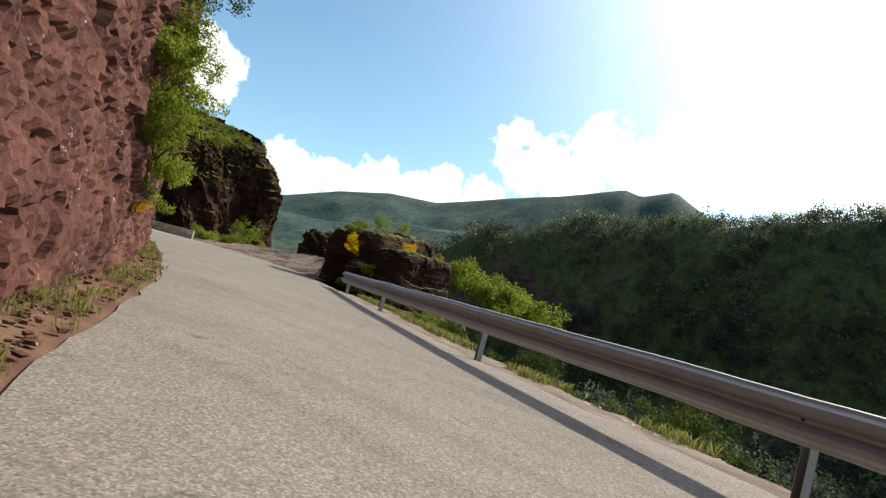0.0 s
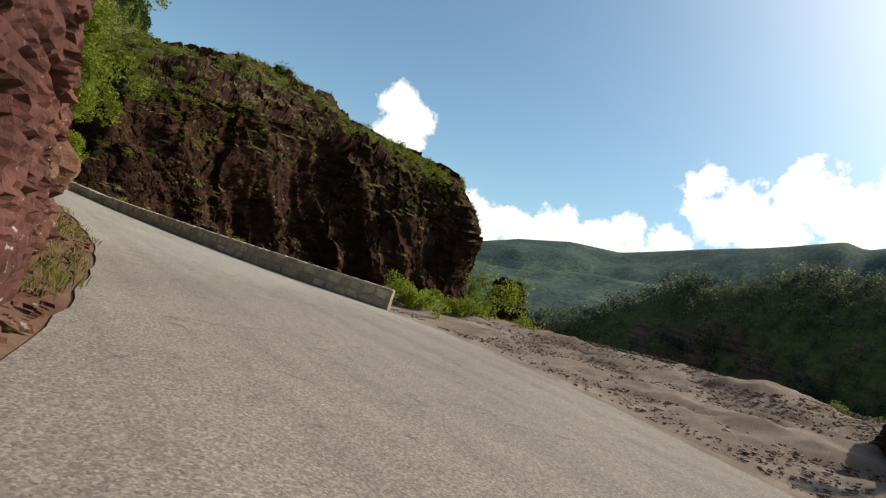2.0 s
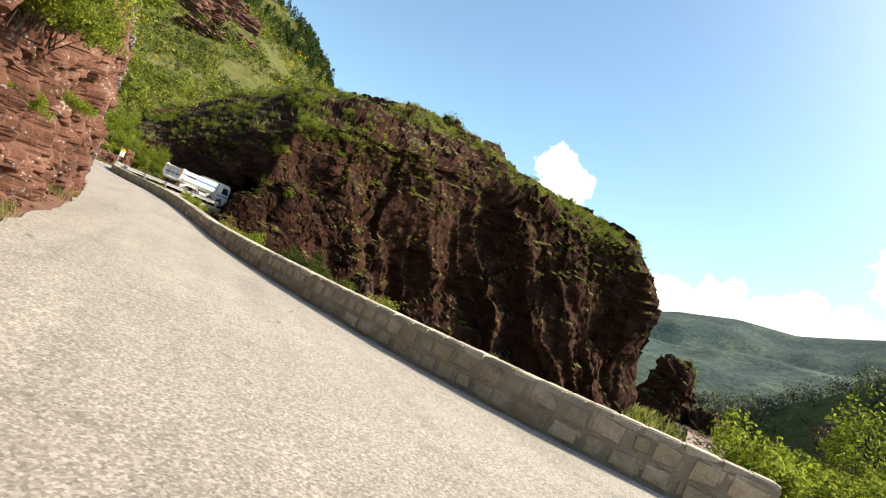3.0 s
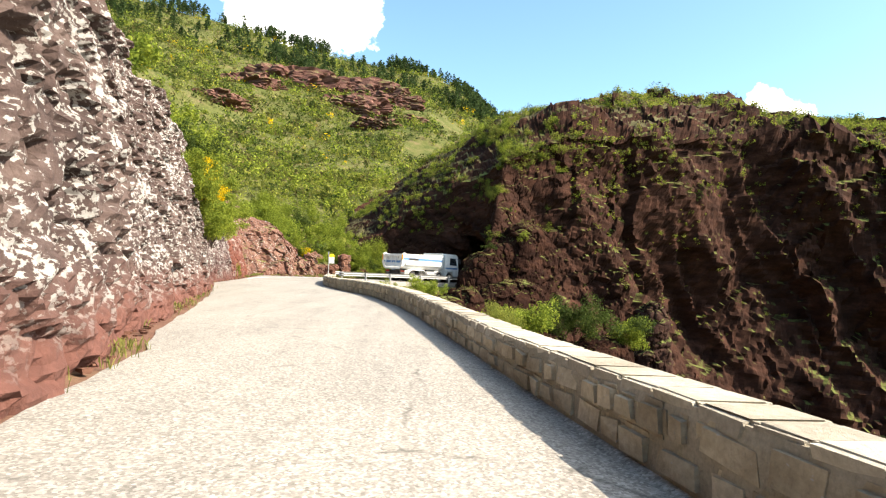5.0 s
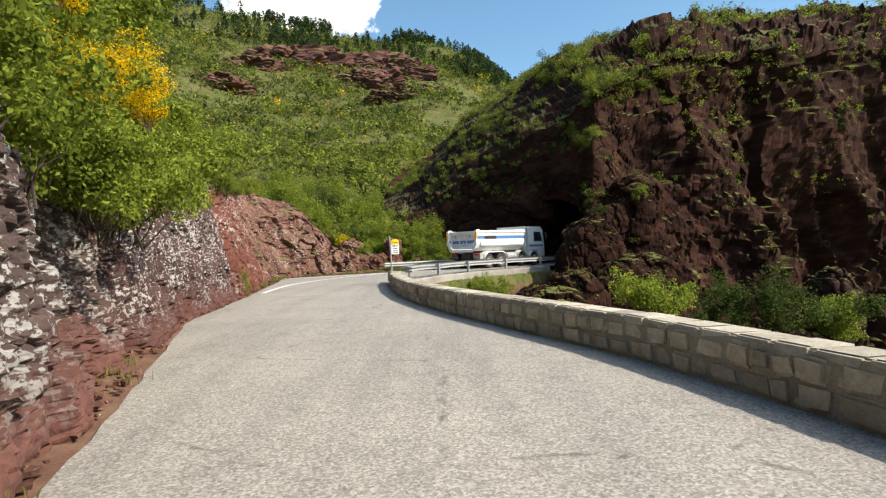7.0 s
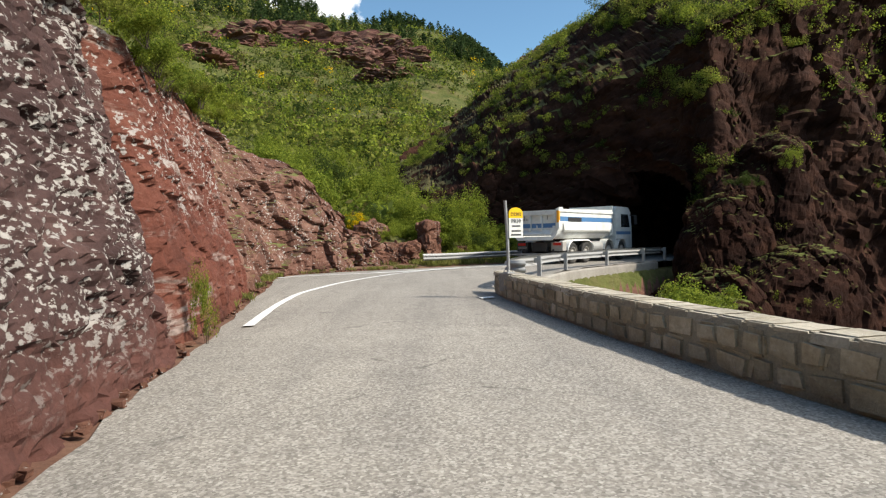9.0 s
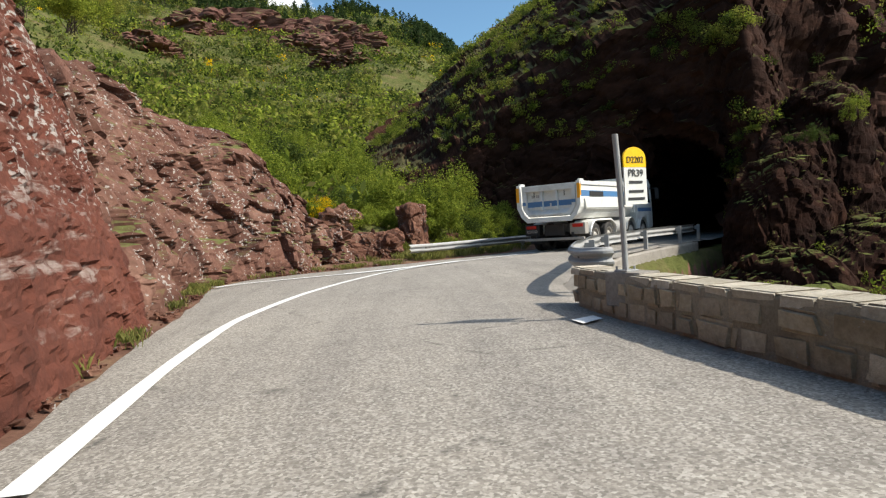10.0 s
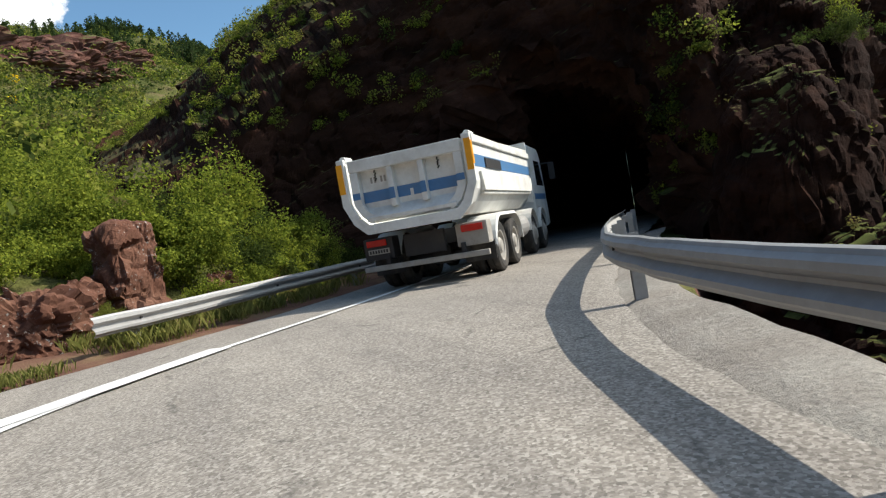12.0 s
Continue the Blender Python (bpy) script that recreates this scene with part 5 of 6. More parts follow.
    # fenders
    for sx in (-1, 1):
        for y0, y1 in ((1.15, 2.55),):
            arc = [(y0 - 0.62 * math.cos(a), 0.5 + 0.62 * math.sin(a)) for a in np.linspace(radians(5), radians(90), 8)] + [(y1 + 0.62 * math.sin(a), 0.5 + 0.62 * math.cos(a)) for a in np.linspace(0, radians(85), 8)]
            bm = bmesh.new()
            rows = [[bm.verts.new((sx * x, y, z + dz)) for y, z in arc] for x, dz in ((0.66, 0), (1.24, 0), (1.26, -0.05))]
            for a, b in zip(rows[:-1], rows[1:]):
                for i in range(len(arc) - 1):
                    bm.faces.new((a[i], a[i + 1], b[i + 1], b[i]))
            ob = part("fender", bm, M["white"], truck, "white dusty mudguard")
            mod = ob.modifiers.new("thick", "SOLIDIFY")
            mod.thickness = 0.02
        for y in (5.1, 6.75):
            arc = [(y - 0.6 * math.cos(a), 0.5 + 0.62 * math.sin(a)) for a in np.linspace(radians(10), radians(170), 12)]
            bm = bmesh.new()
            rows = [[bm.verts.new((sx * x, yy, z)) for yy, z in arc] for x in (0.85, 1.25)]
            for i in range(len(arc) - 1):
                bm.faces.new((rows[0][i], rows[0][i + 1], rows[1][i + 1], rows[1][i]))
            ob = part("fender", bm, M["white"], truck)
            mod = ob.modifiers.new("thick", "SOLIDIFY")
            mod.thickness = 0.025
    # rear lamps, plates, bumper bar
    for sx in (-1, 1):
        part("lamp_carrier", a_box(sx * 0.62, sx * 1.22, 0.1, 0.45, 0.62, 1.04, bevel=0.03), M["black"] if sx < 0 else M["rim"], truck)
        part("rear_lamp", a_box(sx * 0.74, sx * 1.14, 0.06, 0.1, 0.88, 1.0, bevel=0.012), M["red_lens"], truck, "red tail lamp")
        part("mud_flap", a_box(sx * 0.62, sx * 1.22, 0.5, 0.53, 0.3, 0.66, bevel=0.006), M["rubber"], truck, "black rubber mud flap")
        part("bar_bracket", a_box(sx * 0.7, sx * 0.78, 0.04, 0.4, 0.48, 0.7, bevel=0.01), M["black"], truck)
    part("number_plate", a_box(-1.13, -0.7, 0.075, 0.098, 0.73, 0.83, bevel=0.004), M["rim"], truck, "dusty rear plate")
    for k in range(7):
        part("plate_bar", a_box(-1.1 + 0.056 * k, -1.065 + 0.056 * k, 0.071, 0.076, 0.75, 0.81), M["black"], truck)
    part("bumper_bar", a_box(-1.22, 1.22, -0.02, 0.08, 0.42, 0.52, bevel=0.015), M["rim"], truck, "dented steel underrun bar")
    part("tow_plate", a_box(-0.4, 0.4, 0.1, 0.2, 0.6, 1.02, bevel=0.02), M["black"], truck)
    # cab
    cab = new("cab")
    cab.parent = truck
    shell = extrude_outline([(6.0, 0.8), (6.0, 2.72), (6.15, 2.85), (7.75, 2.85), (8.05, 2.6), (8.2, 1.7), (8.22, 0.6), (7.4, 0.55), (7.3, 1.12), (6.2, 1.12), (6.1, 0.8)], -1.2, 1.2)
    bmesh.ops.bevel(shell, geom=list(shell.edges), offset=0.035, segments=2, affect="EDGES")
    part("shell", shell, M["white"], cab)
    for sx in (-1, 1):
        part("side_window", extrude_outline([(6.75, 1.75), (6.75, 2.45), (7.65, 2.45), (7.92, 1.75)], sx * 1.2, sx * 1.206), M["glass"], cab, "dark side window")
        part("mirror_arm", tube(bmesh.new(), (sx * 1.2, 7.9, 2.4), (sx * 1.5, 8.0, 2.4), 0.02, sides=8), M["black"], cab)
        part("mirror", a_box(sx * 1.42, sx * 1.6, 7.93, 8.03, 1.9, 2.4, bevel=0.03), M["black"], cab, "black wing mirror")
        part("cab_stripe", a_box(sx * 1.2, sx * 1.206, 6.1, 8.0, 1.36, 1.52), M["blue"], cab, "blue painted stripe")
    part("windscreen", a_box(-1.05, 1.05, 8.14, 8.16, 1.75, 2.5, bevel=0.01), M["glass"], cab)
    part("fuel_tank", tube(bmesh.new(), (0.95, 3.3, 0.75), (0.95, 4.4, 0.75), 0.28, sides=18), M["steel"], truck, "steel fuel tank")
    part("air_tank", tube(bmesh.new(), (-0.95, 3.3, 0.75), (-0.95, 4.4, 0.75), 0.24, sides=18), M["black"], truck)
    for y, dual in ((1.15, True), (2.55, True), (5.1, False), (6.75, False)):
        for sx in (-1, 1):
            wheel(truck, y, sx * 1.22, dual)
    return truck


tipper_truck(pose(-1.71, 53.12, 0, 0, 0, -41))

# ---------------------------------------------------------------- loose rocks


def rock(name, at, size, material, label, seed, detail=5, rough=0.16, cell=0.45, turn=0.0, category="boulder", layers=0.0):
    bm = bmesh.new()
    bmesh.ops.create_icosphere(bm, subdivisions=detail, radius=1.0)
    p = np.array([v.co[:] for v in bm.verts])
    big = np.maximum.reduce([np.abs(p[:, 0]) ** 3 + np.abs(p[:, 1]) ** 3 + np.abs(p[:, 2]) ** 3, np.full(len(p), 1e-6)]) ** (1 / 3)
    p = p / (0.55 * big + 0.45)[:, None]
    s = np.array(size)
    w = p * s
    val, crack = blocks(w / (cell * s.mean()) + seed * 3.1, seed)
    val2, crack2 = blocks(w / (cell * s.mean() * 0.35) + seed * 5.1, seed + 4)
    d = rough * (val - 0.5) * 2 + 0.35 * rough * (val2 - 0.5) + 0.9 * rough * fbm(w / s.mean() * 1.3 + seed, 4, seed) - 0.4 * rough * np.exp(-crack / 0.06)
    w = w * (1 + d)[:, None]
    if layers:
        bed = w[:, 2] * 2.1 + 0.5 * w[:, 0] - 0.3 * w[:, 1] + 0.7 * fbm(w * 0.5 + seed, 3, seed + 6)
        f = np.floor(bed)
        shift = hash01(f, f * 0, f * 0, seed) - 0.5 + 0.7 * (bed - f) ** 3
        w[:, :2] *= (1 + layers * shift)[:, None]
    for v, c in zip(bm.verts, w):
        v.co = c
    me = bpy.data.meshes.new(name)
    bm.to_mesh(me)
    bm.free()
    me.materials.append(material)
    ob = new(name, me)
    ob.matrix_world = pose(*at, 0, 0, turn)
    return tagged(ob, label, category)



def crag(name, at, size, turn, material, label, seed, power=3.2, dip=(0.6, -0.6, 0.5), bed=0.42, ledge=0.1, block=1.1, chunk=0.16, broad=0.3, rise=0.0, category="crag", fine=(200, 150)):
    """A block of rock with flat broken faces and beds that lie square to dip; turned, but with its beds in the world's axes."""
    u, v = np.meshgrid(np.linspace(0, 2 * math.pi, fine[0]), np.linspace(-math.pi / 2, math.pi / 2, fine[1]), indexing="ij")
    way = np.stack([np.cos(u) * np.cos(v), np.sin(u) * np.cos(v), np.sin(v)], 2).reshape(-1, 3)
    p = way / (np.abs(way) ** power).sum(1)[:, None] ** (1 / power)
    nrm = np.sign(p) * np.abs(p) ** (power - 1) / np.array(size)
    nrm /= np.linalg.norm(nrm, axis=1)[:, None] + 1e-9
    c, k = math.cos(radians(turn)), math.sin(radians(turn))
    spin = np.array([(c, k, 0), (-k, c, 0), (0, 0, 1)])
    w, nrm = (p * np.array(size)) @ spin, nrm @ spin
    w[:, 2] += rise * (w[:, 0] * c + w[:, 1] * k) * smooth(p[:, 2], -0.2, 0.9)
    away = w + seed * 7.3
    warp = fbm(away * 0.5 / block, 3, seed)
    layer = (w @ np.array(dip) + 0.7 * bed * warp) / bed
    f = np.floor(layer)
    val, crack = blocks((away + 0.3 * block * warp[:, None]) / block, seed)
    val2, crack2 = blocks(away / block * 2.6, seed + 4)
    d = ledge * (2 * hash01(f, f * 0, f * 0, seed) - 1 + 0.6 * (layer - f) ** 2) * (0.4 + 0.6 * smooth(warp, -0.4, 0.4))
    d = d + chunk * 2 * (val - 0.5) + 0.7 * chunk * (val2 - 0.5) - 0.5 * chunk * np.exp(-crack / 0.06) - 0.2 * chunk * np.exp(-crack2 / 0.07) + broad * fbm(away * 0.4 / block, 4, seed + 8)
    ob = mesh_object(name, w + nrm * d[:, None], grid_faces(*fine), material, False)
    ob.matrix_world = pose(*at)
    return tagged(ob, label, category, kind="structure" if category == "crag" else "")


FLAT = dict(power=8.0, dip=(0.04, -0.06, 1.0), bed=0.3, ledge=0.05, block=1.0, chunk=0.1, broad=0.16, category="boulder")
crag("boulder", (8.9, -31.5, 0.4), (3.4, 1.8, 3.1), 9, M["brown"], "large dark flat-topped rock overgrown with scrub at the lay-by", 3, rise=0.1, **FLAT)
crag("boulder", (6.9, -35.4, 0.3), (1.9, 1.2, 2.15), -8, M["brown"], "dark flat-topped rock behind the guard rail's end", 5, rise=0.08, **FLAT)
crag("boulder", (10.4, -28.8, -0.4), (2.4, 1.4, 2.2), 42, M["brown"], "dark rock sloping down to the lay-by", 7, rise=-0.12, **FLAT)
crag("boulder", (6.3, -33.2, -0.5), (1.5, 1.1, 2.0), 30, M["brown"], "low dark rock overgrown with weeds beside the road", 8, **FLAT)
STACK = dict(power=3.4, dip=(0.3, -0.3, 0.9), bed=3.2, ledge=0.9, block=8.0, chunk=1.3, broad=2.5, category="rock stack")
for x, y, top, w, turn in ((184, 163, 12.5, 11, 20), (196, 154, -0.5, 10, 50), (205, 148, -11.0, 8, 10)):
    crag("rock_stack", (x, y, top - 40), (w, w * 0.9, 40), turn, M["dark"], "tall dark rock stack rising from the gorge", int(x), **STACK)["group"] = "rock stacks"
crag("boulder", (-6.75, 56.7, 0.75), (0.52, 0.48, 1.45), 35, M["broken_red"], "upright red boulder among shrubs", 11, power=7.0, dip=(0.3, 0.1, 0.9), bed=0.4, ledge=0.04, block=0.55, chunk=0.1, broad=0.08, category="boulder", fine=(90, 70))
rock("boulder", (-8.3, 54.9, 0.5), (0.9, 0.7, 0.75), M["broken_red"], "low red boulder behind the verge", 13, 5, 0.2)
rock("boulder", (-10.4, 54.4, 0.4), (1.6, 1.0, 0.9), M["broken_red"], "low broken red rocks behind the verge", 15, 5, 0.22)
for k, (x, y, w) in enumerate(((-9.8, 56.2, 0.8), (-5.0, 58.0, 0.5), (-7.7, 56.0, 0.5), (-3.6, 59.3, 0.55), (-12.0, 54.0, 1.0))):
    rock("boulder", (x, y, float(ground_height(np.array([[x, y]]))[0]) + 0.2 * w), (w, 0.8 * w, 0.8 * w), M["broken_red"], "broken red rock among the shrubs behind the verge", 61 + k, 4, 0.24, 0.5, 40 * k)
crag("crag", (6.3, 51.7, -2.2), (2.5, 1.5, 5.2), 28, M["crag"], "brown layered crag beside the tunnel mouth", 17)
crag("crag", (8.0, 53.2, -1.9), (2.2, 1.5, 5.8), 40, M["crag"], "layered crag joining the spur, coloured dark for its shade", 18)
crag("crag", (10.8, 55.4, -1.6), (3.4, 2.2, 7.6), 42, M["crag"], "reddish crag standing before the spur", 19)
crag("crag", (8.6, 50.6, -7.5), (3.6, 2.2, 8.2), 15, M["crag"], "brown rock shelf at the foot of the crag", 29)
# two added shelves that hide lit ground where the drop is dark
crag("crag", (2.4, 45.8, -10.2), (2.6, 3.4, 9.2), 20, M["crag"], "rocky shelf below the bend, coloured dark for its shade", 23)
crag("crag", (4.6, 49.4, -9.2), (2.2, 2.8, 9.0), 40, M["crag"], "rocky shelf below the tunnel's approach, coloured dark for its shade", 25)
crag("crag", (14.8, 44.2, -18.0), (4.4, 2.6, 14.6), 15, M["crag"], "rock shoulder in the gorge, coloured dark for its shade, overgrown with shrubs", 27)
crag("rock_pillar", (22.0, 51.5, -15.0), (1.7, 1.6, 14.5), 20, M["brown"], "rock pillar rising from the gorge", 21, power=3.0, dip=(0.1, 0.1, 1.0), bed=0.9, ledge=0.22, block=1.5, chunk=0.3, broad=0.4, category="rock pillar", fine=(110, 260))
for k, (az, r, w, t) in enumerate(((-13.5, 168, 13, 10), (-10.5, 176, 10, -8), (-8.0, 185, 14, 12), (-5.2, 180, 10, -6), (-3.4, 172, 8, 0), (-7.0, 150, 9, 8), (-2.0, 150, 6, 4), (-16.5, 150, 7, 12), (-19, 120, 5, 0), (-4.5, 128, 5, 10))):
    x, y = 1.8 * r * math.sin(radians(az)), 1.8 * r * math.cos(radians(az))
    z = float(ground_height(np.array([[x, y]]))[0])
    w *= 1.8
    rock("rock_outcrop", (x, y, z - 1.0), (w * 1.1, 9.0, 0.42 * w), M["outcrop"], "tilted red rock outcrop on the green hillside", 31 + k, 5, 0.16, 0.4, t - 12, "rock outcrop", 0.1)["group"] = "hillside outcrops"

# ---------------------------------------------------------------- plants
rng = np.random.default_rng(7)


def leaf_quads(centre, radii, count, size, up=0.35):
    """Small leaves scattered through ellipsoids, most of them near the outside."""
    n = len(centre)
    idx = np.repeat(np.arange(n), count)
    d = rng.normal(size=(len(idx), 3))
    d /= np.linalg.norm(d, axis=1)[:, None]
    r = rng.random(len(idx)) ** 0.45
    pos = centre[idx] + d * radii[idx] * r[:, None]
    nrm = d * 0.8 + rng.normal(size=d.shape) * 0.7 + np.array([0, 0, up])
    nrm /= np.linalg.norm(nrm, axis=1)[:, None]
    a = np.cross(nrm, rng.normal(size=d.shape))
    a /= np.linalg.norm(a, axis=1)[:, None] + 1e-9
    b = np.cross(nrm, a)
    s = (np.asarray(size)[idx] if np.ndim(size) else np.full(len(idx), size)) * rng.uniform(0.6, 1.3, len(idx))
    a, b = a * s[:, None], b * (s * 0.55)[:, None]
    v = np.stack([pos - a, pos - b + a * 0.1, pos + a, pos + b + a * 0.1], 1).reshape(-1, 3)
    f = np.arange(len(v)).reshape(-1, 4)
    return v, f


def merged(parts):
    vs, fs, n = [], [], 0
    for v, f in parts:
        vs.append(v)
        fs.append(f + n)
        n += len(v)
    return np.concatenate(vs), np.concatenate(fs)


def stems_mesh(count, height, spread, r0, seed):
    rnd = random.Random(seed)
    bm = bmesh.new()
    for _ in range(count):
        a = Vector((rnd.uniform(-0.12, 0.12), rnd.uniform(-0.12, 0.12), -0.3))
        way = Vector((rnd.uniform(-1, 1) * spread, rnd.uniform(-1, 1) * spread, height * rnd.uniform(0.6, 1.0)))
        mid = a + way * 0.5 + Vector((rnd.uniform(-0.1, 0.1), rnd.uniform(-0.1, 0.1), 0.1))
        tube(bm, a, mid, r0, r0 * 0.65, 6)
        tube(bm, mid, a + way, r0 * 0.65, r0 * 0.25, 6)
        tube(bm, mid, mid + Vector((rnd.uniform(-0.5, 0.5), rnd.uniform(-0.5, 0.5), rnd.uniform(0.2, 0.6))) * height * 0.5, r0 * 0.4, r0 * 0.15, 5)
    return bm


def shrub(name, label, category, leaf, lobes, count, size, seed, tall=1.0):
    """A bush about one metre in radius: stems and a lobed crown of leaves."""
    r = np.random.default_rng(seed)
    bush = thing(name, pose(0, 0, -400), label, category)
    part("trunk", stems_mesh(7, 0.75 * tall, 0.5, 0.018, seed), M["bark"], bush)
    c = r.normal(size=(lobes, 3)) * np.array([0.5, 0.5, 0.32 * tall]) + np.array([0, 0, 0.72 * tall])
    c[:, 2] = np.maximum(c[:, 2], 0.12)
    rad = r.uniform(0.2, 0.46, (lobes, 1)) * np.array([[1, 1, 0.85 * tall]])
    v, f = leaf_quads(c, rad, count, size)
    own = r.integers(0, lobes, lobes * 4)
    way = r.normal(size=(lobes * 4, 3))
    way /= np.linalg.norm(way, axis=1)[:, None]
    tips = c[own] + way * rad[own] * 1.0
    tips[:, 2] = np.maximum(tips[:, 2], 0.08)
    v2, f2 = leaf_quads(tips, np.full((lobes * 4, 3), 0.15), max(6, count // 8), size)
    v, f = merged([(v, f), (v2, f2)])
    mesh_object("crown", v, f, leaf, False, bush)
    return bush


SHRUBS = {
    "fresh": shrub("shrub", "leafy fresh green shrub on the rocky bank", "shrub", M["leaf"], 16, 230, 0.041, 1),
    "fresh2": shrub("shrub", "spreading bright green shrub on the rocky bank", "shrub", M["leaf"], 20, 190, 0.039, 2, 0.8),
    "dark": shrub("shrub", "dense dark green shrub on the slope", "shrub", M["leaf_dark"], 18, 200, 0.038, 3),
    "broom": shrub("broom_bush", "broom bush in yellow flower on the bank", "broom bush", M["broom"], 15, 320, 0.03, 4),
    "gold": shrub("shrub", "rounded yellow-green bush beyond the parapet wall", "shrub", M["leaf_hill"], 15, 360, 0.028, 6, 0.85),
    "young": shrub("sapling", "slender young tree with light green leaves", "sapling", M["leaf"], 14, 210, 0.038, 5, 1.9),
}


def plant(kind, x, y, z, size, turn=None, squash=1.0):
    turn = rng.uniform(0, 360) if turn is None else turn
    ob = copy_thing(SHRUBS[kind], pose(x, y, z, 0, 0, turn) @ Matrix.Diagonal((size, size, size * squash, 1)))
    ob["group"] = "roadside shrubs"
    return ob


def on_ground(x, y):
    return float(ground_height(np.array([[x, y]]))[0])


# greenery hanging on the tall cliff, and at its foot
for x, y, z, s, k in ((-12.15, -43.8, 1.05, 0.2, "broom"), (-12.2, -43.9, 1.2, 0.45, "fresh2"), (-12.25, -44.2, 1.6, 0.62, "fresh"), (-12.3, -43.9, 2.0, 0.7, "fresh2"), (-12.35, -44.2, 2.6, 0.75, "fresh"), (-12.4, -44.0, 3.2, 0.75, "fresh2"), (-12.6, -44.2, 3.9, 0.7, "fresh"), (-12.7, -44.0, 4.7, 0.7, "dark"), (-12.6, -44.8, 2.2, 0.6, "fresh2"), (-12.8, -44.8, 3.4, 0.65, "fresh"), (-2.2, -7.6, 3.5, 0.85, "fresh"), (-2.3, -9.4, 3.1, 0.85, "fresh2"), (-2.6, -5.6, 4.3, 0.85, "fresh"), (-3.0, -3.6, 5.2, 0.9, "fresh2"), (-2.1, -11.2, 2.9, 1.0, "fresh"), (-1.9, -9.9, 2.5, 0.85, "fresh2"), (-2.0, -12.6, 2.3, 0.9, "fresh"), (-2.0, -8.4, 2.9, 0.9, "fresh2"), (-3.0, -19.2, 5.0, 0.7, "broom"), (-2.8, -17.6, 4.2, 0.8, "fresh"), (-2.5, -16.2, 3.4, 0.8, "fresh2"), (-2.2, -14.8, 2.8, 0.8, "fresh"), (-2.0, -13.4, 2.5, 0.75, "fresh2"), (-1.9, -11.8, 2.3, 0.7, "fresh"), (-2.0, -10.2, 2.3, 0.75, "fresh2"), (-1.9, -8.8, 2.4, 0.7, "fresh"), (-2.2, -7.4, 2.8, 0.65, "fresh2"), (-2.7, -13.0, 3.2, 1.1, "fresh"), (-2.7, -10.8, 3.2, 1.1, "fresh2"), (-2.8, -8.6, 3.3, 1.1, "fresh"), (-3.4, -11.6, 4.4, 1.3, "fresh"), (-3.5, -9.0, 4.5, 1.3, "fresh2"), (-3.2, -6.4, 4.0, 0.9, "fresh"), (-3.8, -4.0, 5.2, 0.9, "fresh2"), (-3.6, -15.6, 4.6, 1.3, "fresh"), (-1.9, -15.8, 1.3, 0.5, "fresh2"), (-1.6, -7.0, 1.5, 0.28, "fresh"), (-1.7, -9.4, 1.2, 0.3, "fresh2")):
    plant(k, x, y, z, s)
# above the lichen-covered rock
for x, y, z, s, k in ((-7.3, 19.4, 1.7, 0.8, "fresh"), (-7.7, 20.8, 2.2, 0.8, "fresh2"), (-8.2, 22.0, 2.8, 0.8, "fresh"), (-8.5, 23.4, 3.5, 0.7, "fresh2"), (-7.2, 18.2, 3.0, 0.5, "broom"), (-7.5, 20.2, 3.3, 0.5, "broom"), (-6.6, 16.6, 3.6, 0.5, "broom"), (-5.9, 12.2, 3.2, 0.6, "fresh"), (-6.1, 13.2, 3.0, 0.65, "fresh2"), (-6.3, 14.2, 2.7, 0.75, "fresh"), (-6.6, 13.4, 3.6, 0.9, "dark"), (-6.5, 15.4, 2.3, 0.75, "fresh2"), (-6.8, 16.4, 2.0, 0.8, "fresh"), (-6.8, 17.6, 1.7, 0.7, "fresh2"), (-7.1, 15.2, 3.0, 1.0, "fresh"), (-7.0, 17.6, 1.9, 0.75, "fresh2"), (-7.4, 18.4, 1.9, 0.8, "fresh"), (-7.6, 19.3, 1.7, 0.75, "fresh2"), (-7.9, 20.2, 2.0, 0.8, "fresh"), (-7.6, 17.4, 2.9, 0.95, "fresh2"), (-8.1, 18.8, 2.8, 0.9, "fresh"), (-8.4, 20.2, 2.9, 0.9, "fresh2"), (-7.7, 16.6, 3.5, 0.6, "broom"), (-8.3, 18.2, 3.7, 0.55, "broom"), (-8.0, 19.6, 2.5, 0.5, "broom"), (-7.2, 14.0, 3.7, 1.1, "fresh"), (-7.8, 15.2, 4.1, 1.2, "fresh2"), (-8.6, 17.0, 4.2, 1.3, "fresh"), (-9.0, 20.4, 4.0, 1.1, "fresh2"), (-9.9, 18.6, 5.0, 1.5, "fresh"), (-10.4, 22.2, 4.6, 1.2, "fresh2"), (-7.6, 11.2, 4.4, 1.0, "fresh2"), (-8.8, 12.6, 5.2, 1.5, "fresh"), (-10.8, 24.6, 5.0, 1.0, "fresh"), (-10.6, 14.6, 6.2, 1.8, "fresh"), (-11.6, 17.6, 6.6, 1.8, "fresh2"), (-11.0, 27.4, 5.2, 0.7, "broom"), (-11.6, 29.4, 5.2, 0.8, "fresh2"), (-12.0, 32.0, 5.0, 0.9, "fresh"), (-12.2, 34.6, 5.0, 0.8, "fresh2")):
    plant(k, x, y, z, s)
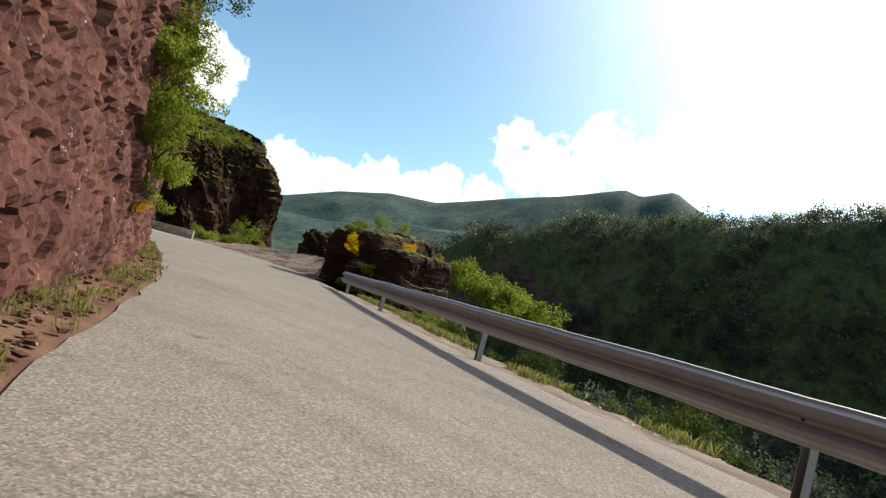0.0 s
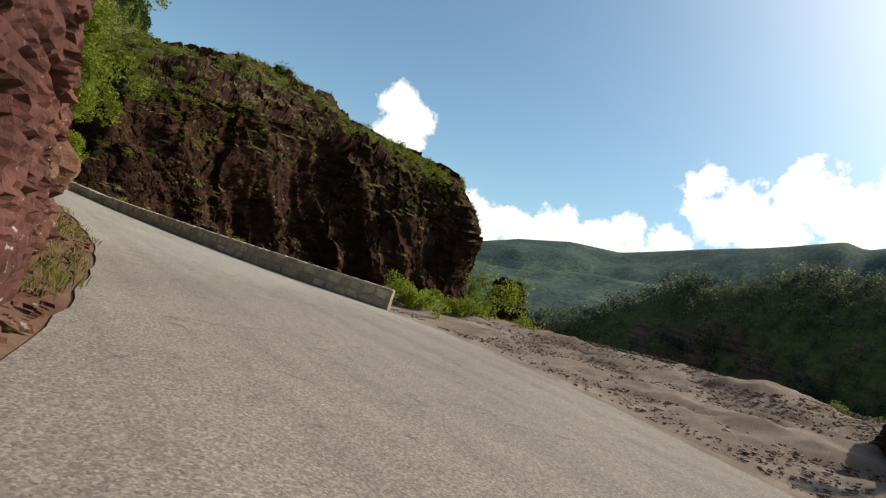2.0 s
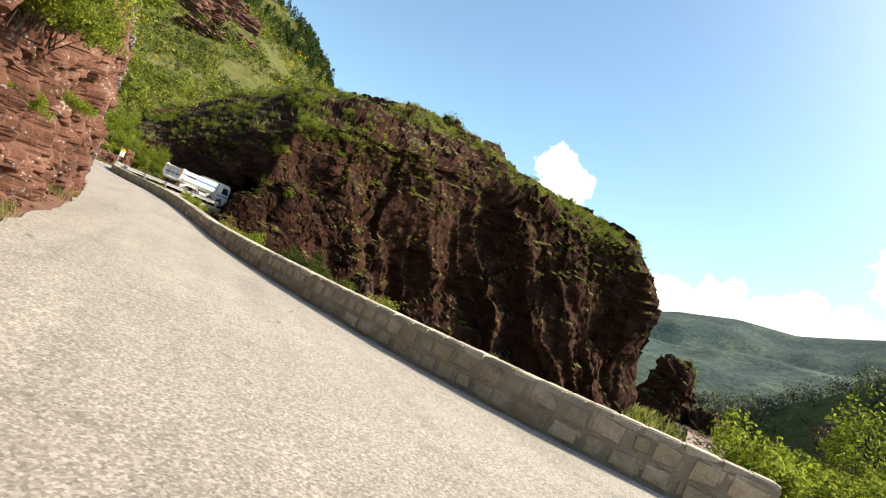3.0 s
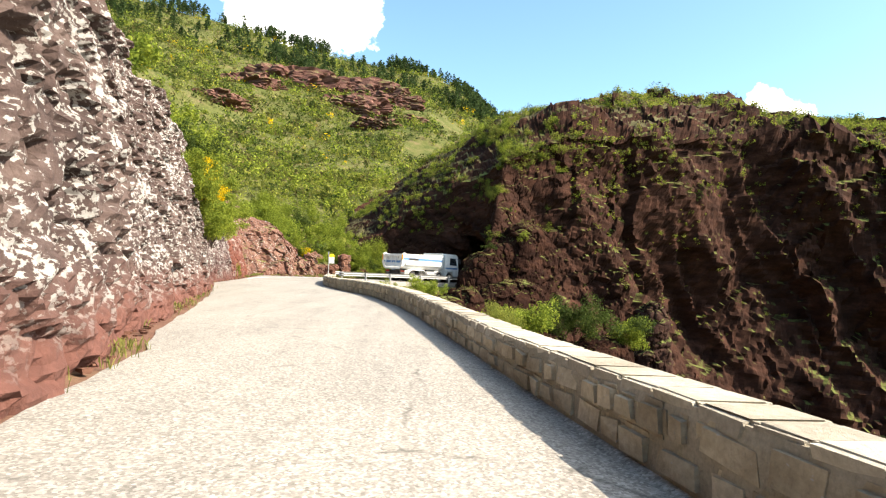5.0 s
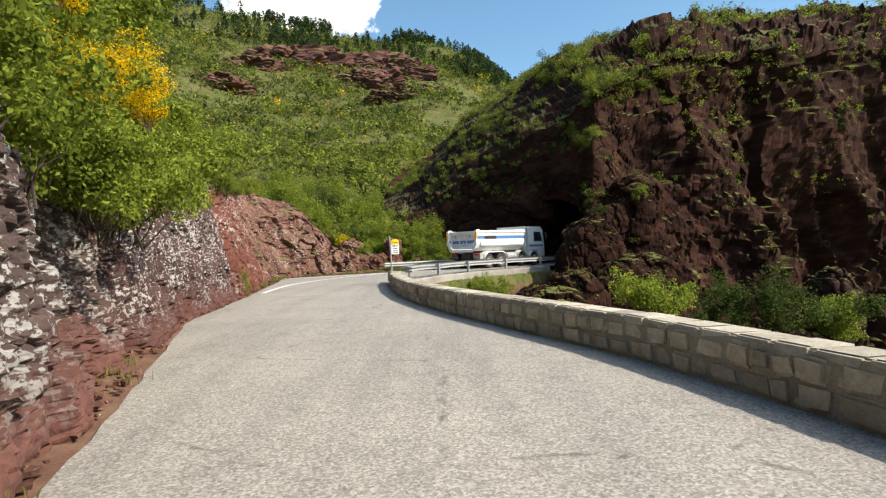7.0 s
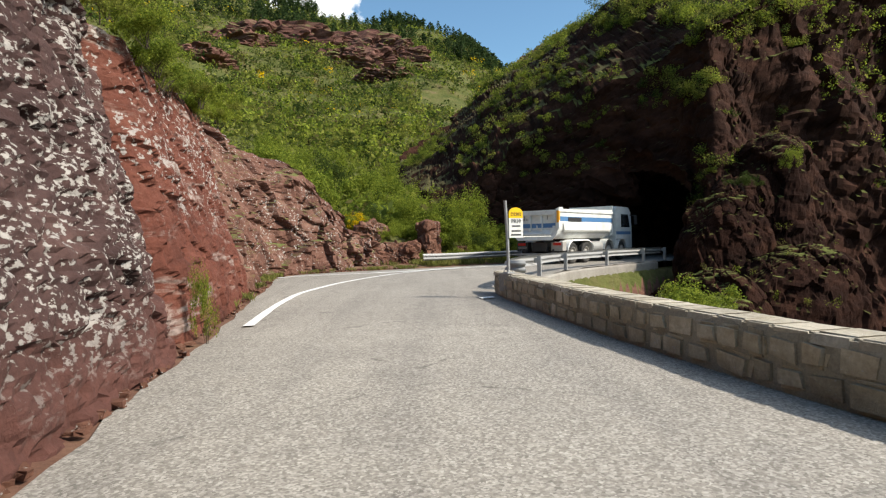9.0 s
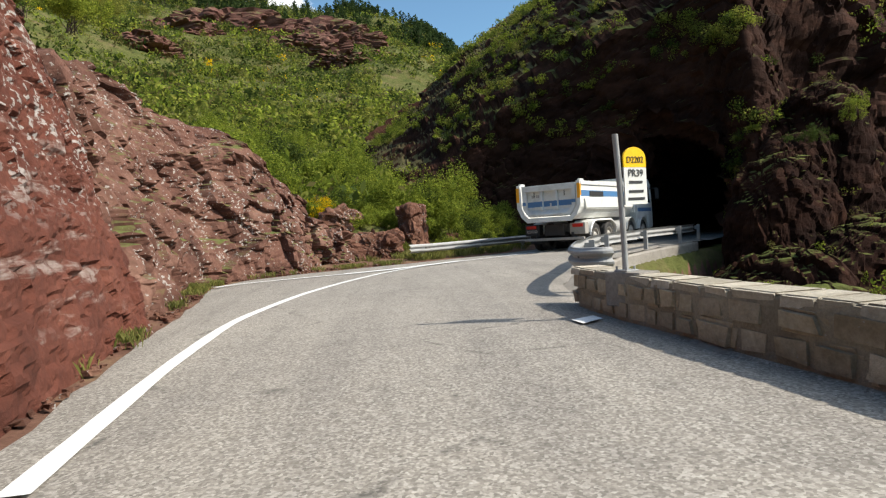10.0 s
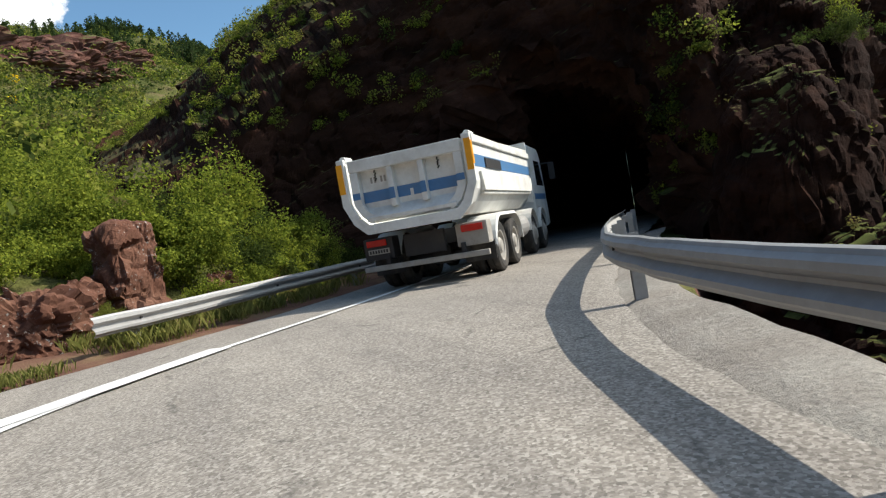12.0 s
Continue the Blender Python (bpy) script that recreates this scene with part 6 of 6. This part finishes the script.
# below the parapet and about the lay-by
for x, y, z, s, k in ((8.7, -13.9, -0.1, 0.9, "fresh"), (9.8, -13.0, -0.3, 0.9, "fresh2"), (11.4, -13.2, -0.2, 1.0, "fresh"), (13.0, -13.0, -0.4, 1.3, "young"), (14.6, -14.2, -0.4, 1.0, "fresh2"), (5.0, -7.0, -0.45, 0.72, "gold"), (6.9, -10.9, -0.5, 0.6, "fresh2"), (2.65, 11.0, -0.6, 0.66, "gold"), (3.9, 14.8, -1.2, 1.1, "fresh"), (0.9, 24.2, -0.3, 0.8, "fresh"), (-1.7, 36.9, -0.7, 0.75, "fresh"), (-0.9, 38.0, -1.0, 0.65, "fresh2"), (-2.2, 41.2, -1.4, 0.9, "fresh"), (-1.2, 42.6, -1.6, 1.0, "fresh"), (-0.4, 44.4, -1.6, 0.9, "fresh2"), (14.4, 43.5, -4.0, 2.4, "dark"), (12.4, 45.2, -3.6, 2.0, "dark"), (17.6, 44.6, -4.5, 2.0, "fresh2"), (12.2, -36.4, 0.5, 1.7, "fresh"), (13.6, -37.2, 0.3, 1.8, "fresh2"), (15.4, -36.8, 0.2, 1.9, "fresh"), (16.6, -38.0, -0.6, 1.7, "fresh2"), (12.6, -34.2, 1.6, 1.3, "fresh"), (10.0, -34.4, 1.4, 0.8, "broom"), (8.6, -34.2, 1.2, 0.7, "fresh2"), (8.0, -34.0, 2.4, 0.45, "broom"), (9.4, -30.4, 3.3, 0.55, "young"), (11.4, -30.4, 3.5, 0.5, "young"), (7.4, -30.6, 3.1, 0.5, "fresh2"), (5.3, -32.3, 2.0, 0.5, "broom"), (5.9, -31.6, 2.6, 0.55, "fresh2"), (5.0, -32.9, 1.7, 0.3, "broom"), (7.0, -29.8, 2.3, 0.6, "dark"), (9.4, -27.8, 1.7, 0.5, "fresh2"), (4.6, -33.0, 0.0, 0.4, "fresh2"), (3.9, -33.9, 0.0, 0.35, "fresh"), (5.6, -31.4, 0.0, 0.4, "dark"), (3.4, -35.2, -0.05, 0.4, "fresh2"), (6.8, -29.6, 0.1, 0.4, "fresh"), (4.9, -34.2, 0.8, 0.5, "fresh2"), (3.0, -37.4, -0.2, 0.4, "dark"), (-1.5, -44.2, -0.5, 0.6, "dark"), (-4.4, -48.6, -0.6, 0.7, "dark"), (1.2, -41.0, -0.7, 0.7, "fresh2"), (-6.4, -52.6, -0.6, 0.7, "dark"), (16.4, -24.4, 0.3, 0.8, "gold"), (10.0, 52.6, 4.2, 0.5, "young"), (6.8, 50.6, 3.2, 0.45, "dark")):
    plant(k, x, y, on_ground(x, y) - 0.1 if 38 < y < 47 and x < 5 else z, s)
# the bushy slope behind the bend
for x, y, s, k in ((-10.6, 57.6, 0.75, "broom"), (-9.4, 64.4, 1.5, "fresh"), (-12.8, 60.4, 1.2, "fresh2"), (-8.0, 63.2, 1.2, "dark"), (-13.6, 63.4, 1.7, "fresh"), (-5.2, 62.4, 1.2, "fresh"), (-4.2, 61.4, 0.9, "fresh2"), (-7.4, 66.0, 1.8, "fresh"), (-11.4, 66.8, 1.9, "fresh2"), (-15.4, 66.0, 2.0, "fresh"), (-5.0, 65.6, 1.5, "dark"), (-6.0, 59.6, 0.7, "fresh"), (-9.6, 60.4, 0.9, "fresh2"), (-14.6, 58.4, 1.0, "dark"), (-9.0, 61.8, 1.0, "fresh2"), (-16.0, 61.0, 1.4, "fresh"), (-18.0, 63.5, 1.8, "fresh"), (-13.6, 69.4, 2.1, "dark"), (-9.0, 69.4, 2.0, "fresh"), (-17.6, 69.8, 2.2, "fresh2"), (-3.0, 60.6, 0.7, "dark"), (-21.0, 66.5, 2.2, "fresh"), (-2.2, 62.4, 1.0, "fresh2"), (-15.0, 55.5, 0.8, "fresh2"), (-15.8, 52.6, 0.8, "dark"), (-17.5, 57.0, 1.3, "fresh")):
    plant(k, x, y, on_ground(x, y) - 0.15, s)
for k in range(34):
    x, y = rng.uniform(-24, -3.5), rng.uniform(60, 78)
    plant("young" if k % 3 else "fresh", x, y, on_ground(x, y) - 0.2, rng.uniform(0.8, 1.7))
for x, y, s, k in ((-8.9, 58.2, 0.7, "fresh"), (-5.4, 59.0, 0.6, "fresh2"), (-4.3, 60.2, 0.8, "fresh"), (-7.5, 58.9, 0.6, "fresh2"), (-5.6, 61.2, 1.2, "young"), (-7.8, 60.9, 1.1, "young"), (-3.3, 62.0, 1.0, "young"), (-10.4, 59.4, 0.9, "fresh"), (-7.2, 57.8, 0.35, "gold"), (-6.0, 58.0, 0.35, "fresh2"), (-4.6, 58.9, 0.35, "gold"), (-2.6, 60.9, 0.5, "fresh")):
    plant(k, x, y - 1.9, on_ground(x, y - 1.9) - 0.1, s)
for x, y, s, k in ((-5.9, 57.6, 0.9, "fresh"), (-5.0, 58.2, 0.9, "young"), (-4.2, 58.9, 0.9, "dark"), (-3.2, 59.6, 0.9, "fresh2"), (-2.2, 60.4, 0.8, "young"), (-7.9, 57.4, 0.8, "fresh"), (-8.6, 57.9, 0.9, "fresh2"), (-7.3, 58.3, 1.0, "young"), (-6.2, 58.8, 1.2, "fresh"), (-1.2, 61.2, 0.7, "dark"), (-9.6, 58.4, 1.0, "dark"), (-11.0, 58.8, 1.1, "fresh"), (-8.2, 59.6, 1.3, "fresh2"), (-5.2, 60.2, 1.2, "dark")):
    plant(k, x, y, on_ground(x, y) - 0.1, s)
# greenery along the top of the cut rock
for k, y in enumerate(np.arange(21.5, 41, 0.75)):
    x = float(np.interp(y, [q[1] for q in LEFT], [q[0] for q in LEFT])) - rng.uniform(0.55, 1.1)
    plant(("fresh2", "gold", "fresh")[k % 3], x, y, float(table(np.array([y]), CUT_HEIGHT)[0]) + rng.uniform(-0.35, 0.0), rng.uniform(0.28, 0.5))
# a plant growing at the foot of the smooth rock
plant("young", -9.86, 32.0, 0.0, 0.17, 40, 2.5)
for ob in list(SHRUBS.values()):
    for o in (*ob.children_recursive, ob):
        bpy.data.objects.remove(o)


def stuff(name, v, f, material, label, category):
    return tagged(mesh_object(name, v, f, material, False), label, category, kind="stuff")


def scatter(n, box_, keep):
    x0, x1, y0, y1 = box_
    xy = np.column_stack([rng.uniform(x0, x1, n), rng.uniform(y0, y1, n)])
    return xy[keep(xy)]


def scrub_on_hill():
    def keep(xy):
        dl, sl = line_distance(xy, LEFT)
        dr, _ = line_distance(xy, RIGHT)
        az = np.degrees(np.arctan2(xy[:, 0], xy[:, 1]))
        patch = fbm(np.column_stack([xy * 0.03, 0 * xy[:, 0]]), 4, 33)
        return (sl < 0) & (dl < dr) & (dl > 6) & (dl < 445) & (az < 14) & (az > -62) & (patch > -0.75) & (rng.random(len(xy)) < np.clip(110 / (dl + 12), 0.26, 1))
    xy = np.concatenate([scatter(96000, (-330, 60, 0, 520), keep), scatter(12000, (-75, 0, -30, 130), keep)])
    z = ground_height(xy)
    dl = line_distance(xy, LEFT)[0]
    flat = np.column_stack([xy, 0 * z])
    clump = fbm(flat * 0.07, 3, 35) + 0.5 * fbm(flat * 0.25, 2, 36)
    tall = rng.random(len(xy)) < 0.16 + 0.4 * smooth(clump, -0.1, 0.7)
    want = tall | (clump > -0.85)
    xy, z, dl, tall = xy[want], z[want], dl[want], tall[want]
    size = np.where(tall, rng.uniform(1.0, 2.3, len(xy)), rng.uniform(0.35, 0.9, len(xy))) * np.clip(0.65 + dl / 190, 0.7, 2.2)
    lobes = 3
    c = np.repeat(np.column_stack([xy, z + size * 0.5]), lobes, axis=0) + rng.normal(size=(len(xy) * lobes, 3)) * np.repeat(size, lobes)[:, None] * np.array([0.42, 0.42, 0.3])
    rad = np.repeat(size, lobes)[:, None] * rng.uniform(0.35, 0.65, (len(c), 1)) * np.array([[1, 1, 0.85]])
    leaf = np.repeat(np.clip(size * 0.17, 0.08, 0.6), lobes)
    pick = np.where(tall, rng.random(len(xy)) ** 0.8, rng.random(len(xy))) * np.where(dl < 70, 0.72, 1.0)
    for name, lo, hi, mat, label in (("hill_heath", 0.0, 0.16, "heath", "dull olive heath covering the hillside"), ("hill_scrub", 0.16, 0.42, "leaf_hill", "olive green scrub covering the hillside"), ("hill_scrub_fresh", 0.42, 0.64, "leaf", "fresh green scrub covering the hillside"), ("hill_scrub_dark", 0.64, 0.993, "leaf_dark", "darker scrub and small oaks on the hillside"), ("hill_broom", 0.993, 1.0, "broom", "flowering broom on the hillside")):
        m = np.repeat((pick >= lo) & (pick < hi), lobes)
        v, f = leaf_quads(c[m], rad[m], 9, leaf[m])
        stuff(name, v, f, M[mat], label, "scrub")
    return xy


def conifers_on_crest():
    az = np.concatenate([rng.uniform(-40, 7.4, 620), rng.normal(-1.5, 1.4, 90), rng.normal(4.3, 1.3, 120), rng.normal(-12, 2, 110)])
    az = az[az < 7.6]
    r = np.linspace(200, 760, 281)
    base = []
    for a in az:
        way = np.array([math.sin(radians(a)), math.cos(radians(a))])
        dl = line_distance(r[:, None] * way, LEFT)[0]
        want = 427 - 150 * rng.random() ** 2.4
        at = r[int(np.argmax(dl >= want))]
        if vnoise(np.array([[a * 0.6, at * 0.03, 0.0]]), 12)[0] > -0.3:
            base.append(tuple(way * at))
    xy = np.array(base)
    z = ground_height(xy)
    h = rng.uniform(5.0, 12.5, len(xy))
    cs, rs, ls = [], [], []
    for k in range(7):
        t = k / 6
        c = np.column_stack([xy, z + h * (0.28 + 0.66 * t)])
        cs.append(c)
        w = h * rng.uniform(0.2, 0.36, len(xy)) * math.sin(math.pi * (0.16 + 0.76 * t)) ** 0.8
        rs.append(np.column_stack([w, w, h * 0.11]))
        ls.append(np.full(len(xy), 0.7))
    v, f = leaf_quads(np.concatenate(cs), np.concatenate(rs), 16, np.concatenate(ls))
    trunk = []
    for (x, y), zz, hh in zip(xy, z, h):
        a = 0.25
        for k in range(3):
            q = [(x + a * math.cos(k * 2.1), y + a * math.sin(k * 2.1), zz - 1), (x + a * math.cos(k * 2.1 + 2.1), y + a * math.sin(k * 2.1 + 2.1), zz - 1), (x, y, zz + hh * 0.9), (x, y, zz + hh * 0.9)]
            trunk.append(q)
    stuff("crest_conifers", v, f, M["conifer"], "dark conifers along the hill's crest", "conifers")
    tv = np.array(trunk).reshape(-1, 3)
    stuff("conifer_trunks", tv, np.arange(len(tv)).reshape(-1, 4), M["bark"], "bare conifer trunks along the crest", "conifers")


def woods_across():
    def keep(xy):
        v = xy - HUB
        az, far = np.degrees(np.arctan2(v[:, 0], v[:, 1])), np.hypot(v[:, 0], v[:, 1])
        return (az > 40) & (az < 112) & (far > 330) & (far < 640) & (rng.random(len(xy)) < table(az, [(40, 0.45), (58, 0.5), (66, 1.0), (120, 1.0)]))
    xy = scatter(30000, (60, 660, -280, 480), keep)[:6000]
    z = ground_height(xy)
    size = rng.uniform(4.5, 10.0, len(xy)) * np.where(fbm(np.column_stack([xy * 0.02, 0 * xy[:, 0]]), 3, 44) > 0.1, 1.15, 0.75)
    c = np.repeat(np.column_stack([xy, z + size * 0.8]), 2, axis=0) + rng.normal(size=(len(xy) * 2, 3)) * np.repeat(size, 2)[:, None] * 0.35
    rad = np.repeat(size, 2)[:, None] * np.array([[0.62, 0.62, 0.8]])
    v, f = leaf_quads(c, rad, 24, np.repeat(size * 0.13, 2))
    tone = np.repeat(np.repeat(rng.random(len(xy)), 2), 24) < 0.3
    for mat, m, label in (("leaf_woods_hazed", ~tone, "dark oak woods covering the far side of the gorge, leaf colour blued for haze"), ("leaf_woods_light", tone, "lighter oaks among the woods across the gorge")):
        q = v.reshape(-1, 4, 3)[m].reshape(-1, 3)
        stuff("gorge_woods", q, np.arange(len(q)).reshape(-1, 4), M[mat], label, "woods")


def scrub_on_spur():
    c0 = []
    for name in ("spur", "spur_slope"):
        me = bpy.data.objects[name].data
        n = len(me.polygons)
        cen, nrm = np.zeros(n * 3, np.float32), np.zeros(n * 3, np.float32)
        me.polygons.foreach_get("center", cen)
        me.polygons.foreach_get("normal", nrm)
        cen, nrm = cen.reshape(-1, 3), nrm.reshape(-1, 3)
        patch = fbm(cen * 0.13, 4, 55)
        if name == "spur":
            want = (np.abs(nrm[:, 2]) > 0.28) & (rng.random(n) < 0.03 + 0.16 * smooth(cen[:, 2], 0, 18)) & (patch > -0.25) & (cen[:, 2] > -6)
        else:
            want = (rng.random(n) < 0.05 + 0.22 * smooth(patch, -0.2, 0.5)) & (patch > -0.3)
        c0.append(cen[want])
    c0 = np.concatenate(c0)
    size = rng.uniform(0.3, 0.95, len(c0)) * (0.6 + 0.55 * smooth(c0[:, 2], 5, 30))
    c = np.repeat(c0 + np.array([0, 0, 0.25]) * size[:, None], 2, axis=0) + rng.normal(size=(len(c0) * 2, 3)) * np.repeat(size, 2)[:, None] * 0.4
    rad = np.repeat(size, 2)[:, None] * np.array([[0.62, 0.62, 0.5]])
    pick = np.repeat(rng.random(len(c0)), 2)
    for name, lo, hi, mat in (("spur_scrub", 0, 0.4, "leaf"), ("spur_scrub_olive", 0.4, 0.78, "leaf_hill"), ("spur_scrub_dark", 0.78, 1, "leaf_dark")):
        m = (pick >= lo) & (pick < hi)
        close = m & (c[:, 0] < 16) & (c[:, 1] < 90)
        m = m & ~close
        close = close & np.repeat(fbm(c0 * 0.3, 3, 57) > -0.06, 2)
        v, f = merged([leaf_quads(c[m], rad[m], 22, np.repeat(np.clip(size * 0.15, 0.06, 0.16), 2)[m]), leaf_quads(c[close], rad[close] * 1.25, 90, np.repeat(np.clip(size * 0.1, 0.045, 0.08), 2)[close])])
        stuff(name, v, f, M[mat], "scrub growing on the ledges of the rock spur", "scrub")


def ledge_scrub(kind, share, size, leaf, mats, label, flat=0.35):
    """Tufts and bushes on the upward faces of all rocks of one kind."""
    c0 = []
    for ob in [o for o in scene.objects if o.type == "MESH" and o.name.split(".")[0] == kind]:
        n = len(ob.data.polygons)
        cen, nrm, area = np.zeros(n * 3, np.float32), np.zeros(n * 3, np.float32), np.zeros(n, np.float32)
        ob.data.polygons.foreach_get("center", cen)
        ob.data.polygons.foreach_get("normal", nrm)
        ob.data.polygons.foreach_get("area", area)
        cen, nrm = cen.reshape(-1, 3), nrm.reshape(-1, 3)
        want = (nrm[:, 2] > flat) & (rng.random(n) < share * area) & (fbm(cen * 0.6 / size, 3, 9) > -0.2)
        c0.append(cen[want] + np.array(ob.matrix_world.translation))
    c0 = np.concatenate(c0)
    s = size * rng.uniform(0.4, 1.2, len(c0))
    for k, mat in enumerate(mats):
        m = rng.integers(0, len(mats), len(c0)) == k
        c = np.repeat(c0[m] + np.array([0, 0, 0.3]) * s[m][:, None], 2, axis=0) + rng.normal(size=(2 * m.sum(), 3)) * np.repeat(s[m], 2)[:, None] * 0.35
        v, f = leaf_quads(c, np.repeat(s[m], 2)[:, None] * np.array([[0.6, 0.6, 0.5]]), 26, leaf)
        stuff(kind + "_scrub", v, f, M[mat], label, "scrub")


def grass(name, line, n, offset, height, seed, side=-1, lift=0.0):
    r = np.random.default_rng(seed)
    p, t, s = along(line, 0.2)
    nrm = np.stack([t[:, 1], -t[:, 0]], 1) * side
    vs = []
    i = r.integers(0, len(p), n)
    clump = fbm(np.column_stack([p[i, :2] * 0.9, 0 * i]), 3, seed)
    i = i[clump > -0.15]
    o = r.uniform(*offset, len(i))
    base = p[i, :2] + nrm[i] * o[:, None] + t[i] * r.uniform(-0.12, 0.12, len(i))[:, None]
    for (x, y), off in zip(base, o):
        z = 0.02 + lift * off
        for _ in range(12):
            a, l = r.uniform(0, 6.28), height * r.uniform(0.4, 1.2)
            bx, by = x + r.normal() * 0.07, y + r.normal() * 0.07
            dx, dy = math.cos(a), math.sin(a)
            w = 0.0045
            vs += [(bx - dy * w, by + dx * w, z - 0.05), (bx + dy * w, by - dx * w, z - 0.05), (bx + dx * l * 0.25 + dy * w * 0.6, by + dy * l * 0.25 - dx * w * 0.6, z + l * 0.6), (bx + dx * l * 0.6, by + dy * l * 0.6, z + l)]
    vs = np.array(vs)
    return stuff(name, vs, np.arange(len(vs)).reshape(-1, 4), M["grass"], "tufts of grass and weeds along the road's edge", "grass")


scrub_on_hill()
conifers_on_crest()
woods_across()
scrub_on_spur()
ledge_scrub("crag", 0.5, 0.36, 0.035, ("heath", "leaf", "leaf_hill"), "straw and small shrubs on the ledges of the crags")
ledge_scrub("rock_stack", 0.05, 2.0, 0.3, ("leaf_dark", "leaf_hill"), "scrub on the ledges of the rock stacks")
grass("verge_grass", piece_of(LEFT, -60, 20), 1000, (0.03, 1.0), 0.085, 1, lift=0.08)
grass("verge_grass_2", piece_of(LEFT, 36, 52), 700, (0.05, 0.7), 0.12, 2)
grass("rail_grass", piece_of(RIGHT, -60, -36), 900, (0.9, 1.9), 0.16, 3, side=1, lift=-0.1)
grass("lay_by_grass", piece_of(RIGHT, -37, -14), 900, (3.5, 8.5), 0.22, 4, side=1, lift=0.03)
grass("verge_grass_3", [(-9.0, 51.2), (-6.3, 52.8), (-4.4, 54.4), (-2.3, 56.4), (0.0, 58.7)], 500, (0.3, 2.2), 0.25, 5, lift=0.03)


def loose_stones(name, line, n, offset, size, lift, material, label, seed, side=1, bank=False):
    """Small broken stones strewn beside a line, joined into one mesh."""
    r = np.random.default_rng(seed)
    p, t, s = along(line, 0.2)
    nrm = np.stack([t[:, 1], -t[:, 0]], 1) * side
    i = r.integers(0, len(p), n)
    o = offset[0] + (offset[1] - offset[0]) * r.random(n) ** (0.8 if bank else 1.3)
    xy = p[i, :2] + nrm[i] * o[:, None] + t[i] * r.uniform(-0.2, 0.2, n)[:, None]
    c = np.column_stack([xy, bank_height(xy[:, 1], o) if bank else np.interp(o, [0, offset[1]], lift)])
    base = np.array([(x, y, z) for x in (-1, 1) for y in (-1, 1) for z in (-1, 1)], float)
    quads = np.array([(0, 1, 3, 2), (4, 6, 7, 5), (0, 4, 5, 1), (2, 3, 7, 6), (0, 2, 6, 4), (1, 5, 7, 3)])
    k = size * r.uniform(0.35, 1.0, n) ** 2 + 0.012
    shape = base[None] * r.uniform(0.5, 1.0, (n, 1, 3)) * (1 + 0.35 * r.normal(size=(n, 8, 3)).clip(-1.2, 1.2))
    a = r.uniform(0, 6.28, n)
    ca, sa = np.cos(a)[:, None], np.sin(a)[:, None]
    v = np.stack([shape[..., 0] * ca - shape[..., 1] * sa, shape[..., 0] * sa + shape[..., 1] * ca, shape[..., 2] * 0.5], 2) * k[:, None, None] + c[:, None, :]
    f = quads[None] + (np.arange(n) * 8)[:, None, None]
    return stuff(name, v.reshape(-1, 3), f.reshape(-1, 4), material, label, "stones")


loose_stones("verge_stones", piece_of(LEFT, -60, 20), 1800, (0.1, 1.3), 0.045, (0.0, 0.08), M["broken_red"], "small broken red stones along the verge", 1, -1)
loose_stones("bank_stones", piece_of(LEFT, 20, 52), 900, (0.02, 0.8), 0.05, (0.0, 0.03), M["broken_red"], "small red stones at the foot of the rock", 2, -1)
loose_stones("shoulder_stones", piece_of(RIGHT, -64, -37), 1500, (0.9, 2.4), 0.09, (-0.02, -0.35), M["wall_stone"], "broken grey stones below the guard rail", 3)
loose_stones("lay_by_stones", piece_of(RIGHT, -31, -14.6), 6500, (0.5, 7.6), 0.032, (0, 0), M["lay_by_stone"], "broken reddish stones strewn over the lay-by's bank", 4, bank=True)
